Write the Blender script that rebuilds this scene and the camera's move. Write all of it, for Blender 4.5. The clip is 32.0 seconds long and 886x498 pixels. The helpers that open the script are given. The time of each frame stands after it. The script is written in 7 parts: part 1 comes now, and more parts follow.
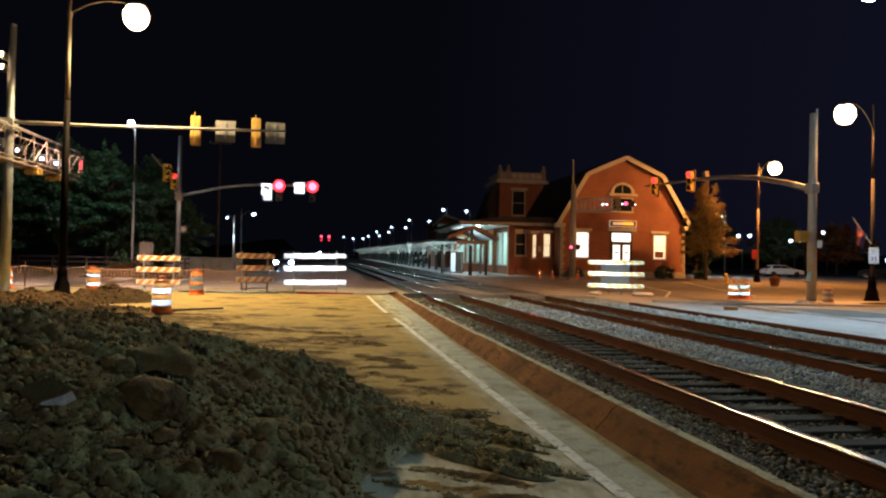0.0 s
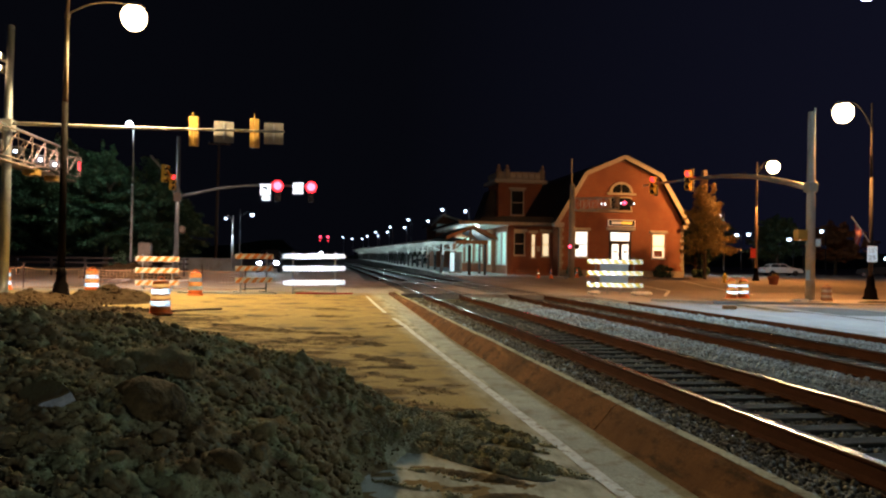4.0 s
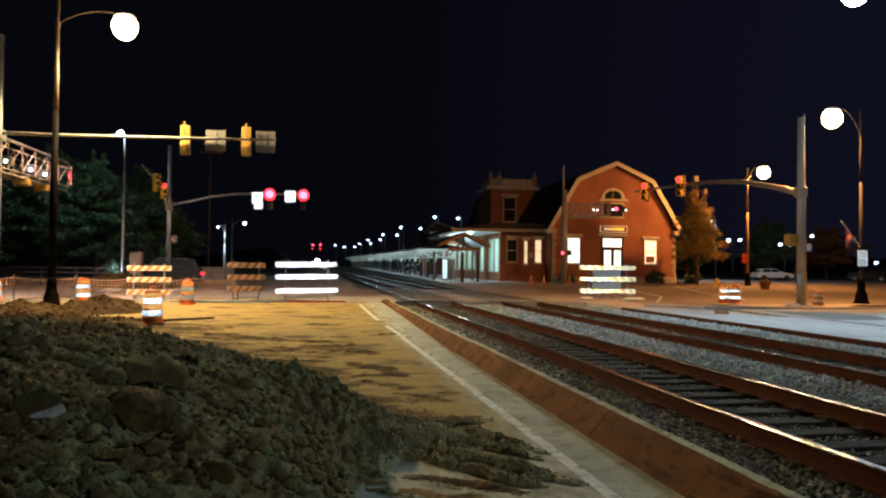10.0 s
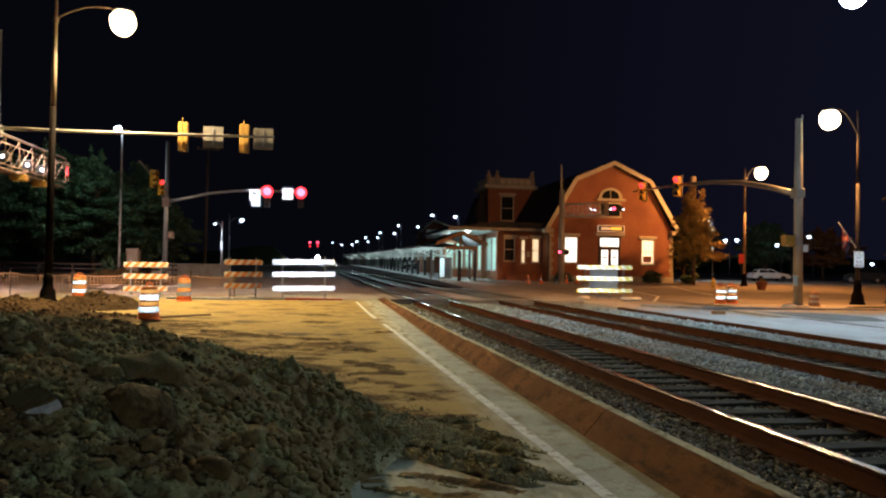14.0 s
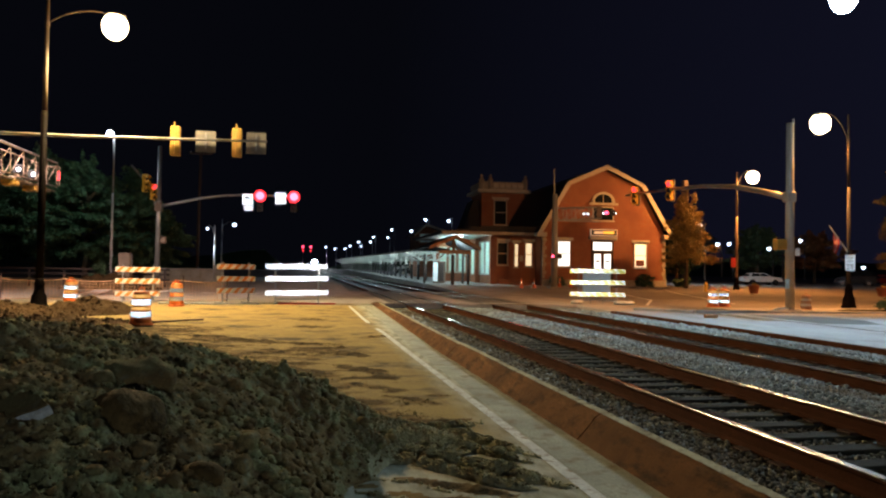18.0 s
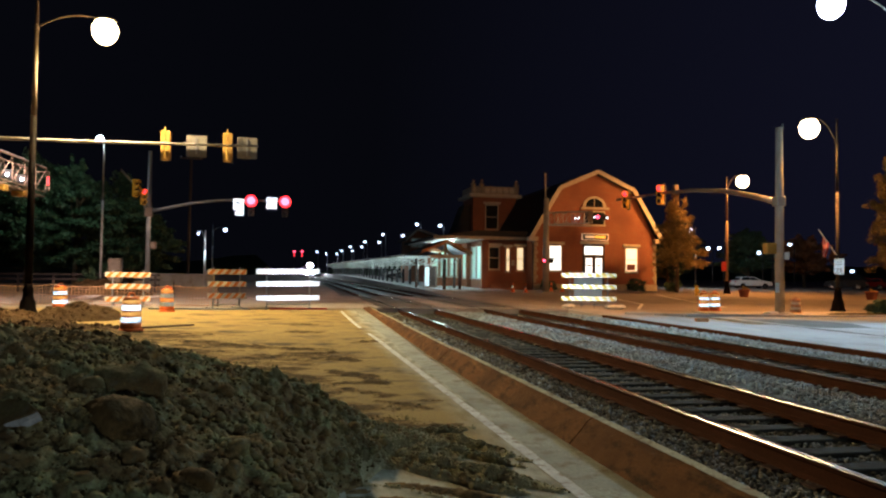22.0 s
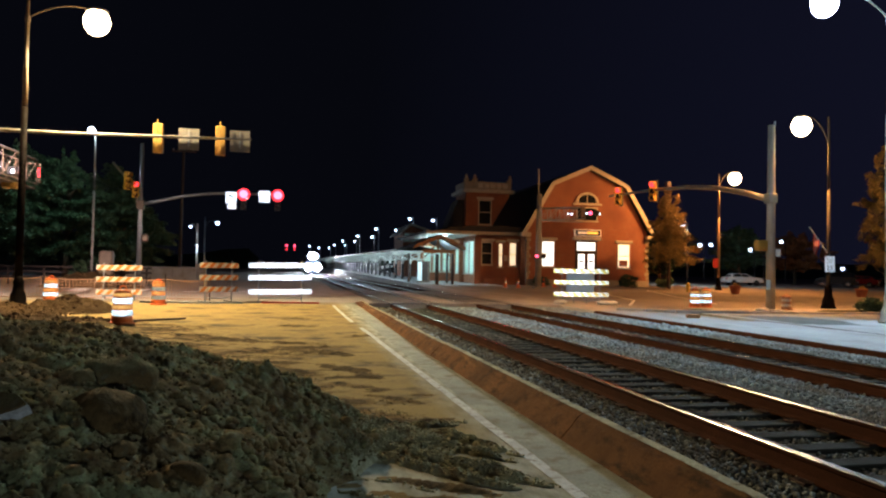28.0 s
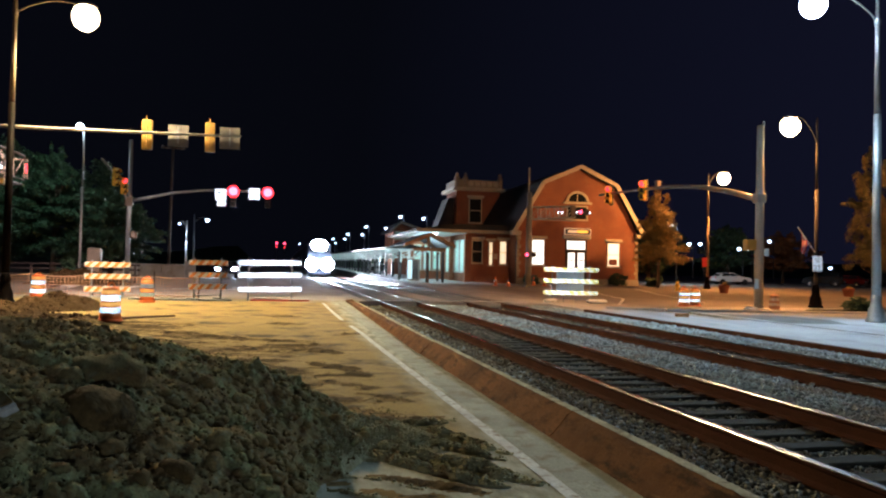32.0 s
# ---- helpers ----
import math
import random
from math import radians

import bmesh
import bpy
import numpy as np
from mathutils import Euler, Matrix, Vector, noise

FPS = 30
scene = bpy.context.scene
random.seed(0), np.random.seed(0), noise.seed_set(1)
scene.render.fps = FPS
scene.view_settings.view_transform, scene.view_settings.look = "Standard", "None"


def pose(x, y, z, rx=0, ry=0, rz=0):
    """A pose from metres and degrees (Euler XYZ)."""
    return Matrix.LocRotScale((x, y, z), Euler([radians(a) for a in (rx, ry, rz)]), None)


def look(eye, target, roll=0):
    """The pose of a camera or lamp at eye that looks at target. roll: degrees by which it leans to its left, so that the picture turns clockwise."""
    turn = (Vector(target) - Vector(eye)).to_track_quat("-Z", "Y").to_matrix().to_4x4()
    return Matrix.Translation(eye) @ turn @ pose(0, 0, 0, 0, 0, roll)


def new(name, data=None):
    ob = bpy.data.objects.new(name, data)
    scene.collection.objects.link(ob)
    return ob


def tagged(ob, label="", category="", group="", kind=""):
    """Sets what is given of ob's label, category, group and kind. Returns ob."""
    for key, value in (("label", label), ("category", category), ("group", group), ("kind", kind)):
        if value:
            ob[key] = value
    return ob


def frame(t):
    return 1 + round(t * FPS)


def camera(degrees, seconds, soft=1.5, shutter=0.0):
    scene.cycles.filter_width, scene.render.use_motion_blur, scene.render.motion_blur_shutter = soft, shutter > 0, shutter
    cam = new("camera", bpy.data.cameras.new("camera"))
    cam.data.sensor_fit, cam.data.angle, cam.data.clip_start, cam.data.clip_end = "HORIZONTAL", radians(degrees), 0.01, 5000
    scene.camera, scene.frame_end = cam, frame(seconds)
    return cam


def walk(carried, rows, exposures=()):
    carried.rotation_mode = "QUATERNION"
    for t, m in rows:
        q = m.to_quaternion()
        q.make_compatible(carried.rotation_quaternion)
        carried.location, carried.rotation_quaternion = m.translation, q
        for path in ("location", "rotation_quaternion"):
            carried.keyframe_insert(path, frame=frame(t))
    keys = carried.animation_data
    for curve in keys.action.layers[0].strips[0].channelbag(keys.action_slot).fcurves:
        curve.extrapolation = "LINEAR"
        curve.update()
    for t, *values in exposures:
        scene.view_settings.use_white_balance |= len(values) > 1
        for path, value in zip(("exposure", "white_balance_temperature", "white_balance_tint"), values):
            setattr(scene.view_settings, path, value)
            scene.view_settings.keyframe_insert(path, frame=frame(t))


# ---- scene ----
# ---- camera ----
EYE = (0.0, 0.0, 1.6)
cam = camera(62.8, 32.0, soft=2.2)
TURNS = (
    (0, -9.15, 0.89, -1.15),
    (0.5, -9.22, 0.85, -0.86),
    (1, -9.22, 1.13, -0.61),
    (1.5, -9.12, 0.99, -0.53),
    (2, -9.05, 0.95, -0.77),
    (2.5, -9.18, 0.90, -1.01),
    (3, -9.42, 0.90, -1.09),
    (3.5, -9.22, 0.88, -0.92),
    (5.5, -9.37, 0.89, -1.12),
    (6, -9.35, 1.10, -0.95),
    (6.5, -9.17, 1.14, -0.92),
    (7, -9.20, 1.35, -0.92),
    (7.5, -9.63, 1.49, -0.84),
    (8, -9.46, 1.53, -0.78),
    (8.5, -9.58, 1.54, -0.74),
    (9, -9.69, 1.52, -0.68),
    (9.5, -9.88, 1.62, -0.63),
    (10, -9.80, 1.46, -0.55),
    (10.5, -10.00, 1.60, -0.63),
    (11, -9.91, 1.66, -0.70),
    (11.5, -9.84, 1.43, -0.82),
    (12, -9.95, 1.23, -1.00),
    (12.5, -10.08, 1.35, -0.95),
    (13, -10.10, 1.36, -0.92),
    (13.5, -10.09, 1.51, -0.86),
    (14, -10.02, 1.34, -0.94),
    (14.5, -10.07, 1.22, -0.95),
    (16.5, -10.37, 1.46, -0.77),
    (17, -10.68, 1.51, -0.85),
    (17.5, -10.56, 1.93, -0.88),
    (18, -10.55, 1.68, -0.83),
    (18.5, -10.75, 1.66, -1.01),
    (19, -10.88, 1.98, -0.86),
    (19.5, -10.86, 2.06, -0.89),
    (20, -10.90, 2.05, -0.72),
    (20.5, -10.79, 1.88, -0.77),
    (21, -10.88, 1.83, -0.82),
    (21.5, -10.85, 1.91, -0.73),
    (22, -11.21, 2.05, -0.69),
    (22.5, -10.97, 2.03, -0.59),
    (23, -10.83, 2.04, -0.56),
    (23.5, -11.16, 1.91, -0.75),
    (24, -11.17, 2.04, -0.75),
    (24.5, -11.53, 1.90, -0.86),
    (25, -11.40, 1.88, -0.83),
    (25.5, -11.22, 1.72, -0.78),
    (27.5, -11.54, 1.94, -0.79),
    (28, -11.79, 1.66, -1.05),
    (28.5, -11.81, 1.71, -0.97),
    (29, -11.89, 1.68, -0.87),
    (29.5, -11.83, 1.89, -0.75),
    (30, -11.99, 1.94, -0.87),
    (30.5, -11.75, 2.09, -1.05),
    (31, -11.90, 1.77, -1.10),
    (31.5, -12.33, 1.70, -1.38),
    (32, -12.56, 1.53, -1.26),)
walk(cam, [(t, pose(*EYE, 90 + p, r, y)) for t, y, p, r in TURNS], exposures=((0, 0.15, 5850, 9), (24, 0.18, 5800, 9), (32, 0.32, 5400, 9)))

# ---- world and lamps ----
world = bpy.data.worlds.new("night")
scene.world = world
world.use_nodes = True
wn = world.node_tree.nodes
# faint town glow, stronger and more violet towards the east
wl = world.node_tree.links
sky_at = wn.new("ShaderNodeTexCoord")
sky_x = wn.new("ShaderNodeSeparateXYZ")
wl.new(sky_at.outputs["Generated"], sky_x.inputs[0])
sky_ramp = wn.new("ShaderNodeValToRGB")
sky_ramp.color_ramp.elements[0].position, sky_ramp.color_ramp.elements[0].color = 0.1, (0.12, 0.125, 0.20, 1)
sky_ramp.color_ramp.elements[1].position, sky_ramp.color_ramp.elements[1].color = 0.85, (0.38, 0.37, 0.85, 1)
wl.new(sky_x.outputs["X"], sky_ramp.inputs["Fac"])
wl.new(sky_ramp.outputs["Color"], wn["Background"].inputs["Color"])
wn["Background"].inputs["Strength"].default_value = 0.0145

SODIUM = (1.0, 0.70, 0.33)
ORANGE = (1.0, 0.37, 0.075)
COOL = (0.72, 0.92, 1.0)


def lamp(name, at, target, watts, color, angle=150, size=0.25, blend=0.6):
    data = bpy.data.lights.new(name, "SPOT")
    data.energy, data.color, data.spot_size, data.spot_blend, data.shadow_soft_size = watts, color, radians(angle), blend, size
    ob = new(name, data)
    ob.matrix_world = look(at, target)
    return ob


def bulb(name, at, watts, color, size=0.2):
    data = bpy.data.lights.new(name, "POINT")
    data.energy, data.color, data.shadow_soft_size = watts, color, size
    ob = new(name, data)
    ob.location = at
    return ob


LAMP_WEST = (-6.64, 26.25, 10.0)
LAMP_EAST = (21.35, 27.3, 8.3)
LAMP_STATION = (35.8, 53.8, 9.9)
LAMP_WHITE = (15.98, 19.42, 10.3)
LAMP_TREES = (-11.75, 46.0, 9.55)
lamp("sodium_light_west", (LAMP_WEST[0], LAMP_WEST[1], 9.5), (-5.3, 21.0, 0), 12600, SODIUM, 168, 0.25, 0.5)
lamp("sodium_light_east", (LAMP_EAST[0], LAMP_EAST[1], 8.0), (20.6, 32.6, 0), 6800, ORANGE, 150, 0.25, 0.5)
lamp("sodium_light_station", (LAMP_STATION[0], LAMP_STATION[1], 9.5), (33, 57, 0), 8200, ORANGE, 172)
# unseen lamp added beyond the right edge to light the station front
lamp("added_light_far_east", (42.0, 36.0, 9.2), (27, 58, 1), 4900, ORANGE, 168)
lamp("white_light_east", (LAMP_WHITE[0], LAMP_WHITE[1], 9.8), (11, 12.5, 0), 4600, COOL, 140)
lamp("white_light_trees", (LAMP_TREES[0], LAMP_TREES[1], 9.15), (-19, 58, 8.2), 2000, (0.72, 0.95, 0.78), 95, 0.25, 1.0)
lamp("flood_light_west", (-11.3, 27.6, 8.5), (-9.0, 37, 0), 15500, (1.0, 0.70, 0.55), 74, 0.25, 0.7)
# unseen lamp added behind the camera, to light up the reflective sheeting
lamp("added_light_behind_camera", (0.4, -24, 3.0), (1.0, 30, 0.8), 2600, (0.92, 0.97, 1.0), 70, 0.3, 0.6)
lamp("white_light_parapet", (-10.5, 79.7, 5.2), (-9.6, 79.0, 0), 700, COOL, 150)
lamp("white_light_lot", (40.43, 70, 6.4), (46, 71, 0), 2600, COOL, 150)
# porch tubes; along the canopy, unseen point lights added to brighten its timbers
for k, y in enumerate((61.5, 68.5)):
    bulb("porch_tube", (12.9, y, 4.2), 110, (0.75, 1.0, 0.88), 0.4)
for y in (60.5, 68.6, 83.6, 98.6, 113.6, 133.6, 153.6, 183.6, 218.6):
    bulb("canopy_fill", (11.5 + (0.6 if y < 66 else -0.9), y, 3.0 + 0.0075 * min(y - 57, 140)), 380 if y < 66 else 340, (0.8, 1.0, 0.92), 0.4)

# ---- materials ----


def node(nt, kind, **sets):
    n = nt.nodes.new(kind)
    for key, value in sets.items():
        n.inputs[key].default_value = value
    return n


def mix(nt, fac, a, b, blend="MIX"):
    n = nt.nodes.new("ShaderNodeMix")
    n.data_type, n.blend_type = "RGBA", blend
    for slot, v in ((0, fac), (6, a), (7, b)):
        if isinstance(v, (int, float)):
            n.inputs[slot].default_value = v
        elif isinstance(v, tuple):
            n.inputs[slot].default_value = (*v[:3], 1)
        else:
            nt.links.new(v, n.inputs[slot])
    return n.outputs[2]


def ramp(nt, src, lo, hi):
    n = nt.nodes.new("ShaderNodeMapRange")
    n.inputs["From Min"].default_value, n.inputs["From Max"].default_value = lo, hi
    nt.links.new(src, n.inputs["Value"])
    return n.outputs["Result"]


def noise_of(nt, vec, scale, detail=4.0, rough=0.55):
    n = node(nt, "ShaderNodeTexNoise", Scale=scale, Detail=detail, Roughness=rough)
    if vec is not None:
        nt.links.new(vec, n.inputs["Vector"])
    return n.outputs["Fac"]


def coords(nt, which="Object", scale=(1, 1, 1)):
    tc = nt.nodes.new("ShaderNodeTexCoord")
    mp = nt.nodes.new("ShaderNodeMapping")
    mp.inputs["Scale"].default_value = scale
    nt.links.new(tc.outputs[which], mp.inputs["Vector"])
    return mp.outputs["Vector"]


def blank(name):
    m = bpy.data.materials.new(name)
    m.use_nodes = True
    return m, m.node_tree, m.node_tree.nodes["Principled BSDF"]


def bumped(nt, bsdf, height, strength, distance=0.02):
    b = node(nt, "ShaderNodeBump", Strength=strength, Distance=distance)
    nt.links.new(height, b.inputs["Height"])
    nt.links.new(b.outputs["Normal"], bsdf.inputs["Normal"])


def mat(name, color, rough=0.6, metal=0.0, big=1.5, fine=40.0, var=0.3, dirt=None, bump=0.25, stretch=(1, 1, 1), per_piece=0.0, dist=0.01, spec=None):
    """A worn surface: a broad mottling, fine grain, dirt patches and relief."""
    m, nt, p = blank(name)
    vec = coords(nt, scale=stretch)
    n1, n2 = noise_of(nt, vec, big), noise_of(nt, vec, fine, 3)
    lo = tuple(c * (1 - var) for c in color)
    hi = tuple(min(1, c * (1 + var)) for c in color)
    c = mix(nt, ramp(nt, n1, 0.3, 0.7), lo, hi)
    c = mix(nt, ramp(nt, n2, 0.25, 0.8), c, tuple(x * 0.6 for x in color))if var > 0 else c
    if dirt:
        c = mix(nt, ramp(nt, noise_of(nt, vec, big * 2.3, 6, 0.65), 0.52, 0.66), c, dirt)
    if per_piece:
        info = nt.nodes.new("ShaderNodeObjectInfo")
        c = mix(nt, ramp(nt, info.outputs["Random"], 0, 1 / per_piece), c, tuple(x * 0.4 for x in color))
    nt.links.new(c, p.inputs["Base Color"])
    nt.links.new(ramp_out(nt, n2, rough - 0.12, rough + 0.15), p.inputs["Roughness"])
    p.inputs["Metallic"].default_value = metal
    p.inputs["Specular IOR Level"].default_value = spec if spec is not None else (0.08 if rough > 0.86 else 0.4)
    if bump:
        bumped(nt, p, n2, bump, dist)
    return m


def ramp_out(nt, src, lo, hi):
    n = nt.nodes.new("ShaderNodeMapRange")
    n.inputs["To Min"].default_value, n.inputs["To Max"].default_value = max(0.02, lo), min(1, hi)
    nt.links.new(src, n.inputs["Value"])
    return n.outputs["Result"]


def glow(name, color, strength):
    m, nt, p = blank(name)
    p.inputs["Base Color"].default_value = (*color, 1)
    p.inputs["Emission Color"].default_value = (*color, 1)
    p.inputs["Emission Strength"].default_value = strength
    p.inputs["Roughness"].default_value = 0.3
    return m


def sheeting(name, color, rough=0.22):
    """Reflective sheeting as rough metal, bright where turned to mirror the added lamp to the camera."""
    m, nt, p = blank(name)
    vec = coords(nt)
    n = noise_of(nt, vec, 30)
    nt.links.new(mix(nt, ramp(nt, n, 0.3, 0.8), color, tuple(c * 0.82 for c in color)), p.inputs["Base Color"])
    p.inputs["Metallic"].default_value = 0.85
    p.inputs["Roughness"].default_value = rough
    return m


M = {}
M["redearth"] = mat("red_earth", (0.072, 0.042, 0.017), 0.95, big=1.0, fine=18, var=0.45, bump=0.9, dist=0.05)
M["concrete"] = mat("concrete", (0.36, 0.34, 0.30), 0.85, big=0.9, fine=60, var=0.25, dirt=(0.22, 0.19, 0.14), bump=0.3)
# paler than the other concrete: the slab edge's highlight is in the colour
M["paleconcrete"] = mat("lit_broken_concrete", (0.62, 0.64, 0.60), 0.85, big=6, fine=60, var=0.2, bump=0.4)
M["panel"] = mat("crossing_panel", (0.17, 0.15, 0.13), 0.7, big=1.2, fine=40, var=0.4, dirt=(0.07, 0.06, 0.05), bump=0.3, per_piece=0.5)
M["patch"] = mat("dark_asphalt_patch", (0.11, 0.115, 0.11), 0.85, big=1.2, fine=50, var=0.35, bump=0.3)
M["gutter"] = mat("gutter_concrete", (0.44, 0.45, 0.35), 0.88, big=1.6, fine=50, var=0.28, dirt=(0.25, 0.21, 0.13), bump=0.35)
M["slab"] = mat("new_concrete", (0.37, 0.37, 0.375), 0.8, big=0.5, fine=70, var=0.3, dirt=(0.21, 0.21, 0.20), bump=0.25, stretch=(1, 0.35, 1))
M["kerbtop"] = mat("worn_kerb_top", (0.46, 0.43, 0.28), 0.9, big=2.2, fine=40, var=0.35, dirt=(0.15, 0.11, 0.06), bump=0.4)
M["railrust"] = mat("rusty_rail", (0.062, 0.021, 0.008), 0.88, 0.0, big=2, fine=60, var=0.4, bump=0.4)
M["tie"] = mat("weathered_tie", (0.068, 0.066, 0.05), 0.9, big=2.5, fine=35, var=0.65, dirt=(0.035, 0.025, 0.015), bump=0.9, stretch=(0.25, 2, 1), per_piece=0.75)
M["steelplate"] = mat("tie_plate", (0.06, 0.03, 0.02), 0.7, 0.4)
M["trim"] = mat("cream_trim", (0.62, 0.56, 0.44), 0.6, big=2, fine=30, var=0.15, bump=0.1)
M["quoin"] = mat("pale_stone", (0.42, 0.36, 0.27), 0.8, big=3, fine=40, var=0.25, bump=0.3)
M["roof"] = mat("slate_roof", (0.022, 0.02, 0.022), 0.75, big=1.5, fine=12, var=0.4, bump=0.4, stretch=(1, 1, 3))
M["galv"] = mat("galvanised_steel", (0.34, 0.36, 0.37), 0.42, 0.75, big=2, fine=25, var=0.2, bump=0.06)
M["greypaint"] = mat("grey_painted_steel", (0.30, 0.29, 0.27), 0.5, 0.1, big=2, fine=30, var=0.2, bump=0.06)
M["blackpaint"] = mat("black_painted_steel", (0.02, 0.02, 0.022), 0.4, 0.1, big=3, fine=30, var=0.3, bump=0.1)
M["brownpole"] = mat("brown_painted_pole", (0.013, 0.010, 0.009), 0.6, 0.0, big=3, fine=30, var=0.25, bump=0.05)
# the tan includes orange lamp light on the truss and lamp poles
M["tanpaint"] = mat("tan_steel", (0.17, 0.125, 0.09), 0.6, 0.1, big=2, fine=30, var=0.3, bump=0.1)
M["film"] = mat("thin_earth_film", (0.24, 0.155, 0.05), 0.95, big=2.0, fine=26, var=0.35, dirt=(0.13, 0.08, 0.028), bump=0.6, dist=0.01, stretch=(0.5, 1.6, 1))
M["smear"] = mat("trodden_earth", (0.135, 0.09, 0.034), 0.95, big=2.4, fine=26, var=0.65, dirt=(0.032, 0.024, 0.012), bump=0.8, dist=0.02)
M["darkpole"] = mat("dark_brown_pole", (0.0035, 0.0022, 0.0018), 0.6, 0.0, big=3, fine=30, var=0.2, bump=0.05, spec=0.02)
M["wood"] = mat("timber", (0.20, 0.12, 0.06), 0.75, big=2, fine=30, var=0.35, bump=0.4, stretch=(1, 1, 0.2))
M["rakewood"] = mat("stained_rake_timber", (0.36, 0.17, 0.07), 0.7, big=2, fine=30, var=0.3, bump=0.3)
M["darkwood"] = mat("dark_painted_timber", (0.05, 0.035, 0.03), 0.7, big=2, fine=30, var=0.3, bump=0.2)
M["whitepaint"] = mat("white_painted_timber", (0.74, 0.76, 0.72), 0.55, big=2, fine=30, var=0.08, bump=0.1)
M["yellow"] = mat("yellow_signal_housing", (0.38, 0.225, 0.045), 0.4, big=4, fine=30, var=0.15, bump=0.03)
# brighter copy of the yellow housing, with missing lamp light painted in
M["lit_yellow"] = mat("lit_yellow_housing", (0.82, 0.50, 0.035), 0.4, big=4, fine=30, var=0.12, bump=0.03)
M["faded_drum"] = mat("sun_faded_orange_plastic", (0.34, 0.17, 0.085), 0.6, big=4, fine=30, var=0.25, bump=0.05)
M["dull_band"] = mat("scuffed_pale_band", (0.46, 0.42, 0.36), 0.6, big=5, fine=30, var=0.25, bump=0.03)
M["verge"] = mat("dark_grass_verge", (0.048, 0.042, 0.018), 0.95, big=1.5, fine=22, var=0.5, bump=0.9, dist=0.04)
M["signback"] = mat("weathered_aluminium", (0.215, 0.20, 0.18), 0.55, 0.3, big=4, fine=20, var=0.15, bump=0.05)
M["orange"] = mat("orange_plastic", (0.80, 0.17, 0.02), 0.45, big=4, fine=30, var=0.18, dirt=(0.5, 0.13, 0.03), bump=0.06)
M["rubber"] = mat("black_rubber", (0.02, 0.02, 0.02), 0.85, var=0.3, bump=0.3)
M["band_white"] = sheeting("white_band", (0.94, 0.97, 1.0), 0.42)
M["band_orange"] = sheeting("orange_band", (0.9, 0.28, 0.04), 0.45)
M["board_white"] = sheeting("white_board_sheeting", (0.95, 0.95, 0.92), 0.20)
M["board_yellow"] = sheeting("yellow_board_sheeting", (0.60, 0.40, 0.02), 0.22)
M["sign_sheet"] = sheeting("pale_sign_sheeting", (0.80, 0.92, 1.0), 0.33)
M["prism_dim"] = sheeting("dim_prism_sheeting", (0.50, 0.66, 0.74), 0.42)
M["prism_orange"] = sheeting("orange_prism_sheeting", (0.95, 0.44, 0.10), 0.28)
M["prism"] = sheeting("prism_sheeting", (0.80, 0.93, 1.0), 0.22)
M["board_orange"] = mat("faded_orange_stripe", (0.75, 0.27, 0.04), 0.5, big=5, fine=30, var=0.15, bump=0.03)
M["board_pale"] = mat("faded_white_stripe", (0.75, 0.74, 0.68), 0.5, big=5, fine=30, var=0.12, bump=0.03)
M["line"] = mat("worn_white_paint", (0.72, 0.72, 0.68), 0.7, big=2.2, fine=14, var=0.12, dirt=(0.35, 0.3, 0.22), bump=0.15)
M["faded_line"] = mat("faded_white_paint", (0.74, 0.76, 0.69), 0.75, big=3.2, fine=22, var=0.25, dirt=(0.27, 0.21, 0.11), bump=0.3)
M["freshline"] = mat("bright_white_paint", (0.85, 0.85, 0.83), 0.7, big=2.2, fine=14, var=0.05, bump=0.1)
M["yline"] = mat("worn_yellow_paint", (0.65, 0.42, 0.05), 0.7, big=2.2, fine=14, var=0.12, dirt=(0.25, 0.2, 0.12), bump=0.15)
M["netting"] = mat("orange_net", (0.46, 0.25, 0.14), 0.55, var=0.15, bump=0)
M["foliage"] = mat("green_leaves", (0.045, 0.085, 0.04), 0.55, big=0.5, fine=3, var=0.5, bump=0)
M["autumn"] = mat("autumn_leaves", (0.26, 0.18, 0.035), 0.55, big=0.6, fine=3, var=0.5, bump=0)
# reddish leaves, brightened for warm light that no lamp throws on them
M["lit_russet"] = mat("lit_russet_leaves", (0.26, 0.12, 0.045), 0.55, big=0.6, fine=3, var=0.5, bump=0)
M["olive"] = mat("olive_leaves", (0.17, 0.15, 0.05), 0.55, big=0.6, fine=3, var=0.5, bump=0)
M["bark"] = mat("bark", (0.10, 0.075, 0.05), 0.95, big=3, fine=25, var=0.4, bump=0.8, stretch=(1, 1, 0.3))
M["darkglass"] = mat("dark_window", (0.015, 0.018, 0.02), 0.08, 0, var=0.1, bump=0)
M["carwhite"] = mat("white_car_paint", (0.75, 0.74, 0.70), 0.25, 0, big=1, fine=20, var=0.04, bump=0)
M["cardark"] = mat("dark_car_paint", (0.012, 0.013, 0.016), 0.2, 0.2, big=1, fine=20, var=0.1, bump=0)
M["carred"] = mat("red_car_paint", (0.25, 0.02, 0.02), 0.22, 0.1, big=1, fine=20, var=0.06, bump=0)
M["carblue"] = mat("blue_car_paint", (0.03, 0.05, 0.14), 0.22, 0.2, big=1, fine=20, var=0.1, bump=0)
M["chrome"] = mat("bright_metal", (0.7, 0.7, 0.72), 0.2, 1.0, var=0.05, bump=0)
M["signwhite"] = mat("white_sign_face", (0.82, 0.86, 0.88), 0.4, big=3, fine=20, var=0.05, bump=0)
M["signblack"] = mat("black_sign_print", (0.02, 0.02, 0.02), 0.5, var=0.1, bump=0)
M["signblue"] = mat("pale_blue_sign", (0.40, 0.66, 0.85), 0.4, var=0.06, bump=0)
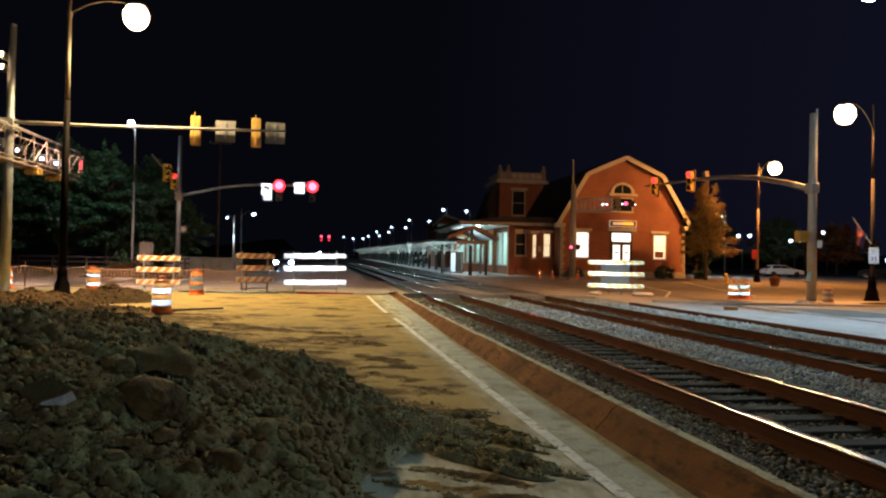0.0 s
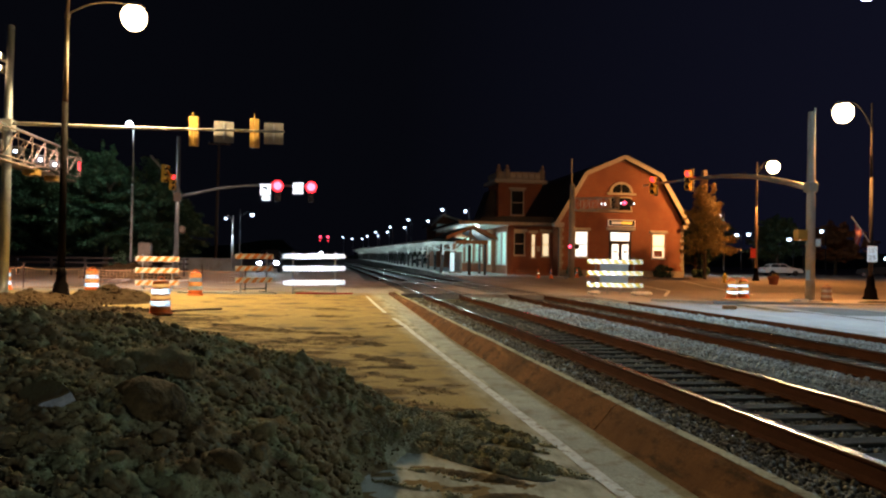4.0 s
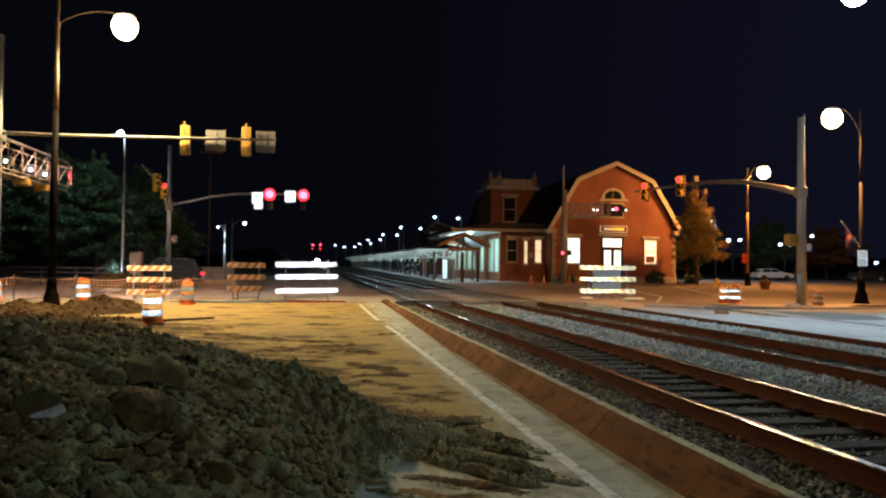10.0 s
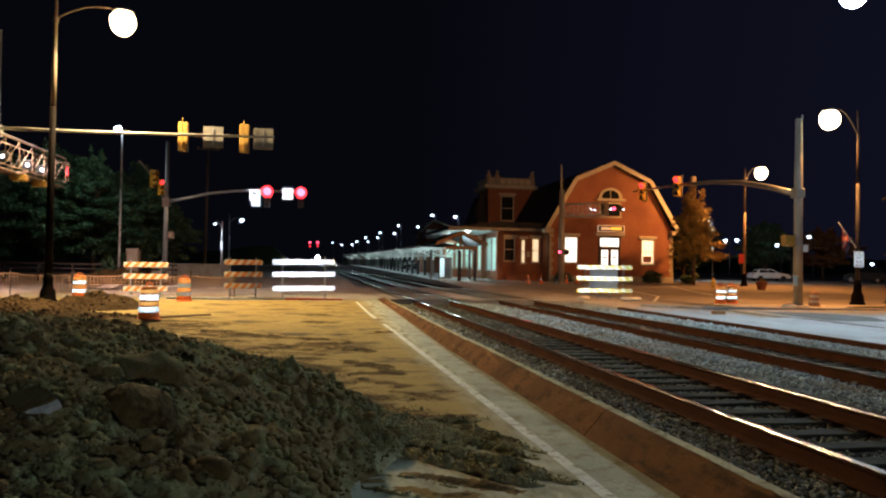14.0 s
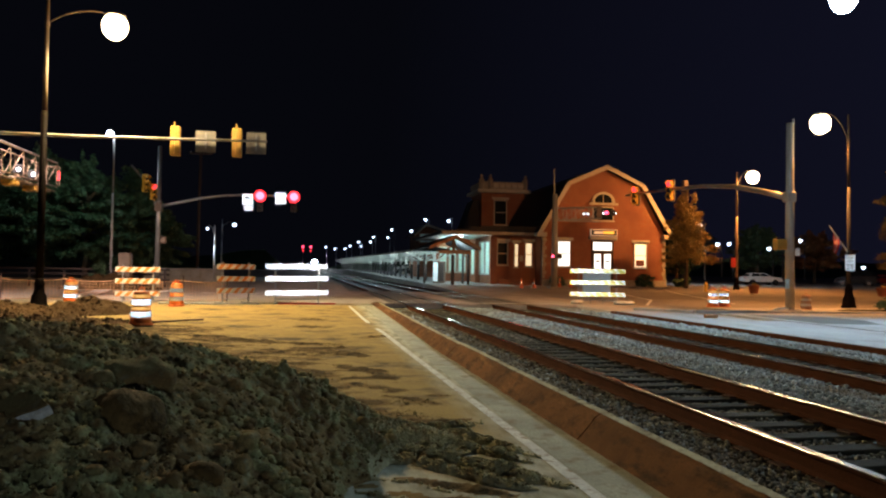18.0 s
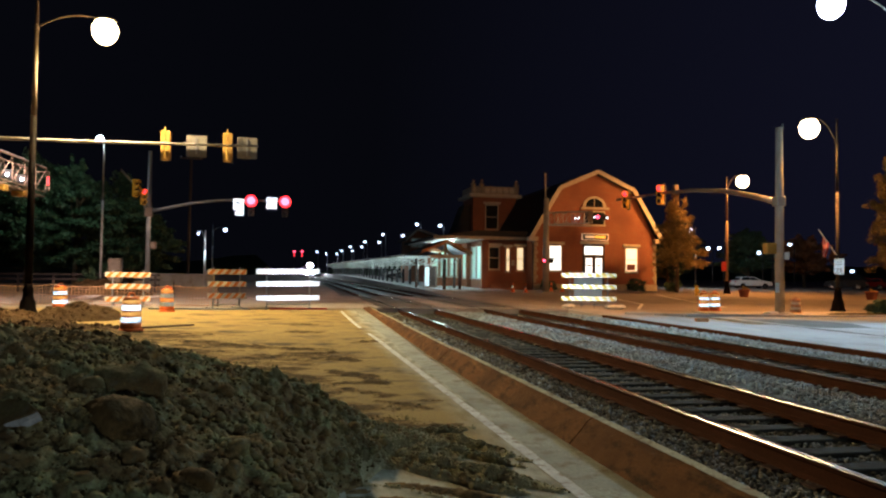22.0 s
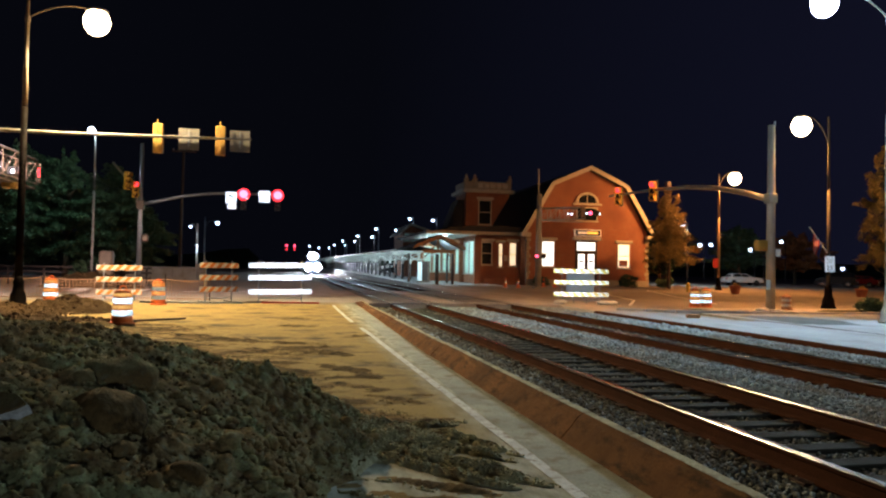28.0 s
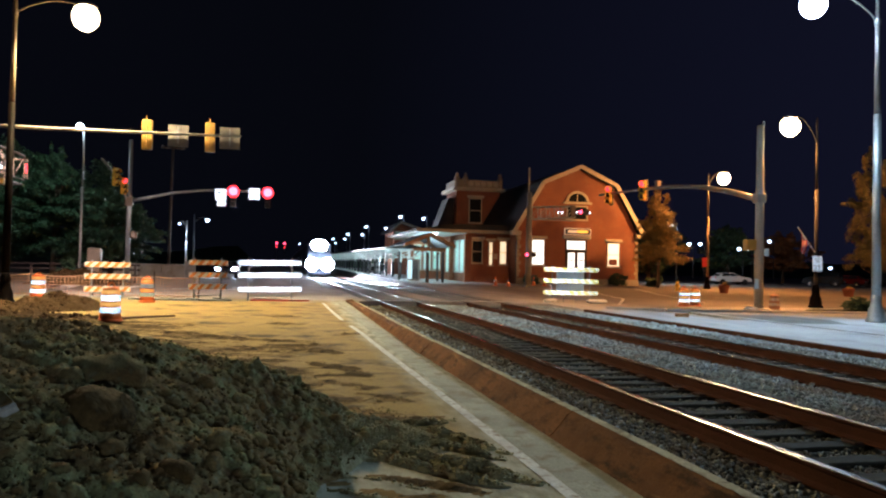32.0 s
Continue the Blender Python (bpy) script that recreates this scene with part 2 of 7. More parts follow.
M["red"] = mat("red_paint", (0.55, 0.03, 0.02), 0.45, var=0.12, bump=0)
M["flag_red"] = mat("flag_red_cloth", (0.45, 0.05, 0.05), 0.8, var=0.15, bump=0)
M["flag_white"] = mat("flag_white_cloth", (0.55, 0.35, 0.30), 0.8, var=0.1, bump=0)
M["flag_blue"] = mat("flag_blue_cloth", (0.05, 0.07, 0.22), 0.8, var=0.1, bump=0)
M["hydrant"] = mat("yellow_hydrant_paint", (0.75, 0.50, 0.05), 0.5, var=0.15, bump=0.1)
M["terracotta"] = mat("terracotta", (0.20, 0.07, 0.035), 0.8, var=0.25, bump=0.2)
M["loco"] = mat("locomotive_paint", (0.05, 0.06, 0.09), 0.4, 0.1, var=0.15, bump=0)
M["loco_silver"] = mat("stainless_coach", (0.55, 0.56, 0.58), 0.35, 0.8, var=0.1, bump=0)
M["glow_sodium"] = glow("sodium_lens", (1.0, 0.62, 0.27), 26)
M["glow_white"] = glow("white_lens", (0.85, 0.97, 1.0), 60)
M["glow_far"] = glow("far_lamp_lens", (0.70, 0.82, 1.0), 6)
M["glow_red"] = glow("red_signal_lens", (1.0, 0.035, 0.06), 15)
M["glow_redsoft"] = glow("red_lens", (1.0, 0.025, 0.035), 3.2)
M["glow_flash"] = glow("red_flasher_lens", (1.0, 0.06, 0.12), 5)
M["glow_window"] = glow("lit_window", (1.0, 0.96, 0.80), 1.35)
M["glow_shop"] = glow("lit_shop_window", (1.0, 0.86, 0.56), 0.95)
M["glow_curtain"] = glow("lit_curtain", (1.0, 0.76, 0.42), 0.85)
M["glow_porch"] = glow("lit_porch_window", (0.70, 0.95, 0.85), 0.04)
M["glow_tube"] = glow("fluorescent_tube", (0.85, 1.0, 0.93), 4)
M["glow_head"] = glow("headlamp", (0.70, 0.86, 1.0), 500)
M["glow_train"] = glow("locomotive_headlamp", (1.0, 0.98, 0.95), 330)
M["glow_vend"] = glow("glowing_vending_front", (0.85, 0.97, 1.0), 0.22)
M["glow_sign"] = glow("lit_sign_yellow", (1.0, 0.62, 0.08), 0.6)
M["glow_signw"] = glow("lit_sign_pale", (0.95, 0.80, 0.55), 0.22)
M["unlit"] = mat("dark_signal_lens", (0.03, 0.02, 0.02), 0.25, var=0.1, bump=0)


def make_brick():
    m, nt, p = blank("red_brick")
    tc = nt.nodes.new("ShaderNodeTexCoord")
    sep = nt.nodes.new("ShaderNodeSeparateXYZ")
    nt.links.new(tc.outputs["Object"], sep.inputs[0])
    add = nt.nodes.new("ShaderNodeMath")
    nt.links.new(sep.outputs["X"], add.inputs[0])
    nt.links.new(sep.outputs["Y"], add.inputs[1])
    com = nt.nodes.new("ShaderNodeCombineXYZ")
    nt.links.new(add.outputs[0], com.inputs["X"])
    nt.links.new(sep.outputs["Z"], com.inputs["Y"])
    b = node(nt, "ShaderNodeTexBrick", Scale=1.0)
    b.inputs["Brick Width"].default_value, b.inputs["Row Height"].default_value, b.inputs["Mortar Size"].default_value = 0.22, 0.075, 0.006
    b.inputs["Color1"].default_value, b.inputs["Color2"].default_value = (0.34, 0.115, 0.042, 1), (0.26, 0.088, 0.034, 1)
    b.inputs["Mortar"].default_value = (0.28, 0.19, 0.12, 1)
    nt.links.new(com.outputs[0], b.inputs["Vector"])
    vec = coords(nt)
    c = mix(nt, ramp(nt, noise_of(nt, vec, 0.5, 5), 0.35, 0.7), b.outputs["Color"], (0.20, 0.07, 0.04))
    nt.links.new(c, p.inputs["Base Color"])
    p.inputs["Roughness"].default_value = 0.88
    bumped(nt, p, b.outputs["Fac"], -0.3, 0.01)
    return m


def make_stone(name="ballast_stone", lo=(0.10, 0.108, 0.112), hi=(0.34, 0.40, 0.41), soil=(0.17, 0.125, 0.085)):
    m, nt, p = blank(name)
    g = nt.nodes.new("ShaderNodeNewGeometry")
    vec = coords(nt)
    c = mix(nt, g.outputs["Random Per Island"], lo, hi)
    c = mix(nt, ramp(nt, noise_of(nt, vec, 0.8, 5), 0.5, 0.75), c, soil)
    nt.links.new(c, p.inputs["Base Color"])
    p.inputs["Roughness"].default_value = 0.85
    p.inputs["Specular IOR Level"].default_value = 0.2
    bumped(nt, p, noise_of(nt, vec, 90), 0.3, 0.005)
    return m


def make_ground():
    """Earth trodden over the closed road, plain asphalt elsewhere."""
    m, nt, p = blank("ground_surface")
    vec = coords(nt)
    sep = nt.nodes.new("ShaderNodeSeparateXYZ")
    nt.links.new(vec, sep.inputs[0])
    edge = noise_of(nt, vec, 0.35, 5, 0.6)
    # asphalt with patches and worn wheel paths
    asp = mix(nt, ramp(nt, noise_of(nt, vec, 0.25, 5), 0.35, 0.7), (0.19, 0.165, 0.14), (0.28, 0.24, 0.20))
    asp = mix(nt, ramp(nt, noise_of(nt, vec, 60, 3), 0.3, 0.8), asp, (0.14, 0.12, 0.105))
    # road about the rails painted paler, to make up for light missing there
    brightened_road = mix(nt, ramp(nt, noise_of(nt, coords(nt, scale=(1, 0.4, 1)), 0.8, 6, 0.6), 0.35, 0.7), (0.44, 0.40, 0.36), (0.27, 0.24, 0.22))
    brightened_road = mix(nt, ramp(nt, sep.outputs["X"], 12.0, 15.5), brightened_road, asp)
    asp = mix(nt, ramp(nt, sep.outputs["X"], -4.5, 0.5), asp, brightened_road)
    # yellow sandy film, with dark earth trodden in, most of all near the heap
    sand = mix(nt, ramp(nt, noise_of(nt, vec, 0.9, 6, 0.65), 0.35, 0.7), (0.43, 0.305, 0.09), (0.33, 0.228, 0.062))
    smear = noise_of(nt, coords(nt, scale=(0.75, 1.0, 1)), 0.95, 9, 0.66)
    close = ramp(nt, sep.outputs["Y"], 19.0, 8.0)
    spread = nt.nodes.new("ShaderNodeMath")
    spread.operation = "MULTIPLY_ADD"
    nt.links.new(close, spread.inputs[0])
    spread.inputs[1].default_value = 0.02
    nt.links.new(smear, spread.inputs[2])
    sand = mix(nt, ramp(nt, spread.outputs[0], 0.53, 0.60), sand, (0.17, 0.115, 0.045))
    sand = mix(nt, ramp(nt, spread.outputs[0], 0.585, 0.635), sand, (0.06, 0.043, 0.022))
    sand = mix(nt, ramp(nt, noise_of(nt, coords(nt, scale=(1, 0.55, 1)), 2.6, 7, 0.65), 0.50, 0.72), sand, (0.24, 0.17, 0.075))
    sand = mix(nt, ramp(nt, noise_of(nt, vec, 35, 4), 0.35, 0.9), sand, (0.17, 0.125, 0.06))
    # grey near ground, lifted in colour where the lamps leave it too dark
    grey = mix(nt, ramp(nt, noise_of(nt, coords(nt, scale=(1.9, 0.7, 1)), 2.2, 7, 0.62), 0.42, 0.60), (0.47, 0.46, 0.34), (0.25, 0.24, 0.16))

    def wobble(axis, amount):
        a = nt.nodes.new("ShaderNodeMath")
        a.operation = "MULTIPLY_ADD"
        nt.links.new(edge, a.inputs[0])
        a.inputs[1].default_value = amount
        nt.links.new(sep.outputs[axis], a.inputs[2])
        return a.outputs[0]

    north = ramp(nt, wobble("Y", 5.0), 30.5, 33.0)
    south = ramp(nt, wobble("Y", 2.0), 7.8, 7.2)
    c = mix(nt, south, sand, grey)
    c = mix(nt, ramp(nt, wobble("X", 0.5), 1.9, 2.3), c, grey)
    c = mix(nt, north, c, asp)
    c = mix(nt, ramp(nt, wobble("X", 0.2), 2.8, 2.9), c, asp)
    nt.links.new(c, p.inputs["Base Color"])
    p.inputs["Roughness"].default_value = 0.85
    p.inputs["Specular IOR Level"].default_value = 0.12
    h = mix(nt, 0.5, noise_of(nt, vec, 45, 4), smear)
    bumped(nt, p, h, 0.35, 0.03)
    return m


def make_kerb():
    """Concrete stained by rust, with dark soaked patches and paler scuffs."""
    m, nt, p = blank("stained_concrete")
    vec = coords(nt)
    c = mix(nt, ramp(nt, noise_of(nt, vec, 1.3, 6, 0.6), 0.34, 0.68), (0.195, 0.088, 0.032), (0.10, 0.046, 0.019))
    c = mix(nt, ramp(nt, noise_of(nt, coords(nt, scale=(2, 1.6, 5)), 1.5, 7, 0.7), 0.50, 0.64), c, (0.05, 0.028, 0.014))
    c = mix(nt, ramp(nt, noise_of(nt, coords(nt, scale=(3, 0.8, 6)), 1.1, 6, 0.6), 0.58, 0.74), c, (0.33, 0.19, 0.075))
    c = mix(nt, ramp(nt, noise_of(nt, vec, 55, 3), 0.45, 0.85), c, (0.09, 0.045, 0.02))
    nt.links.new(c, p.inputs["Base Color"])
    p.inputs["Roughness"].default_value = 0.88
    p.inputs["Specular IOR Level"].default_value = 0.12
    bumped(nt, p, mix(nt, 0.5, noise_of(nt, vec, 38, 4), noise_of(nt, vec, 7, 5)), 0.9, 0.02)
    return m


def make_railtop():
    """Steel polished by wheels, dulled in long patches."""
    m, nt, p = blank("worn_rail_head")
    vec = coords(nt, scale=(1, 0.12, 1))
    n = noise_of(nt, vec, 1.4, 5)
    nt.links.new(mix(nt, ramp(nt, n, 0.35, 0.7), (0.42, 0.385, 0.37), (0.27, 0.24, 0.225)), p.inputs["Base Color"])
    p.inputs["Metallic"].default_value = 1.0
    nt.links.new(ramp_out(nt, n, 0.10, 0.20), p.inputs["Roughness"])
    return m


M["kerbface"], M["railtop"] = make_kerb(), make_railtop()


def make_earth(name, lift=1.0):
    """Dug clay: grey-green and brown clods mixed, with damp dark spots."""
    m, nt, p = blank(name)
    vec = coords(nt)
    green, brown = (0.265, 0.28, 0.125), (0.27, 0.185, 0.075)
    c = mix(nt, ramp(nt, noise_of(nt, vec, 2.1, 5, 0.6), 0.38, 0.58), green, brown)
    c = mix(nt, ramp(nt, noise_of(nt, vec, 7.0, 5, 0.6), 0.50, 0.66), c, (0.16, 0.098, 0.042))
    c = mix(nt, ramp(nt, noise_of(nt, vec, 15, 4, 0.6), 0.56, 0.72), c, (0.31, 0.31, 0.19))
    c = mix(nt, ramp(nt, noise_of(nt, vec, 60, 3), 0.4, 0.85), c, (0.10, 0.085, 0.042))
    g = nt.nodes.new("ShaderNodeNewGeometry")
    c = mix(nt, ramp(nt, g.outputs["Random Per Island"], -1.2, 1.8), c, (0.12, 0.085, 0.035)) if lift != 1.0 else c
    nt.links.new(c, p.inputs["Base Color"])
    p.inputs["Roughness"].default_value = 0.95
    p.inputs["Specular IOR Level"].default_value = 0.06
    bumped(nt, p, mix(nt, 0.4, noise_of(nt, vec, 30, 5, 0.65), noise_of(nt, vec, 95, 3)), 0.8, 0.02)
    return m


M["dirt"], M["clod"] = make_earth("loose_earth"), make_earth("earth_clods", 1.2)
# earth of the ridges, lightened in place of the light they lack
M["scraped"] = mat("lightened_scraped_earth", (0.42, 0.39, 0.215), 0.95, big=2.2, fine=34, var=0.3, dirt=(0.24, 0.17, 0.075), bump=0.6, dist=0.015, stretch=(1.6, 0.7, 1))
M["brick"], M["stone"], M["ground"] = make_brick(), make_stone(), make_ground()
M["foul_shaded_stone"] = make_stone("foul_shaded_ballast", (0.03, 0.027, 0.018), (0.215, 0.205, 0.155), (0.075, 0.048, 0.022))

# ---- mesh helpers ----


def finish(name, bm, material, parent=None, label="", smooth=False):
    bmesh.ops.recalc_face_normals(bm, faces=bm.faces)
    me = bpy.data.meshes.new(name)
    bm.to_mesh(me)
    bm.free()
    me.materials.append(M[material] if isinstance(material, str) else material)
    if smooth:
        for f in me.polygons:
            f.use_smooth = True
    ob = new(name, me)
    if parent is not None:
        ob.parent = parent
    if label:
        ob["label"] = label
    return ob


def part(name, bm, material, parent, label="", smooth=False):
    return finish(name, bm, material, parent, label, smooth)


def shared(name, ob, parent, m):
    """One more piece on the mesh of ob."""
    o = new(name, ob.data)
    o.parent = parent
    o.matrix_basis = m
    return o


def thing(name, label, category, m=None, group="", kind=""):
    ob = new(name)
    ob.empty_display_size = 0.2
    if m is not None:
        ob.matrix_basis = m
    return tagged(ob, label, category, group, kind)


def box(bm, x0, x1, y0, y1, z0, z1, m=None, bevel=0.0):
    vs = [bm.verts.new(v) for v in ((x0, y0, z0), (x1, y0, z0), (x1, y1, z0), (x0, y1, z0), (x0, y0, z1), (x1, y0, z1), (x1, y1, z1), (x0, y1, z1))]
    fs = [bm.faces.new([vs[i] for i in q]) for q in ((0, 3, 2, 1), (4, 5, 6, 7), (0, 1, 5, 4), (1, 2, 6, 5), (2, 3, 7, 6), (3, 0, 4, 7))]
    if bevel:
        es = list({e for f in fs for e in f.edges})
        r = bmesh.ops.bevel(bm, geom=es, offset=bevel, segments=1, affect="EDGES")
        vs = list({v for f in r["faces"] for v in f.verts} | {v for v in vs if v.is_valid})
    if m is not None:
        bmesh.ops.transform(bm, matrix=m, verts=[v for v in vs if v.is_valid])
    return bm


def Box(x0, x1, y0, y1, z0, z1, m=None, bevel=0.0):
    return box(bmesh.new(), x0, x1, y0, y1, z0, z1, m, bevel)


def ring(bm, c, ax, r, n, up=Vector((0, 0, 1))):
    ax = Vector(ax).normalized()
    u = ax.orthogonal().normalized()
    w = ax.cross(u)
    return [bm.verts.new(Vector(c) + r * (math.cos(2 * math.pi * k / n) * u + math.sin(2 * math.pi * k / n) * w)) for k in range(n)]


def tube(bm, pts, radii, n=10, caps=True):
    """A round bar along points; radii one or one a point."""
    if isinstance(radii, (int, float)):
        radii = [radii] * len(pts)
    pts = [Vector(p) for p in pts]
    u = None
    rings = []
    for i, p in enumerate(pts):
        a = (pts[min(i + 1, len(pts) - 1)] - pts[max(i - 1, 0)]).normalized()
        u = (a.orthogonal() if u is None else u - a * u.dot(a)).normalized()
        w = a.cross(u)
        rings.append([bm.verts.new(p + radii[i] * (math.cos(2 * math.pi * k / n) * u + math.sin(2 * math.pi * k / n) * w)) for k in range(n)])
    for a, b in zip(rings, rings[1:]):
        for k in range(n):
            bm.faces.new((a[k], a[(k + 1) % n], b[(k + 1) % n], b[k]))
    if caps:
        bm.faces.new(rings[0][::-1])
        bm.faces.new(rings[-1])
    return bm


def Tube(pts, radii, n=10):
    return tube(bmesh.new(), pts, radii, n)


def lathe(bm, profile, n=16, c=(0, 0, 0)):
    rings = [[bm.verts.new((c[0] + r * math.cos(2 * math.pi * k / n), c[1] + r * math.sin(2 * math.pi * k / n), c[2] + z)) for k in range(n)] for r, z in profile]
    for a, b in zip(rings, rings[1:]):
        for k in range(n):
            bm.faces.new((a[k], a[(k + 1) % n], b[(k + 1) % n], b[k]))
    bm.faces.new(rings[0][::-1])
    bm.faces.new(rings[-1])
    return bm


def Lathe(profile, n=16, c=(0, 0, 0)):
    return lathe(bmesh.new(), profile, n, c)


def prism(bm, poly, y0, y1):
    """A polygon of (x, z) drawn out along y."""
    a = [bm.verts.new((x, y0, z)) for x, z in poly]
    b = [bm.verts.new((x, y1, z)) for x, z in poly]
    n = len(poly)
    bm.faces.new(a)
    bm.faces.new(b[::-1])
    for k in range(n):
        bm.faces.new((a[k], b[k], b[(k + 1) % n], a[(k + 1) % n]))
    return bm


def Prism(poly, y0, y1):
    return prism(bmesh.new(), poly, y0, y1)


def raw_mesh(name, verts, faces, material):
    """Many small solids as one mesh, from arrays: verts (n, 3), faces (m, k)."""
    me = bpy.data.meshes.new(name)
    k = faces.shape[1]
    me.vertices.add(len(verts))
    me.vertices.foreach_set("co", np.ascontiguousarray(verts, dtype=np.float32).ravel())
    me.loops.add(faces.size)
    me.loops.foreach_set("vertex_index", np.ascontiguousarray(faces, dtype=np.int32).ravel())
    me.polygons.add(len(faces))
    me.polygons.foreach_set("loop_start", np.arange(0, faces.size, k, dtype=np.int32))
    me.update(calc_edges=True)
    me.validate()
    me.materials.append(M[material] if isinstance(material, str) else material)
    return new(name, me)


CUBE_V = np.array([(x, y, z) for x in (-1, 1) for y in (-1, 1) for z in (-1, 1)], float)
CUBE_F = np.array([(0, 1, 3, 2), (4, 6, 7, 5), (0, 4, 5, 1), (2, 3, 7, 6), (0, 2, 6, 4), (1, 5, 7, 3)])


def lumps(name, centres, sizes, material, rng, flat=0.75, jitter=0.45, smooth=False):
    """Broken stones or clods: jittered, turned blocks, all in one mesh."""
    n = len(centres)
    v = CUBE_V[None] * (1 + rng.uniform(-jitter, jitter, (n, 8, 3)))
    v /= np.linalg.norm(v, axis=2, keepdims=True) ** 0.5
    v *= (sizes[:, None] * rng.uniform(0.7, 1.25, (n, 3)) * np.array((1, 1, flat)))[:, None, :] * 0.62
    q = rng.normal(size=(n, 4))
    q /= np.linalg.norm(q, axis=1)[:, None]
    w, x, y, z = q.T
    R = np.stack([np.stack([1 - 2 * (y * y + z * z), 2 * (x * y - z * w), 2 * (x * z + y * w)], -1), np.stack([2 * (x * y + z * w), 1 - 2 * (x * x + z * z), 2 * (y * z - x * w)], -1), np.stack([2 * (x * z - y * w), 2 * (y * z + x * w), 1 - 2 * (x * x + y * y)], -1)], 1)
    v = np.einsum("nij,nkj->nki", R, v) + centres[:, None, :]
    f = (CUBE_F[None] + 8 * np.arange(n)[:, None, None]).reshape(-1, 4)
    ob = raw_mesh(name, v.reshape(-1, 3), f, material)
    if smooth:
        ob.data.polygons.foreach_set("use_smooth", np.ones(len(f), dtype=bool))
    return ob


def gz(y):
    """Height of the ground along the tracks' direction."""
    return float(np.interp(y, [0, 14, 30, 46, 56], [0, 0, 0.205, 0.205, 0.4]))


def bend(y):
    """Sideways drift of the tracks, which curve gently far off."""
    return -max(0.0, y - 120) ** 2 / 26800


def rise(y):
    """Slight climb of the line far off, set so the train's lamps clear the barricade in view."""
    return 0.004 * max(0.0, y - 180)



def climb(y):
    """Climb of the platform and its canopy."""
    return 0.0075 * min(max(0.0, y - 57), 140)


# ---- ground, tracks, kerb ----


def ground():
    xs = [-3000, -600, -150, -60, -30, -15, -8, -4, -1, 1, 2.56, 2.58, 2.60, 9.60, 9.62, 11.25, 11.27, 14, 18, 24, 32, 45, 70, 150, 600, 3000]
    ys = [-300, -60, -20, -5, 0, 4, 8, 12, 14, 18, 22, 26, 29.28, 29.3, 34, 40, 46, 46.2, 50, 56, 62, 75, 100, 160, 300, 700, 3000]
    bm = bmesh.new()
    grid = []
    for y in ys:
        row = []
        for x in xs:
            z = gz(y)
            sunk = 2.58 <= x and (x <= 11.25 and y <= 29.28 or x <= 9.60 and y >= 46.2)
            row.append(bm.verts.new((x, y, -0.16 if sunk else z)))
        grid.append(row)
    for a, b in zip(grid, grid[1:]):
        for k in range(len(xs) - 1):
            bm.faces.new((a[k], a[k + 1], b[k + 1], b[k]))
    tagged(finish("ground", bm, "ground"), "sandy dirt over a closed road, worn asphalt beyond", "ground", kind="structure")


ground()

RAIL = [(-0.07, 0), (0.07, 0), (0.07, 0.012), (0.012, 0.035), (0.012, 0.125), (0.036, 0.14), (0.036, 0.162), (-0.036, 0.162), (-0.036, 0.14), (-0.012, 0.125), (-0.012, 0.035), (-0.07, 0.012)]
# crown of the running surface, worn to a shallow arc
CROWN = [(-0.036, 0.160), (0.036, 0.160), (0.036, 0.172), (0.033, 0.1775), (0.027, 0.1797), (0.012, 0.1801), (-0.012, 0.1801), (-0.027, 0.1797), (-0.033, 0.1775), (-0.036, 0.172)]
RAIL_Z = 0.033
STRETCHES = [-6, 29, 46, 70, 100, 130, 160, 190, 220, 260, 300, 350, 400, 450, 500, 560, 620, 700]


def sweep(poly, x, z, ys):
    bm = bmesh.new()
    rings = [[bm.verts.new((x + bend(y) + px, y, z + rise(y) + pz)) for px, pz in poly] for y in ys]
    n = len(poly)
    for a, b in zip(rings, rings[1:]):
        for k in range(n):
            bm.faces.new((a[k], b[k], b[(k + 1) % n], a[(k + 1) % n]))
    bm.faces.new(rings[0])
    bm.faces.new(rings[-1][::-1])
    return bm


def track(x_left, label):
    t = thing("railway_track", label, "railway track", group="railway tracks", kind="structure")
    for x in (x_left, x_left + 1.505):
        r = part("rail", sweep(RAIL, x, RAIL_Z, STRETCHES), "railrust", t, "rusty steel rail")
        part("rail_head", sweep(CROWN, x, RAIL_Z, STRETCHES), "railtop", r, "polished running surface")
    return t


TRACK_A = track(3.959, "near track with rusty rails and weathered ties")
TRACK_B = track(7.569, "second track with rusty rails in grey ballast")

BALLAST_TOP = 0.015


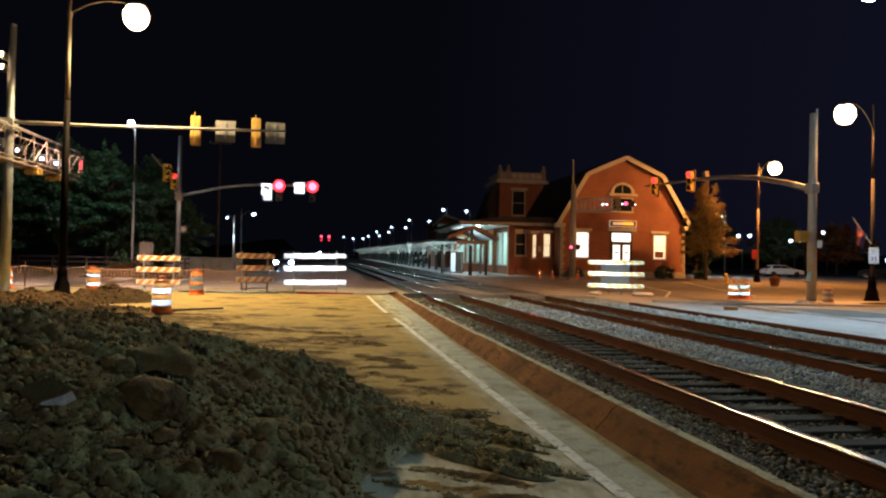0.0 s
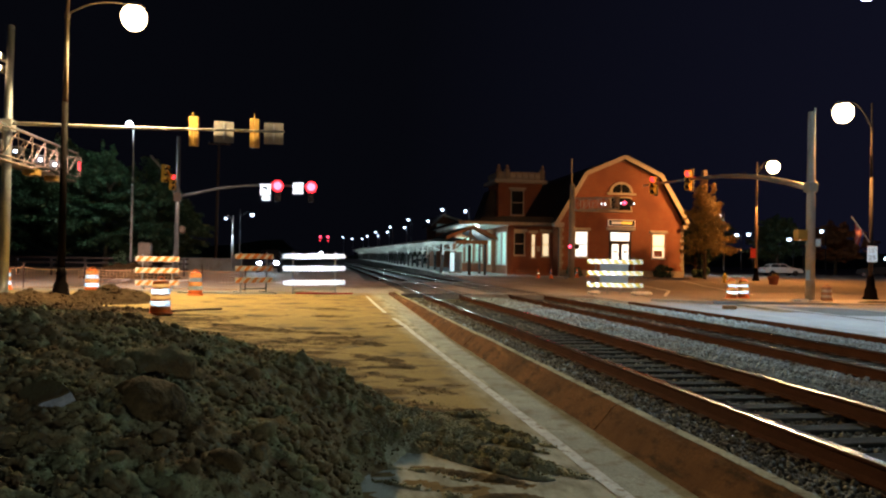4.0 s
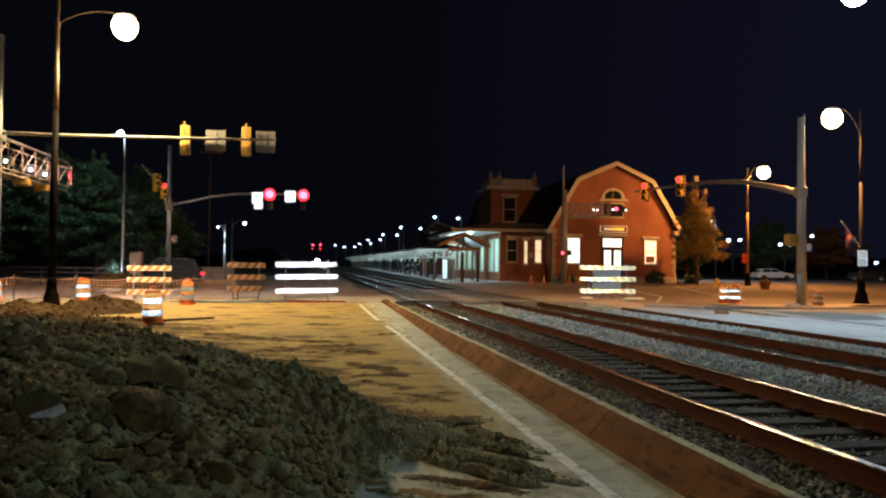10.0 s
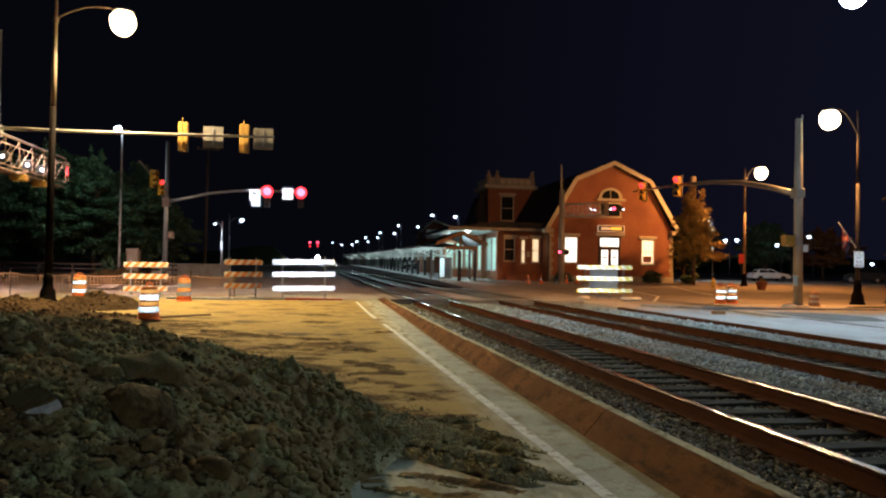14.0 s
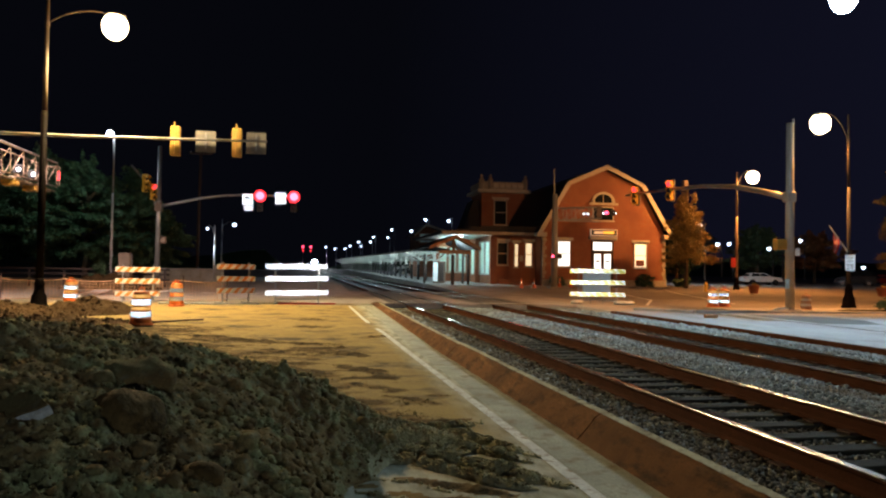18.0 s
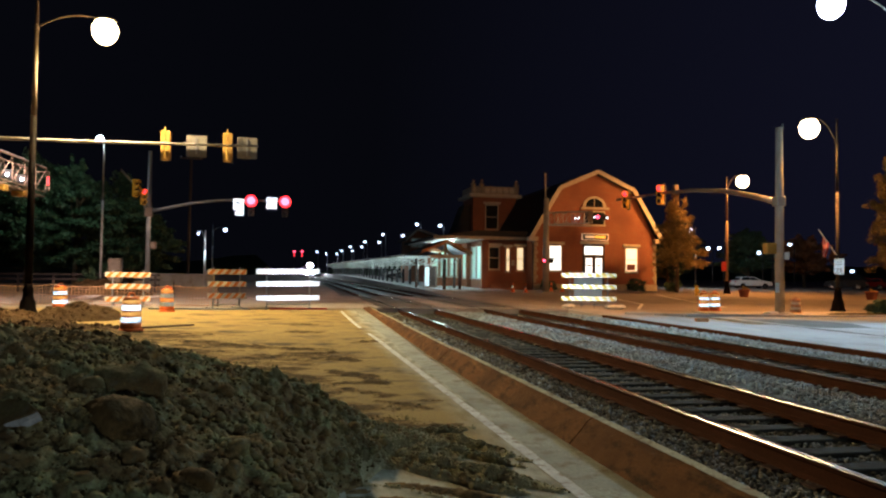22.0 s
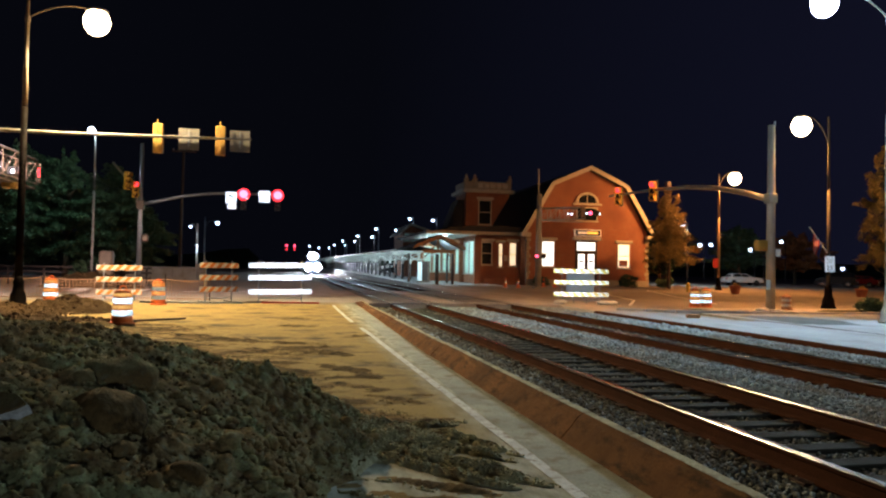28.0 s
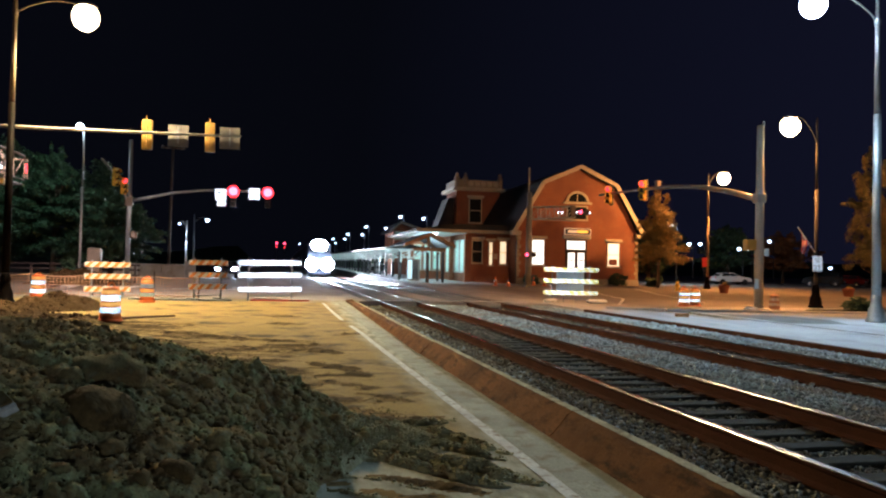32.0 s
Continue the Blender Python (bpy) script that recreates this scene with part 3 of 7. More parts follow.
def ballast_bed():
    rng = np.random.default_rng(3)
    bm = bmesh.new()
    xs = np.linspace(2.6, 11.22, 60)
    ys = np.concatenate([np.linspace(-6, 29.28, 150)])
    g = [[bm.verts.new((x, y, BALLAST_TOP - 0.06 + 0.03 * noise.noise(Vector((x * 2.3, y * 2.3, 1))) + 0.028 * (abs(x - 4.71) > 0.72 and abs(x - 8.32) > 0.72) + 0.05 * math.exp(-((x - 6.6) / 0.55) ** 2) + 0.07 * math.exp(-((x - 10.4) / 0.6) ** 2))) for x in xs] for y in ys]
    for a, b in zip(g, g[1:]):
        for k in range(len(xs) - 1):
            bm.faces.new((a[k], a[k + 1], b[k + 1], b[k]))
    tagged(finish("ballast_bed", bm, "foul_shaded_stone"), "grey crushed stone bed under the tracks", "ballast", kind="stuff")
    bm = bmesh.new()
    ys = [46.2, 70, 100, 130, 160, 200, 260, 330, 420, 520, 700]
    g = [[bm.verts.new((x + bend(y), y, BALLAST_TOP + 0.015 + rise(y))) for x in (-0.2, 2.6, 9.6)] for y in ys]
    for a, b in zip(g, g[1:]):
        for k in range(2):
            bm.faces.new((a[k], a[k + 1], b[k + 1], b[k]))
    tagged(finish("ballast_bed_beyond", bm, "stone"), "grey ballast along the platform", "ballast", kind="stuff")
    pts, sizes = [], []
    for y0, y1, step in ((3.0, 9.0, 0.040), (9.0, 16.0, 0.056), (16.0, 29.2, 0.09)):
        gx, gy = np.meshgrid(np.arange(2.95, 11.2, step), np.arange(y0, y1, step))
        x = gx.ravel() + rng.uniform(-0.5, 0.5, gx.size) * step
        y = gy.ravel() + rng.uniform(-0.5, 0.5, gx.size) * step
        on_tie = (np.abs(((x - 4.71 + 1.8) % 3.61) - 1.8) < 0.70) & (np.abs(((y - 0.1) % 0.52) - 0.12) < 0.13)
        near_rail = (np.abs(x - 3.959) < 0.08) | (np.abs(x - 5.464) < 0.08) | (np.abs(x - 7.569) < 0.08) | (np.abs(x - 9.074) < 0.08)
        keep = ~(on_tie & (rng.random(x.size) > 0.38)) & ~near_rail
        x, y = x[keep], y[keep]
        z = BALLAST_TOP + 0.05 * np.exp(-((x - 6.6) / 0.55) ** 2) + 0.07 * np.exp(-((x - 10.4) / 0.6) ** 2) - 0.015 + rng.uniform(-0.012, 0.02, x.size) + np.where((np.abs(x - 4.71) < 0.72) | (np.abs(x - 8.32) < 0.72), -0.028, 0.016)
        pts.append(np.stack([x, y, z], 1))
        sizes.append(rng.uniform(0.5, 1.0, x.size) * step * 1.05)
    pts, sizes = np.concatenate(pts), np.concatenate(sizes)
    x = pts[:, 0]
    # dark stones: dirt between rails, and the near rail's shadow painted in beside it
    foul_or_shaded = (np.abs(x - 4.71) < 1.0 - 0.35 * rng.random(len(x))) | ((x < 3.95) & (rng.random(len(x)) < np.where(x < 3.35, 0.35, 0.92))) | (np.abs(x - 8.32) < 0.9 - 0.3 * rng.random(len(x)))
    tagged(lumps("ballast_stones", pts[~foul_or_shaded], sizes[~foul_or_shaded], "stone", rng), "crushed grey ballast stones", "ballast", kind="stuff")
    tagged(lumps("foul_shaded_ballast", pts[foul_or_shaded], sizes[foul_or_shaded], "foul_shaded_stone", rng), "dark dirty ballast stones, also imitating shade beside the near rail", "ballast", kind="stuff")


ballast_bed()


def kerb_wall():
    """Low concrete wall between the closed road and the track, cast in lengths."""
    w = thing("low_track_wall", "low rust-stained concrete wall beside the near track", "kerb wall", kind="structure")
    rng = random.Random(5)

    def crumble(y, seed):
        """Chipped edge: slow waviness with small bites out of it."""
        n1 = noise.noise(Vector((y * 0.9, seed, 4)))
        n2 = noise.noise(Vector((y * 4.3, seed, 9)))
        n3 = noise.noise(Vector((y * 13.0, seed, 2)))
        bite = max(0.0, n2 - 0.22) * 0.055
        return 0.008 * n1 + 0.005 * n3, bite

    y = -6.6
    while y < 29.3:
        y1 = min(y + 6.6, 29.35)
        z = 0.245 + rng.uniform(-0.008, 0.008)
        dx = rng.uniform(-0.012, 0.012)
        n = 110 if 0 <= y < 14 else 44
        bm, cap = bmesh.new(), bmesh.new()
        rows, tops = [], []
        for i in range(n + 1):
            yy = y + 0.012 + (y1 - y - 0.024) * i / n
            g = gz(yy)
            wave, bite = crumble(yy, 1.0)
            back, bite_b = crumble(yy, 21.0)
            top = max(z, g + 0.10) + wave * 0.6
            lip = 2.775 + dx + bite * 0.9 + wave * 0.5
            face = [(-0.065, -0.1), (-0.06, 0.004), (-0.005, 0.07), (0.05, 0.13), (0.125, None)]
            ring_pts = []
            for k, (fx, fz) in enumerate(face):
                bulge = 0.011 * noise.noise(Vector((yy * 3.1, k * 1.7, 6))) + 0.006 * noise.noise(Vector((yy * 9.0, k * 2.9, 1)))
                zz = g + fz if fz is not None else top - 0.03 - bite * 0.8
                ring_pts.append((2.60 + dx + fx + (bulge if k else 0), yy, min(zz, top - 0.032)))
            ring_pts += [(lip, yy, top - bite * 0.25), (2.872 + dx - bite_b * 0.7, yy, top), (2.892 + dx, yy, top - 0.03 - bite_b), (2.90 + dx, yy, -0.12)]
            rows.append([bm.verts.new(v) for v in ring_pts])
            tops.append([cap.verts.new(v) for v in ((lip - 0.002 + 0.006 * back, yy, top + 0.004), (2.868 + dx - bite_b * 0.8, yy, top + 0.006))])
        for a, b in zip(rows, rows[1:]):
            for k in range(8):
                bm.faces.new((a[k], b[k], b[k + 1], a[k + 1]))
        bm.faces.new(rows[0])
        bm.faces.new(rows[-1][::-1])
        for a, b in zip(tops, tops[1:]):
            cap.faces.new((a[0], a[1], b[1], b[0]))
        part("wall_section", bm, "kerbface", w)
        part("worn_top", cap, "kerbtop", w, "pale worn top")
        y = y1
    # gutter strip at the wall's foot
    bm = bmesh.new()
    ys = [-4, 0, 5, 10, 14, 18, 22, 26, 29.6]
    g = [[bm.verts.new((x, y, gz(y) + 0.006)) for x in (2.12, 2.555)] for y in ys]
    for a, b in zip(g, g[1:]):
        bm.faces.new((a[0], a[1], b[1], b[0]))
    tagged(finish("gutter_strip", bm, "gutter"), "narrow concrete gutter along the low wall", "gutter", kind="structure")


kerb_wall()


def strip(name, pts, width, material, label, lift=0.008):
    """A painted line along ground points."""
    bm = bmesh.new()
    rows = []
    for i, p in enumerate(pts):
        a, b = Vector(pts[max(i - 1, 0)]), Vector(pts[min(i + 1, len(pts) - 1)])
        d = (b - a).normalized()
        n = Vector((-d.y, d.x)) * width / 2
        rows.append([bm.verts.new((p[0] + s * n.x, p[1] + s * n.y, gz(p[1]) + lift)) for s in (-1, 1)])
    for a, b in zip(rows, rows[1:]):
        bm.faces.new((a[0], a[1], b[1], b[0]))
    return tagged(finish(name, bm, material), label, "road marking", kind="structure")


edge = [(2.06, 4.3), (2.05, 6), (2.03, 7.6), (2.0, 10), (1.96, 12.9), (1.92, 15), (1.87, 17), (1.79, 18.8)]
strip("edge_line", edge, 0.11, "faded_line", "worn white edge line beside the gutter")
strip("edge_line_end", [(1.71, 20.5), (1.66, 22.5), (1.62, 25), (1.59, 27.9)], 0.11, "faded_line", "worn white edge line near the crossing")
strip("short_line", [(0.75, 4.6), (1.05, 4.2), (1.3, 3.8)], 0.05, "line", "scrap of worn white line")
strip("crosswalk_line", [(-9.3, 31.9), (-10.0, 35.5), (-11.2, 43.0), (-11.7, 46.0), (-12.8, 53.5)], 0.85, "freshline", "broad white stripe on the cross street")
strip("crosswalk_line_near", [(-8.3, 37.0), (-8.0, 40.9), (-7.6, 46.0)], 0.6, "freshline", "second broad white stripe on the cross street")
strip("stop_line", [(-5.6, 40.5), (-1.5, 41)], 0.5, "line", "white stop line")
strip("lane_line_east", [(14.5, 29.4), (17.5, 35), (22, 55)], 0.14, "line", "white lane line over the crossing")
strip("lane_line_far", [(20.0, 31.5), (24, 43), (27, 52)], 0.14, "line", "white lane line on the cross street")
strip("crossing_line_west", [(3.2, 30.0), (11.5, 30.4)], 0.3, "line", "worn white line before the rails")


def crossing_deck():
    """Panels between and beside the rails where the street crosses, with open flangeways along each rail."""
    d = thing("crossing_deck", "dark worn crossing panels between the rails in the street", "crossing panels", kind="structure")
    rng = random.Random(17)
    lanes = [(a + 0.115, a + 1.505 - 0.115) for a in (3.959, 7.569)] + [(a - 0.55, a - 0.10) for a in (3.959, 7.569)] + [(a + 1.505 + 0.10, a + 1.505 + 0.55) for a in (3.959, 7.569)]
    for x0, x1 in lanes:
        y = 29.45
        while y < 46.0:
            y1 = min(y + 2.75, 46.15)
            z = 0.209 + rng.uniform(-0.001, 0.004)
            part("panel", Box(x0, x1, y + 0.012, y1 - 0.012, 0.1, z, bevel=0.004), "panel", d)
            y = y1
    for a in (3.959, 7.569):
        for x in (a + 0.045, a + 1.505 - 0.11, a - 0.095, a + 1.505 + 0.04):
            part("flangeway", Box(x, x + 0.065, 29.4, 46.18, 0.1, 0.2075), "rubber", d, "dark flangeway along the rail")


crossing_deck()


def slab_east():
    """Concrete pavement beyond the second track, with its sunken edge beam."""
    t = thing("pavement", "pale concrete pavement beyond the second track", "pavement", kind="structure")
    part("edge_beam", Box(11.16, 11.34, -6, 25.6, -0.12, 0.17, bevel=0.01), "railrust", t, "rust-stained edge beam")
    rng = random.Random(2)
    y = -6.0
    while y < 25.5:
        y1 = min(y + 2.4, 25.6)
        x1 = 13.6 if y > 20 else 14.6
        part("paving_slab", Box(11.345, x1, y + 0.008, y1 - 0.008, -0.1, 0.165 + rng.uniform(-0.003, 0.003), bevel=0.006), "slab", t)
        y = y1
    k = thing("pavement_kerb", "pale concrete kerb of the street corner", "kerb", kind="structure")
    pts = [(12.5, 26.4), (13.3, 25.6), (14.2, 25.0), (15.4, 24.8), (17.0, 24.6), (19.0, 24.4), (22.0, 24.2), (26.0, 24.0)]
    for a, b in zip(pts, pts[1:]):
        d = Vector((b[0] - a[0], b[1] - a[1], 0))
        L = d.length
        m = Matrix.Translation((a[0], a[1], 0)) @ Matrix.Rotation(math.atan2(d.y, d.x), 4, "Z")
        part("kerb_stone", Box(0.005, L - 0.005, -0.15, 0.15, 0.0, 0.26, m, 0.02), "slab", k)
    c = thing("corner_pavement", "concrete corner pavement round the signal pole", "pavement", kind="structure")
    for x0 in (14.65, 17.2, 19.75, 22.3, 24.85):
        for y0, y1 in ((14.0, 17.4), (17.42, 20.9), (20.92, 24.1)):
            part("paving_slab", Box(x0, x0 + 2.53, y0, y1, -0.05, 0.19 + rng.uniform(-0.003, 0.003)), "slab" if y0 < 20 else "concrete", c)
    for x0 in (16.2, 18.75, 21.3, 23.85):
        part("paving_slab", Box(x0, x0 + 2.53, 24.78, 27.9, -0.05, 0.20 + rng.uniform(-0.003, 0.003)), "concrete", c)


slab_east()


def asphalt_patch():
    """A darker wedge of asphalt set in the corner pavement."""
    bm = bmesh.new()
    pts = [(14.8, 18.9), (16.5, 18.5), (17.4, 20.3), (17.2, 22.0), (15.2, 23.2)]
    lo = [bm.verts.new((x, y, 0.17)) for x, y in pts]
    hi = [bm.verts.new((x, y, 0.2)) for x, y in pts]
    bm.faces.new(hi)
    for k in range(5):
        bm.faces.new((lo[k], lo[(k + 1) % 5], hi[(k + 1) % 5], hi[k]))
    tagged(finish("asphalt_patch", bm, "patch"), "dark grey asphalt patch in the corner pavement", "pavement", kind="structure")


asphalt_patch()

# ---- dirt pile ----


def pile_height(x, y):
    along = np.interp(y, [0.9, 2.0, 3.2, 4.4, 5.6, 6.4, 7.2, 8.4, 9.6], [0.0, 0.25, 0.62, 0.88, 1.0, 0.96, 0.68, 0.22, 0.0])
    shift = np.interp(y, [2, 4.2, 5.6, 6.5, 7.5], [0.70, 0.28, 0.22, 0.02, -0.06])
    # the foot is cut back to fit its outline in the camera's view
    trim = np.interp(y, [3.6, 4.4, 5.3, 6.0], [0, 1, 1, 0]) * np.clip((x - 0.02) / 0.30, 0, 1)
    prof = np.interp(x + shift, [-6.5, -4.5, -3.0, -2.2, -1.7, -1.2, -0.8, -0.3, 0.05, 0.35, 0.6, 0.85], [0.2, 0.80, 1.00, 1.06, 1.07, 0.98, 0.88, 0.65, 0.42, 0.20, 0.06, 0.0])
    return prof * along * np.clip(1 - trim, 0, 1)


# low ridges of earth scraped off the heap towards the edge line: where each starts, bends and ends, its height and half width
RIDGES = (
    ((0.55, 7.35), (1.23, 7.27), (1.83, 7.45), 0.060, 0.085),
    ((0.75, 7.20), (1.50, 6.92), (1.98, 6.05), 0.065, 0.068),
    ((0.70, 6.85), (1.37, 6.50), (1.95, 5.75), 0.062, 0.068),
    ((0.45, 6.75), (1.11, 6.10), (1.96, 5.12), 0.085, 0.105),
    ((0.80, 6.15), (1.35, 5.42), (1.78, 5.05), 0.060, 0.075),
    ((0.10, 5.45), (0.70, 5.05), (1.15, 4.55), 0.020, 0.06),
    ((0.30, 5.75), (0.80, 5.42), (1.20, 5.00), 0.018, 0.05),
    ((-0.1, 7.6), (0.5, 7.1), (0.9, 6.7), 0.16, 0.42),
    ((-0.2, 6.3), (0.30, 6.2), (0.75, 6.50), 0.15, 0.27),
)


def to_leg(x, y, a, b):
    """How far along the leg a-b the nearest point lies (0 to 1), and how far off it is."""
    dx, dy = b[0] - a[0], b[1] - a[1]
    u = np.clip(((x - a[0]) * dx + (y - a[1]) * dy) / (dx * dx + dy * dy), 0, 1)
    return u, np.hypot(x - a[0] - u * dx, y - a[1] - u * dy)


def ridge_height(x, y):
    """Ridges of scraped earth from the pile across the edge line."""
    x, y = np.asarray(x, float), np.asarray(y, float)
    wob = 0.035 * np.sin(x * 9.1 + y * 4.7) + 0.025 * np.sin(x * 17.0 - y * 11.3 + 1)
    h = np.zeros(np.broadcast(x, y).shape)
    for a, b, c, top, w in RIDGES:
        for p, q, u0, u1 in ((a, b, 0.0, 0.5), (b, c, 0.5, 1.0)):
            u, d = to_leg(x + wob, y - wob, p, q)
            u = u0 + (u1 - u0) * u
            fade = np.clip((1.0 - u) * 4, 0.25, 1) if w < 0.3 else 1.0
            ragged = 0.72 + 0.28 * np.sin(u * 23 + 7 * a[1]) * np.sin(u * 41 + 3 * a[0])
            h = np.maximum(h, top * fade * ragged * np.exp(-(d / w) ** 2))
    return h


def domes(v, size, seed):
    """Rounded clods packed side by side: 1 on a clod's crown, 0 in the crease."""
    d = noise.voronoi(v / size + Vector((seed, seed * 1.7, 0.37)))[0]
    return max(0.0, min(1.0, (d[1] - d[0]) * 1.6)) ** 0.6


def rough_h(x, y, lumpy=1.0):
    w = Vector((x, y, 0.3))
    v = w + 0.09 * noise.noise_vector(w * 3.0)
    big = noise.noise(w * 0.9 + Vector((5, 1, 2)))
    h = 0.08 * noise.noise(w * 1.7) + 0.036 * noise.noise(w * 8.7) + 0.026 * noise.noise(w * 17.0) + 0.024 * noise.noise(w * 33.0) + 0.013 * noise.noise(w * 61.0)
    h += lumpy * 0.050 * (domes(v, 0.34, 2.0) - 0.6) * max(0.3, min(1.0, 0.45 + 1.4 * big))
    h += lumpy * 0.040 * (domes(v, 0.13, 7.0) - 0.6) * max(0.45, min(1.0, 0.6 + 1.2 * noise.noise(w * 2.1)))
    h += 0.014 * (domes(v, 0.06, 11.0) - 0.6)
    return h + 0.07


# earth trodden onto the road: both ends of each streak, half width, strength
SMEARS = (
    ((-5.5, 19.6), (-3.6, 18.2), 1.3, 0.85), ((-3.6, 18.0), (-1.9, 16.4), 0.55, 0.8), ((-4.2, 15.5), (-1.6, 13.2), 1.5, 0.62), ((-2.2, 11.8), (-0.8, 10.6), 1.1, 0.7), ((-1.9, 16.4), (-0.7, 15.8), 0.24, 0.9), ((-0.7, 15.8), (0.63, 15.3), 0.20, 1.0), ((-1.6, 14.2), (-0.2, 13.8), 0.75, 0.45), ((-0.2, 13.8), (0.5, 14.2), 0.50, 0.5),
    ((0.62, 15.2), (0.70, 14.7), 0.10, 1.0), ((-0.9, 12.5), (-0.1, 12.4), 0.22, 0.7), ((-0.15, 11.5), (0.18, 11.15), 0.36, 1.2), ((0.78, 13.73), (1.0, 13.42), 0.15, 1.0),
    ((0.57, 12.1), (1.06, 11.35), 0.17, 1.0), ((1.06, 11.35), (1.2, 10.75), 0.15, 0.8), ((0.25, 10.4), (0.78, 10.75), 0.13, 0.7), ((0.78, 10.75), (1.2, 10.73), 0.15, 0.9),
    ((0.15, 9.7), (0.45, 9.85), 0.17, 0.7), ((0.95, 9.85), (1.15, 9.6), 0.15, 0.9), ((1.05, 9.15), (1.37, 8.9), 0.13, 1.0), ((1.37, 8.9), (1.5, 8.62), 0.10, 0.9),
    ((0.66, 10.2), (0.87, 9.88), 0.10, 0.6), ((-0.12, 21.7), (0.34, 21.7), 0.30, 1.0), ((-0.05, 19.3), (0.4, 19.3), 0.26, 0.9), ((1.46, 16.75), (1.8, 16.95), 0.16, 0.7),
    ((1.58, 9.17), (1.75, 9.14), 0.07, 0.9), ((0.2, 8.9), (1.22, 8.65), 0.22, 0.8), ((0.3, 8.3), (1.1, 8.0), 0.30, 0.8), ((-0.4, 9.4), (0.2, 8.8), 0.45, 0.9), ((-0.7, 11.0), (-0.2, 10.0), 0.5, 0.6), ((0.9, 7.75), (1.7, 7.6), 0.10, 0.7),
    ((0.45, 5.35), (1.35, 4.75), 0.10, 0.8), ((0.75, 5.55), (1.45, 5.05), 0.07, 0.8), ((0.25, 4.95), (1.0, 4.40), 0.12, 0.7),
)


def smear_field(x, y):
    """How much earth is trodden onto the road there."""
    best = -2.0
    for a, b, w, s in SMEARS:
        d = to_leg(x, y, a, b)[1] / w
        best = np.maximum(best, s * (1.0 - d * d * 0.8))
    return best


def streaks(x, y):
    """Uneven cover, drawn out across the road by wheels and feet."""
    v = Vector((x * 0.75, y * 1.25, 3.7))
    return 0.8 * noise.noise(v * 1.7) + 0.75 * noise.noise(v * 4.6) + 0.55 * noise.noise(Vector((x * 4.5, y * 15.0, 1.3))) + 0.4 * noise.noise(v * 21.0)


def earth_smears():
    xs, ys = np.arange(-6.0, 2.03, 0.035), np.arange(4.2, 23.0, 0.045)
    X, Y = np.meshgrid(xs, ys)
    best = smear_field(X, Y)
    F = np.full(best.shape, -1.0)
    for j, i in zip(*np.nonzero(best > -1.4)):
        F[j, i] = 0.55 * best[j, i] + streaks(xs[i], ys[j]) - 0.30
    G = np.array([gz(y) for y in ys])[:, None]
    n = len(xs)
    a = (np.arange(len(ys) - 1)[:, None] * n + np.arange(n - 1)[None])
    for name, level, base, material, label in (("earth_film", -0.55, -0.002, "film", "thin brown film of earth spread over the sandy road"), ("trodden_earth", 0.0, 0.0, "smear", "dark earth trodden thinly over the sandy road")):
        Q = F - level
        Z = G + base - 0.004 + (0.008 if name == "earth_film" else 0.014) * np.clip(Q * 4, 0, 1) + 0.05 * np.clip(F - 0.25, 0, 1) * (name != "earth_film")
        near = np.maximum.reduce([Q[:-1, :-1], Q[1:, :-1], Q[:-1, 1:], Q[1:, 1:]]) > 0.0
        k = a[near]
        f = np.stack([k, k + 1, k + n + 1, k + n], 1)
        tagged(raw_mesh(name, np.stack([X, Y, Z], -1).reshape(-1, 3), f, material), label, "dirt", kind="stuff")


earth_smears()


def ball_lumps(name, centres, sizes, material, rng):
    """Rounded clods with broken faces, all in one mesh."""
    bm = bmesh.new()
    bmesh.ops.create_icosphere(bm, subdivisions=2, radius=1)
    v0 = np.array([v.co[:] for v in bm.verts])
    f0 = np.array([[v.index for v in f.verts] for f in bm.faces])
    bm.free()
    n = len(centres)
    v = np.repeat(v0[None], n, 0)
    # a few flat breaks on each clod
    for _ in range(4):
        d = rng.normal(size=(n, 3))
        d /= np.linalg.norm(d, axis=1)[:, None]
        cutoff = rng.uniform(0.62, 0.95, n)
        over = np.maximum(0, np.einsum("nij,nj->ni", v, d) - cutoff[:, None])
        v -= over[:, :, None] * d[:, None, :] * 0.9
    v *= 1 + rng.normal(size=(n, len(v0), 1)) * 0.07
    v *= (sizes[:, None] * rng.uniform(0.75, 1.25, (n, 3)) * np.array((1, 1, 0.8)))[:, None, :]
    v += centres[:, None, :]
    f = (f0[None] + len(v0) * np.arange(n)[:, None, None]).reshape(-1, 3)
    ob = raw_mesh(name, v.reshape(-1, 3), f, material)
    ob.data.polygons.foreach_set("use_smooth", np.ones(len(f), dtype=bool))
    return ob


def cover(x, y, b):
    """Height of the loose earth where its even form is b high: lumpy on the heap, fine on the thin ridges."""
    return b + 0.06 * min(1.0, b * 1.5) + rough_h(x, y, min(1.0, max(0.1, b * 5 - 0.25))) * min(1.0, 0.12 + b * 2.2)


def surfaces(x, y):
    b = pile_height(x, y) + ridge_height(x, y)
    return b, np.array([cover(u, w, bb) for u, w, bb in zip(x, y, b)])


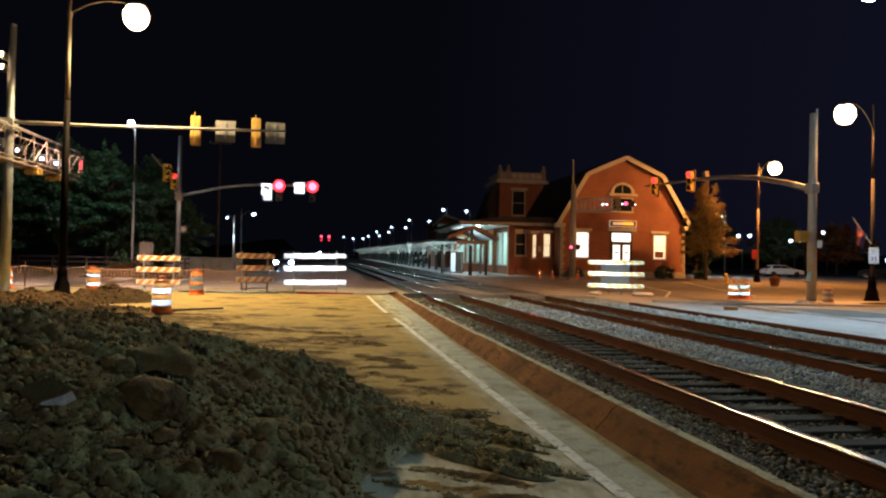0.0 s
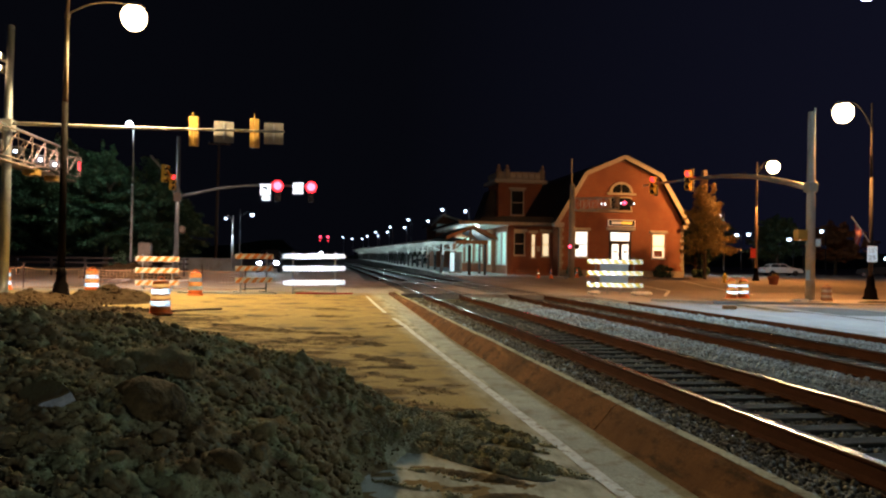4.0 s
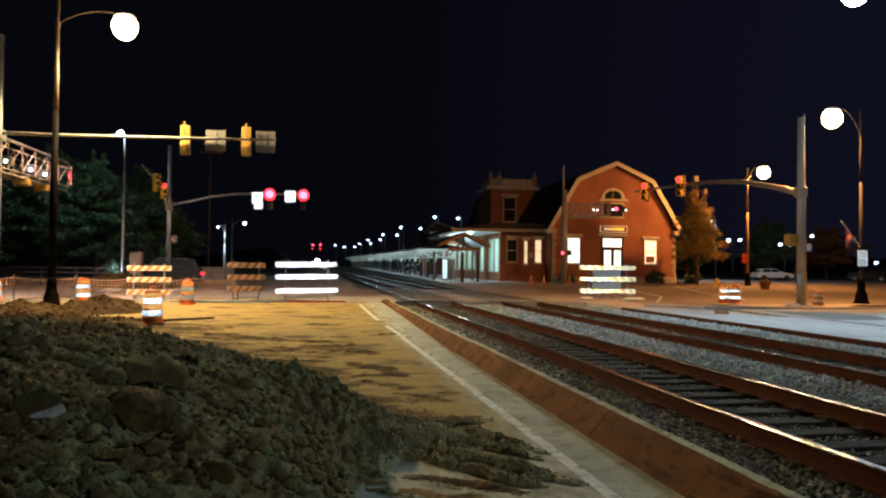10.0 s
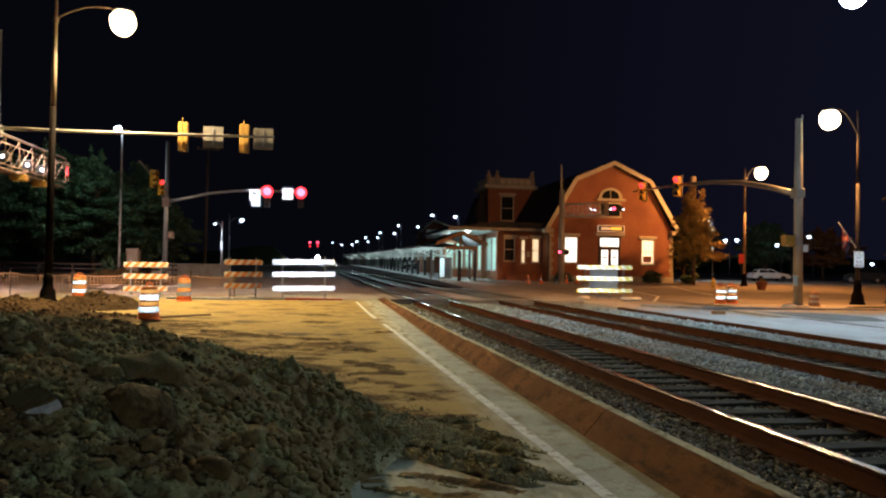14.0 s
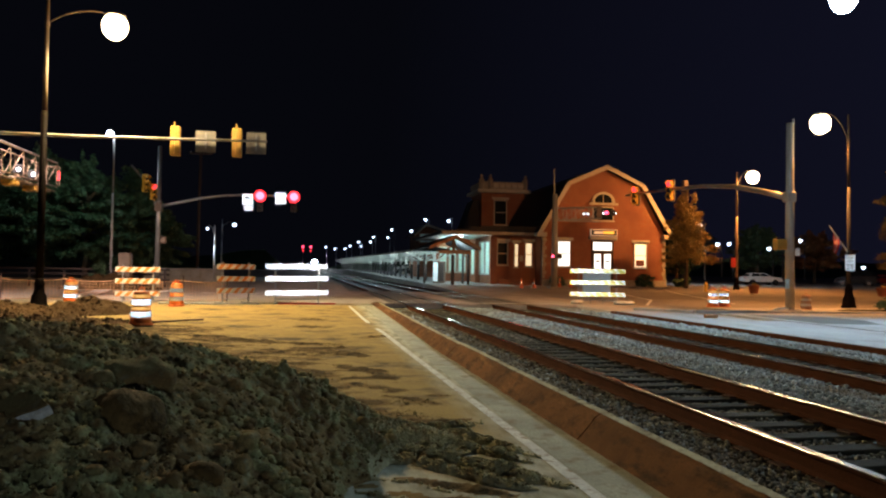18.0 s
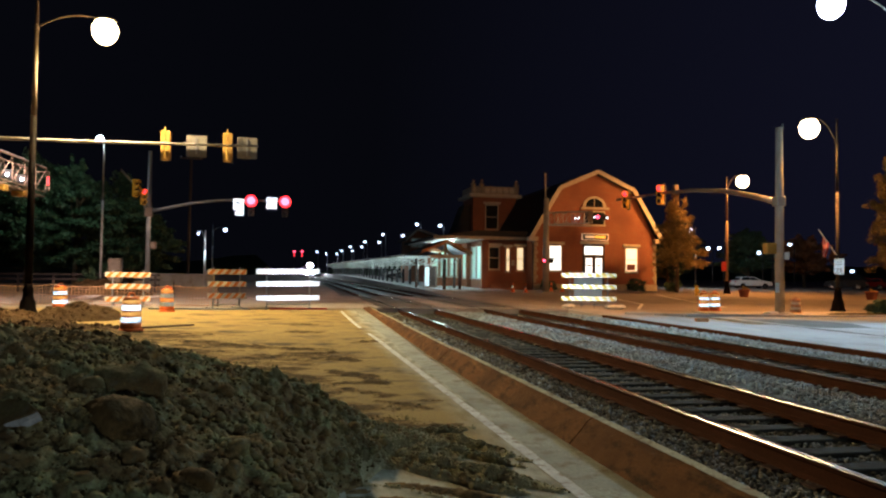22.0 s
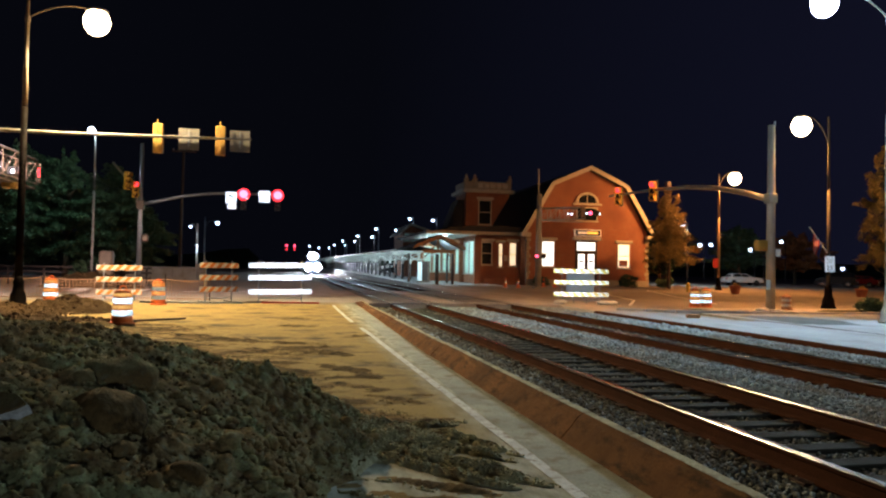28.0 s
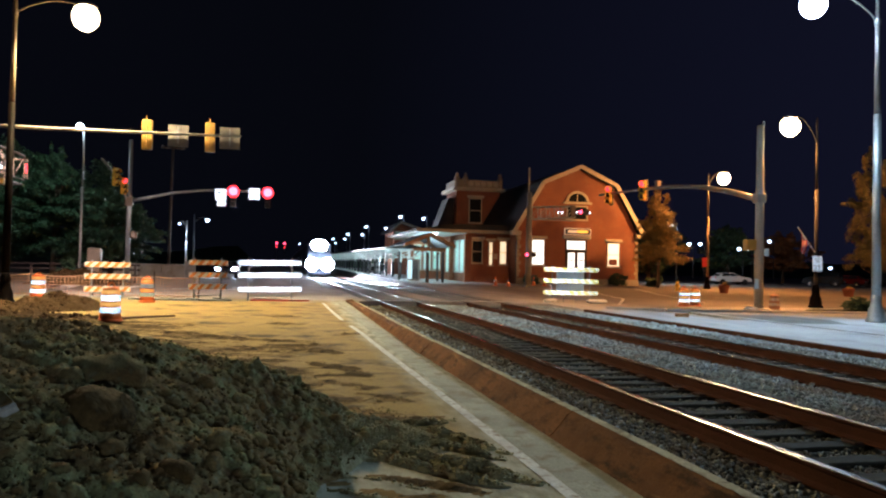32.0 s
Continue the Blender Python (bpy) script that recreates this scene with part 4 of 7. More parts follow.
def dirt_pile():
    nx, ny = 470, 500
    xs, ys = np.linspace(-5.4, 2.6, nx), np.linspace(0.9, 9.6, ny)
    X, Y = np.meshgrid(xs, ys)
    base, Z = surfaces(X.ravel(), Y.ravel())
    v = np.stack([X.ravel(), Y.ravel(), Z - 0.012 - 0.03 * (base < 0.012)], -1)
    a = (np.arange(ny - 1)[:, None] * nx + np.arange(nx - 1)[None]).ravel()
    f = np.stack([a, a + 1, a + nx + 1, a + nx], 1)
    # the thin ridges get a paler earth, to make up for light missing there
    thin = ((pile_height(X, Y) < 0.05) & (X > 0.5)).ravel()[f].all(axis=1)
    low = (base < 0.006)[f].all(axis=1)
    ridge = raw_mesh("scraped_earth", v, f[thin & ~low], "scraped")
    ridge.data.polygons.foreach_set("use_smooth", np.ones(len(ridge.data.polygons), dtype=bool))
    tagged(ridge, "thin ridges of scraped earth running out over the edge line", "dirt", kind="stuff")
    f = f[~thin & ~low]
    pile = raw_mesh("dirt_pile", v, f, "dirt")
    pile.data.polygons.foreach_set("use_smooth", np.ones(len(f), dtype=bool))
    tagged(pile, "large heap of dark loose earth dumped on the road", "dirt pile")
    rng = np.random.default_rng(11)
    # clods the size of a fist or a head
    n = 1100
    x, y = rng.uniform(-4.6, 1.2, n), rng.uniform(2.0, 8.4, n)
    b, z = surfaces(x, y)
    keep = b > 0.09
    x, y, z, b = x[keep], y[keep], z[keep], b[keep]
    s = 0.016 + 0.055 * rng.random(len(x)) ** 3.0
    s *= np.where(b < 0.25, 0.7, 1.0)
    tagged(ball_lumps("earth_lumps", np.stack([x, y, z - 0.3 * s], 1), s, "clod", rng), "rounded lumps of clay lying on the heap", "clods", kind="stuff")
    # clods broken off along the foot of the heap
    n = 900
    x, y = rng.uniform(-0.5, 0.8, n), rng.uniform(4.2, 8.0, n)
    b, z = surfaces(x, y)
    keep = (b > 0.07) & (b < 0.50)
    x, y, z = x[keep], y[keep], z[keep]
    s = 0.022 + 0.05 * rng.random(len(x)) ** 2.2
    tagged(ball_lumps("foot_clods", np.stack([x, y, z - 0.35 * s], 1), s, "dirt", rng), "rounded clods of clay along the foot of the heap", "clods", kind="stuff")
    # crumbs
    n = 30000
    x, y = rng.uniform(-4.6, 2.3, n), rng.uniform(1.6, 8.9, n)
    b = pile_height(x, y) + ridge_height(x, y)
    keep = b > 0.02
    x, y = x[keep], y[keep]
    b, z = surfaces(x, y)
    s = 0.005 + 0.016 * rng.random(len(x)) ** 3.5
    # finer crumbs that make up the thin ridges
    m = 60000
    u, w = rng.uniform(0.0, 2.05, m), rng.uniform(4.4, 7.8, m)
    q = ridge_height(u, w)
    ok = (q > 0.008 + 0.05 * rng.random(m)) & (pile_height(u, w) < 0.12)
    tagged(lumps("scraped_crumbs", np.stack([u[ok], w[ok], surfaces(u[ok], w[ok])[1] - 0.004], 1), 0.005 + 0.015 * rng.random(ok.sum()) ** 2.5, "scraped", rng, 0.7, smooth=True), "pale crumbs on the scraped ridges", "clods", kind="stuff")
    # crumbs trodden into the road before the heap
    m = 60000
    u, w = rng.uniform(-2.0, 2.0, m), 7.0 + 15.0 * rng.random(m) ** 1.4
    q = smear_field(u, w)
    ok = q > 0.15 + 1.4 * rng.random(m)
    x, y, z = np.concatenate([x, u[ok]]), np.concatenate([y, w[ok]]), np.concatenate([z, np.array([gz(c) for c in w[ok]]) + 0.008])
    s = np.concatenate([s, 0.004 + 0.016 * rng.random(ok.sum()) ** 4])
    tagged(lumps("earth_clods", np.stack([x, y, z - 0.003], 1), s, "clod", rng, 0.8, smooth=True), "loose crumbs of earth strewn over the heap", "clods", kind="stuff")


dirt_pile()


def surface(x, y):
    b = float(pile_height(x, y) + ridge_height(x, y))
    return cover(x, y, b)


def chunk(name, x, y, sx, sy, sz, rz, tilt, label, material, sunk=0.5):
    bm = bmesh.new()
    bmesh.ops.create_icosphere(bm, subdivisions=4, radius=1)
    for v in bm.verts:
        c = v.co
        q = Vector([math.copysign(abs(t) ** 0.8, t) for t in c])
        c[:] = (q.x * sx, q.y * sy, q.z * sz)
        c += 0.22 * min(sx, sy) * noise.noise_vector(c * 7 + Vector((x, y, 0))) + 0.06 * min(sx, sy) * noise.noise_vector(c * 26)
    ob = finish(name, bm, material, smooth=True)
    ob.matrix_basis = Matrix.Translation((x, y, surface(x, y) - sz * sunk)) @ Euler((tilt, tilt * 0.4, rz)).to_matrix().to_4x4()
    tagged(ob, label, "clod")


def broken_slab(x, y):
    """A thin broken slab of concrete leaning on the heap, its broken edge coloured pale to look lit."""
    t = thing("concrete_chunk", "broken slab of concrete stuck in the earth, its edge coloured as lit", "concrete chunk", Matrix.Translation((x, y, surface(x, y) + 0.015)) @ Euler((0.44, -0.36, 0.22)).to_matrix().to_4x4())
    outline = [(-0.15, -0.05), (-0.07, -0.062), (0.02, -0.05), (0.10, -0.058), (0.155, -0.048), (0.11, 0.06), (0.03, 0.15), (-0.06, 0.14), (-0.13, 0.06)]
    for name, lo, hi, grow, mt in (("slab_body", -0.055, 0.0, 1.0, "paleconcrete"), ("slab_top", 0.002, 0.014, 0.96, "clod")):
        bm = bmesh.new()
        rings = [[bm.verts.new((a * grow + 0.014 * noise.noise(Vector((a * 40, b * 40, z * 20))), b * grow + 0.010 * noise.noise(Vector((a * 31, b * 27, z * 33))), z)) for a, b in outline] for z in (lo, (lo + hi) / 2, hi)]
        n = len(outline)
        for r0, r1 in zip(rings, rings[1:]):
            for k in range(n):
                bm.faces.new((r0[k], r0[(k + 1) % n], r1[(k + 1) % n], r1[k]))
        bm.faces.new(rings[0][::-1])
        bm.faces.new(rings[-1])
        part(name, bm, mt, t)


broken_slab(-1.41, 3.95)
chunk("earth_lump", -0.98, 4.30, 0.21, 0.19, 0.19, 0.2, 0.2, "big rounded lump of dark brown clay on the heap", "smear", 0.45)
chunk("earth_lump", -1.03, 4.82, 0.23, 0.15, 0.12, 0.3, 0.3, "pale flat lump of clay on the heap", "clod")
chunk("earth_lump", -0.50, 3.90, 0.10, 0.09, 0.09, 2.0, 0.2, "rounded lump of dark clay on the heap", "smear", 0.6)


FAR_CLODS = []


def far_heap(x0, y0, w, d, h, seed, label):
    n = 64
    xs, ys = np.linspace(-1, 1, n), np.linspace(-1, 1, n)
    bm = bmesh.new()
    g = []
    for b in ys:
        row = []
        for a in xs:
            r = math.hypot(a, b)
            k = max(0.0, 1 - r) ** 0.9
            x, y = x0 + a * w / 2, y0 + b * d / 2
            z = gz(y) - 0.03 + h * k * (1 + 0.5 * noise.noise(Vector((x * 0.9 + seed, y * 0.9, 0)))) + k ** 0.5 * (0.16 * noise.noise(Vector((x * 2.6 + seed, y * 2.6, 0))) + 0.07 * noise.noise(Vector((x * 7 + seed, y * 7, 0))))
            row.append(bm.verts.new((x, y, z)))
        g.append(row)
    for a, b in zip(g, g[1:]):
        for k in range(n - 1):
            bm.faces.new((a[k], a[k + 1], b[k + 1], b[k]))
    tagged(finish("earth_heap", bm, "redearth"), label, "dirt pile", group="heaps along the trench")
    rng = np.random.default_rng(seed)
    m = int(260 * w * d / 10)
    a, r = rng.uniform(0, 2 * math.pi, m), rng.random(m) ** 0.6
    x, y = x0 + r * np.cos(a) * w / 2, y0 + r * np.sin(a) * d / 2
    z = [gz(v) - 0.03 + h * max(0.0, 1 - q) ** 0.9 * (1 + 0.5 * noise.noise(Vector((u * 0.9 + seed, v * 0.9, 0)))) + max(0.0, 1 - q) ** 0.5 * 0.16 * noise.noise(Vector((u * 2.6 + seed, v * 2.6, 0))) for u, v, q in zip(x, y, r)]
    FAR_CLODS.append((np.stack([x, y, np.array(z)], 1), 0.03 + 0.10 * rng.random(m) ** 3))


far_heap(-6.6, 24.2, 3.2, 3.0, 0.55, 1, "reddish heap of dug earth before the net fence")
far_heap(-9.3, 24.0, 5.0, 3.0, 0.40, 5, "low reddish heap round the lamp post's foot")
far_heap(-13.0, 25.2, 6.5, 4.0, 0.45, 9, "low bank of dug reddish earth")
far_heap(-8.0, 20.6, 7.5, 3.0, 0.28, 14, "low spread of dug brown earth")
far_heap(-13.5, 19.5, 9.0, 4.0, 0.40, 21, "bank of dug brown earth beside the road")
far_heap(-11.4, 45.6, 6.0, 3.0, 1.1, 33, "earth bank round the signal cabinet")

tagged(lumps("heap_clods", np.concatenate([c for c, _ in FAR_CLODS]), np.concatenate([q for _, q in FAR_CLODS]), "redearth", np.random.default_rng(6), 0.8, smooth=True), "clods of dug reddish earth", "clods", kind="stuff")

# ---- street furniture ----


def drum(m, label, prism="prism", plastic="orange"):
    d = thing("traffic_drum", label, "traffic drum", m, "traffic drums")
    part("base", Lathe([(0.31, 0), (0.31, 0.04), (0.29, 0.07), (0.26, 0.08)], 20), plastic, d, "weighted base ring")
    prof = [(0.265, 0.05), (0.262, 0.20), (0.25, 0.215), (0.25, 0.375), (0.24, 0.39), (0.24, 0.53), (0.23, 0.545), (0.23, 0.70), (0.22, 0.715), (0.21, 0.86), (0.19, 0.90), (0.12, 0.915)]
    part("body", Lathe(prof, 22), plastic, d, "orange plastic body", True)
    worn = plastic != "orange"
    for z0, z1, r, mt in ((0.215, 0.375, 0.256, "band_white"), (0.40, 0.52, 0.247, "band_orange"), (0.545, 0.70, 0.237, "band_white"), (0.725, 0.84, 0.226, "band_orange")):
        band = part("band", Lathe([(r - 0.002, z0), (r, z0 + 0.004), (r - 0.006, z1 - 0.004), (r - 0.009, z1)], 22), mt if not worn else "dull_band" if mt == "band_white" else plastic, d, "reflective band", True)
        if not worn:
            # flat facets turned to the camera and the added lamp, so the bands shine
            bm = bmesh.new()
            n = 17
            for k in range(n):
                a = radians(-84 + 168 * (k + 0.5) / n)
                w = 0.5 * radians(168 / n) * r * 1.04
                f = a * 0.02
                c = Vector((r * 1.012 * math.sin(a), -r * 1.012 * math.cos(a), 0))
                u = Vector((math.cos(f), math.sin(f), 0)) * w * max(0.12, math.cos(a))
                bm.faces.new([bm.verts.new(c + q + Vector((0, 0.05 * (z - z0), z))) for q, z in ((-u, z0 + 0.01), (u, z0 + 0.01), (u, z1 - 0.012), (-u, z1 - 0.012))])
            tagged(part("prism_sheet", bm, prism if mt == "band_white" else "prism_orange", band, "reflective facets turned to the camera"), kind="stuff")
    part("handle", Tube([(-0.07, 0, 0.90), (-0.07, 0, 0.98), (-0.03, 0, 1.01), (0.03, 0, 1.01), (0.07, 0, 0.98), (0.07, 0, 0.90)], 0.022, 8), plastic, d)
    return d


# each drum is turned halfway between the camera and the added lamp
for x, y, size, sheet, lab in ((-4.19, 19.8, 0.96, "prism", "orange drum with bright reflective bands in the dirt"), (-4.61, 27.4, 0.92, "prism_dim", "orange drum with reflective bands by the barricade"), (-8.52, 28.7, 0.95, "prism", "orange drum with bright bands before the net fence"), (-12.04, 30.0, 0.9, "prism", "orange drum beside the signal pole"), (16.19, 27.0, 0.8, "prism", "orange drum at the street corner"), (16.75, 27.1, 0.8, "prism", "orange drum at the street corner")):
    drum(pose(x, y, gz(y) + (0.1 if y > 26 and x > 0 else 0), 0, 0, -math.degrees(0.5 * (math.atan2(x, y) + math.atan2(x - 0.4, y + 24)))) @ Matrix.Scale(size, 4), lab, sheet)
drum(pose(20.2, 26.7, 0.2) @ Matrix.Diagonal((0.80, 0.80, 0.66, 1)), "faded, squat orange drum beside the signal pole", plastic="faded_drum")


def barricade(m, width, tops, stripe, base, label, lean=0.17, slant=0.16):
    b = thing("road_barricade", label, "barricade", m, "road barricades")
    half = width / 2
    for sx in (-half * 0.68, half * 0.68):
        part("post", Box(sx - 0.025, sx + 0.025, 0.02, 0.07, 0.04, tops[0] + 0.08), "galv", b)
        part("foot", Box(sx - 0.03, sx + 0.03, -0.65, 0.75, 0.0, 0.05), "galv", b)
    part("tie_bar", Box(-half * 0.68, half * 0.68, 0.03, 0.06, 0.14, 0.18), "galv", b)
    for top in tops:
        h = 0.2
        board = part("board", Box(-half, half, -0.012, 0.012, top - h, top, bevel=0.003), base, b, "striped board")
        n = int(width / (2 * slant)) + 2
        for k in range(n):
            x0 = -half + (2 * k) * slant
            poly = [(x0, top - h + 0.004), (x0 + slant, top - h + 0.004), (x0 + slant + lean, top - 0.004), (x0 + lean, top - 0.004)]
            poly = [(min(max(x, -half + 0.004), half - 0.004), z) for x, z in poly]
            if poly[1][0] - poly[0][0] + poly[2][0] - poly[3][0] < 0.02:
                continue
            part("stripe", Prism(poly, -0.0165, -0.0135), stripe, board)
    return b


def face(x, y, extra=0.0):
    """Turn that looks back along the road."""
    return math.degrees(math.atan2(x * 0.72 - 0.2, y * 1.0 + 8)) * -1 + extra


# white boards tilted to mirror the added lamp to the camera
barricade(pose(-0.40, 29.4, 0.2, -1.3, -0.8, 1.0), 2.45, (1.57, 1.08, 0.52), "board_white", "board_white", "three-board road barricade shining white, square to the road")
barricade(pose(-2.72, 29.2, 0.2, 0, 0, 28), 1.55, (1.52, 1.05, 0.60), "board_orange", "board_pale", "three-board barricade with orange and white stripes")
barricade(pose(-6.6, 30.5, 0.2, 0, 0, 12), 1.65, (1.36, 0.90, 0.40), "board_orange", "board_pale", "three-board barricade with orange stripes by the net fence")
barricade(pose(12.72, 30.6, 0.2, -1.3, 0, -17), 2.45, (1.56, 1.05, 0.52), "board_yellow", "board_white", "three-board barricade with yellow and white stripes", -0.17)


def road_sign_on_barricade():
    s = thing("closed_road_sign", "blank pale sign panel behind the striped barricade", "road sign", pose(12.78, 30.85, 0.2, 0, 0, -17))
    part("panel", Box(-0.62, 0.62, 0.0, 0.02, 0.52, 1.42, bevel=0.004), "prism_dim", s)
    part("stay", Box(-0.3, -0.26, 0.02, 0.05, 0.0, 1.4), "galv", s)
    part("stay", Box(0.26, 0.3, 0.02, 0.05, 0.0, 1.4), "galv", s)


road_sign_on_barricade()


def sandbag(x, y, rz, label):
    bm = bmesh.new()
    bmesh.ops.create_icosphere(bm, subdivisions=3, radius=1)
    for v in bm.verts:
        c = v.co
        c[:] = (0.32 * math.copysign(abs(c.x) ** 0.7, c.x), 0.19 * math.copysign(abs(c.y) ** 0.8, c.y), 0.09 * c.z)
        c += 0.03 * noise.noise_vector(c * 6)
    o = finish("sandbag", bm, "board_pale", smooth=True)
    o.matrix_basis = pose(x, y, gz(y) + 0.08, 0, 0, rz)
    tagged(o, label, "sandbag", "sandbags")


sandbag(11.75, 30.6, 20, "pale filled sandbag on the barricade's foot")
sandbag(13.55, 30.0, -15, "pale filled sandbag on the barricade's foot")
sandbag(18.55, 26.0, 10, "pale filled sandbag at the signal pole's foot")
sandbag(13.85, 29.95, 5, "pale filled sandbag on the barricade's foot")


def net_fence():
    f = thing("net_fence", "sagging orange safety net on thin posts", "fence", kind="")
    posts = [(-16.5, 31.6), (-14.2, 31.5), (-11.9, 31.4), (-9.6, 31.5), (-7.3, 31.3), (-5.0, 31.2), (-3.2, 30.6)]
    for x, y in posts:
        part("post", Box(x - 0.02, x + 0.02, y - 0.02, y + 0.02, gz(y) - 0.02, gz(y) + 1.0), "steelplate", f)
    for (xa, ya), (xb, yb) in zip(posts, posts[1:]):
        bm = bmesh.new()
        L = math.hypot(xb - xa, yb - ya)
        n = int(L / 0.13)

        def at(u, v):
            sag = 0.10 * 4 * u * (1 - u) * v
            return Vector((xa + (xb - xa) * u, ya + (yb - ya) * u + 0.03 * math.sin(9 * u + 3 * v), gz(ya) + 0.04 + (0.80 - sag) * v))

        def strand(p, q, w):
            d = (q - p).normalized()
            s = d.cross(Vector((0, 1, 0))).normalized() * w
            vs = [bm.verts.new(c) for c in (p - s, p + s, q + s, q - s)]
            bm.faces.new(vs)

        for i in range(n + 1):
            strand(at(i / n, 0), at(i / n, 1), 0.0055)
        for j in range(7):
            for i in range(0, n, 3):
                strand(at(i / n, j / 6), at(min(1, (i + 3) / n), j / 6), 0.0045 if j not in (0, 6) else 0.012)
        part("net_panel", bm, "netting", f, "orange plastic net")


net_fence()


def cone(x, y, label):
    c = thing("traffic_cone", label, "traffic cone", pose(x, y, gz(y)), "traffic cones")
    part("base", Box(-0.18, 0.18, -0.18, 0.18, 0, 0.035, bevel=0.01), "orange", c)
    part("body", Lathe([(0.14, 0.03), (0.10, 0.25), (0.045, 0.68), (0.03, 0.71)], 14), "orange", c, smooth=True)
    part("collar", Lathe([(0.094, 0.33), (0.092, 0.335), (0.072, 0.47), (0.070, 0.475)], 14), "prism", c, "white reflective collar")


for x, y in ((16.1, 53.6), (17.0, 53.2), (19.9, 55.6), (20.6, 55.0)):
    cone(x, y, "small orange cone with a white collar by the station")


def luminaire(parent, at, rz, lens="glow_sodium", s=1.0):
    m = Matrix.Translation(at) @ Matrix.Rotation(rz, 4, "Z")
    far = lens == "glow_far"
    bm = Lathe([(0.02, 0.15), (0.10, 0.14), (0.19, 0.09), (0.25, 0.03), (0.25, 0.0)] if far else [(0.02, 0.20), (0.07, 0.195), (0.12, 0.17), (0.16, 0.125), (0.175, 0.09)], 18)
    bmesh.ops.transform(bm, matrix=m @ Matrix.Diagonal((1.1 * s if far else 1.6 * s, 1.1 * s, s, 1)), verts=bm.verts)
    head = part("lamp_head", bm, "greypaint", parent, "lamp head", True)
    if far:
        profile = [(0.02, -0.42), (0.12, -0.395), (0.19, -0.32), (0.235, -0.20), (0.245, -0.08), (0.245, -0.002)]
    else:
        # globe larger and rounder than a real lens, shaped after the lamp's glare
        profile = [(0.02, -0.44), (0.11, -0.425), (0.20, -0.37), (0.27, -0.28), (0.30, -0.17), (0.29, -0.06), (0.24, 0.03), (0.17, 0.088)]
    bm = Lathe(profile, 22)
    bmesh.ops.transform(bm, matrix=m @ Matrix.Diagonal((1.05 * s if far else 1.04 * s, 1.15 * s if far else 1.04 * s, s if far else 1.16 * s, 1)), verts=bm.verts)
    part("lens", bm, lens, head, "glowing drop lens", True).visible_shadow = False


def street_lamp(base, height, tip, label, lens="glow_sodium", low="darkpole", up="brownpole", r=0.09, split=6.6, foot=True, s=1.0, cast="darkpole"):
    x, y, z = base
    l = thing("street_lamp", label, "street lamp", pose(x, y, z), "street lamps")
    split = min(split, height * 0.62)
    part("lower_pole", Tube([(0, 0, 0.6), (0, 0, split)], [r * 1.35, r * 1.1], 14), low, l, smooth=True)
    part("upper_pole", Tube([(0, 0, split - 0.05), (0, 0, height)], [r * 0.95, r * 0.6], 14), up, l, smooth=True)
    if foot:
        part("base", Lathe([(0.30, 0), (0.30, 0.08), (0.26, 0.12), (0.23, 0.40), (0.17, 0.52), (0.15, 0.72), (0.17, 0.78), (0.13, 0.90), (0.12, 1.0)], 16), cast if low != "galv" else low, l, "fluted cast base", True)
    dx, dy, dz = tip[0] - x, tip[1] - y, tip[2] - z
    pts = []
    for k in range(11):
        u = k / 10
        pts.append((dx * u * 0.86, dy * u * 0.86, height - 1.15 + (dz + 0.2 - height + 1.15) * math.sin(u * math.pi / 2) ** 0.8 + 0.1 * math.sin(u * math.pi)))
    part("arm", Tube(pts, [0.032 - 0.008 * k / 10 for k in range(11)], 8), up, l, smooth=True)
    part("clamp", Tube([(0, 0, height - 1.25), (0, 0, height - 1.05)], r, 12), up, l)
    luminaire(l, (dx, dy, dz), math.atan2(dy, dx), lens, s)
    return l


# upper pole is tan for lamp light that the spot doesn't throw on it
street_lamp((-8.78, 26.25, 0.15), 10.7, LAMP_WEST, "tall dark street lamp with a curved arm, lit orange", up="tanpaint", s=1.35)
street_lamp((22.7, 27.3, 0.25), 8.3, LAMP_EAST, "street lamp with a curved arm, lit orange", low="brownpole", s=1.3, split=7, r=0.062)
street_lamp((34.35, 53.8, 0.36), 9.6, LAMP_STATION, "street lamp by the station tree, lit orange", low="tanpaint", up="tanpaint", s=1.6)
# post for the added far east light, out of view
street_lamp((45.2, 36.0, 0.21), 9.4, (42.0, 36.0, 9.45), "added street lamp out of view, lighting the station front orange", s=1.4)
street_lamp((18.36, 19.42, 0.19), 10.7, LAMP_WHITE, "grey street lamp with a curved arm, lit white", "glow_white", "galv", "galv", r=0.105, s=1.25)
street_lamp((-11.5, 46.0, 0.21), 9.2, LAMP_TREES, "slim lamp post before the trees, lit bluish white", "glow_white", "greypaint", "galv", r=0.055, foot=False, s=0.6)
street_lamp((-9.77, 80.0, 0.4), 5.6, (-10.5, 80, 5.75), "short white lamp post beyond the parapet, lit white", "glow_far", "whitepaint", "whitepaint", r=0.09, foot=False, s=0.5)
street_lamp((-11.3, 100.0, 0.4), 7.6, (-9.7, 100, 7.4), "lamp post beyond the cross street, lit white", "glow_far", "galv", "galv", r=0.09, foot=False, s=0.95)
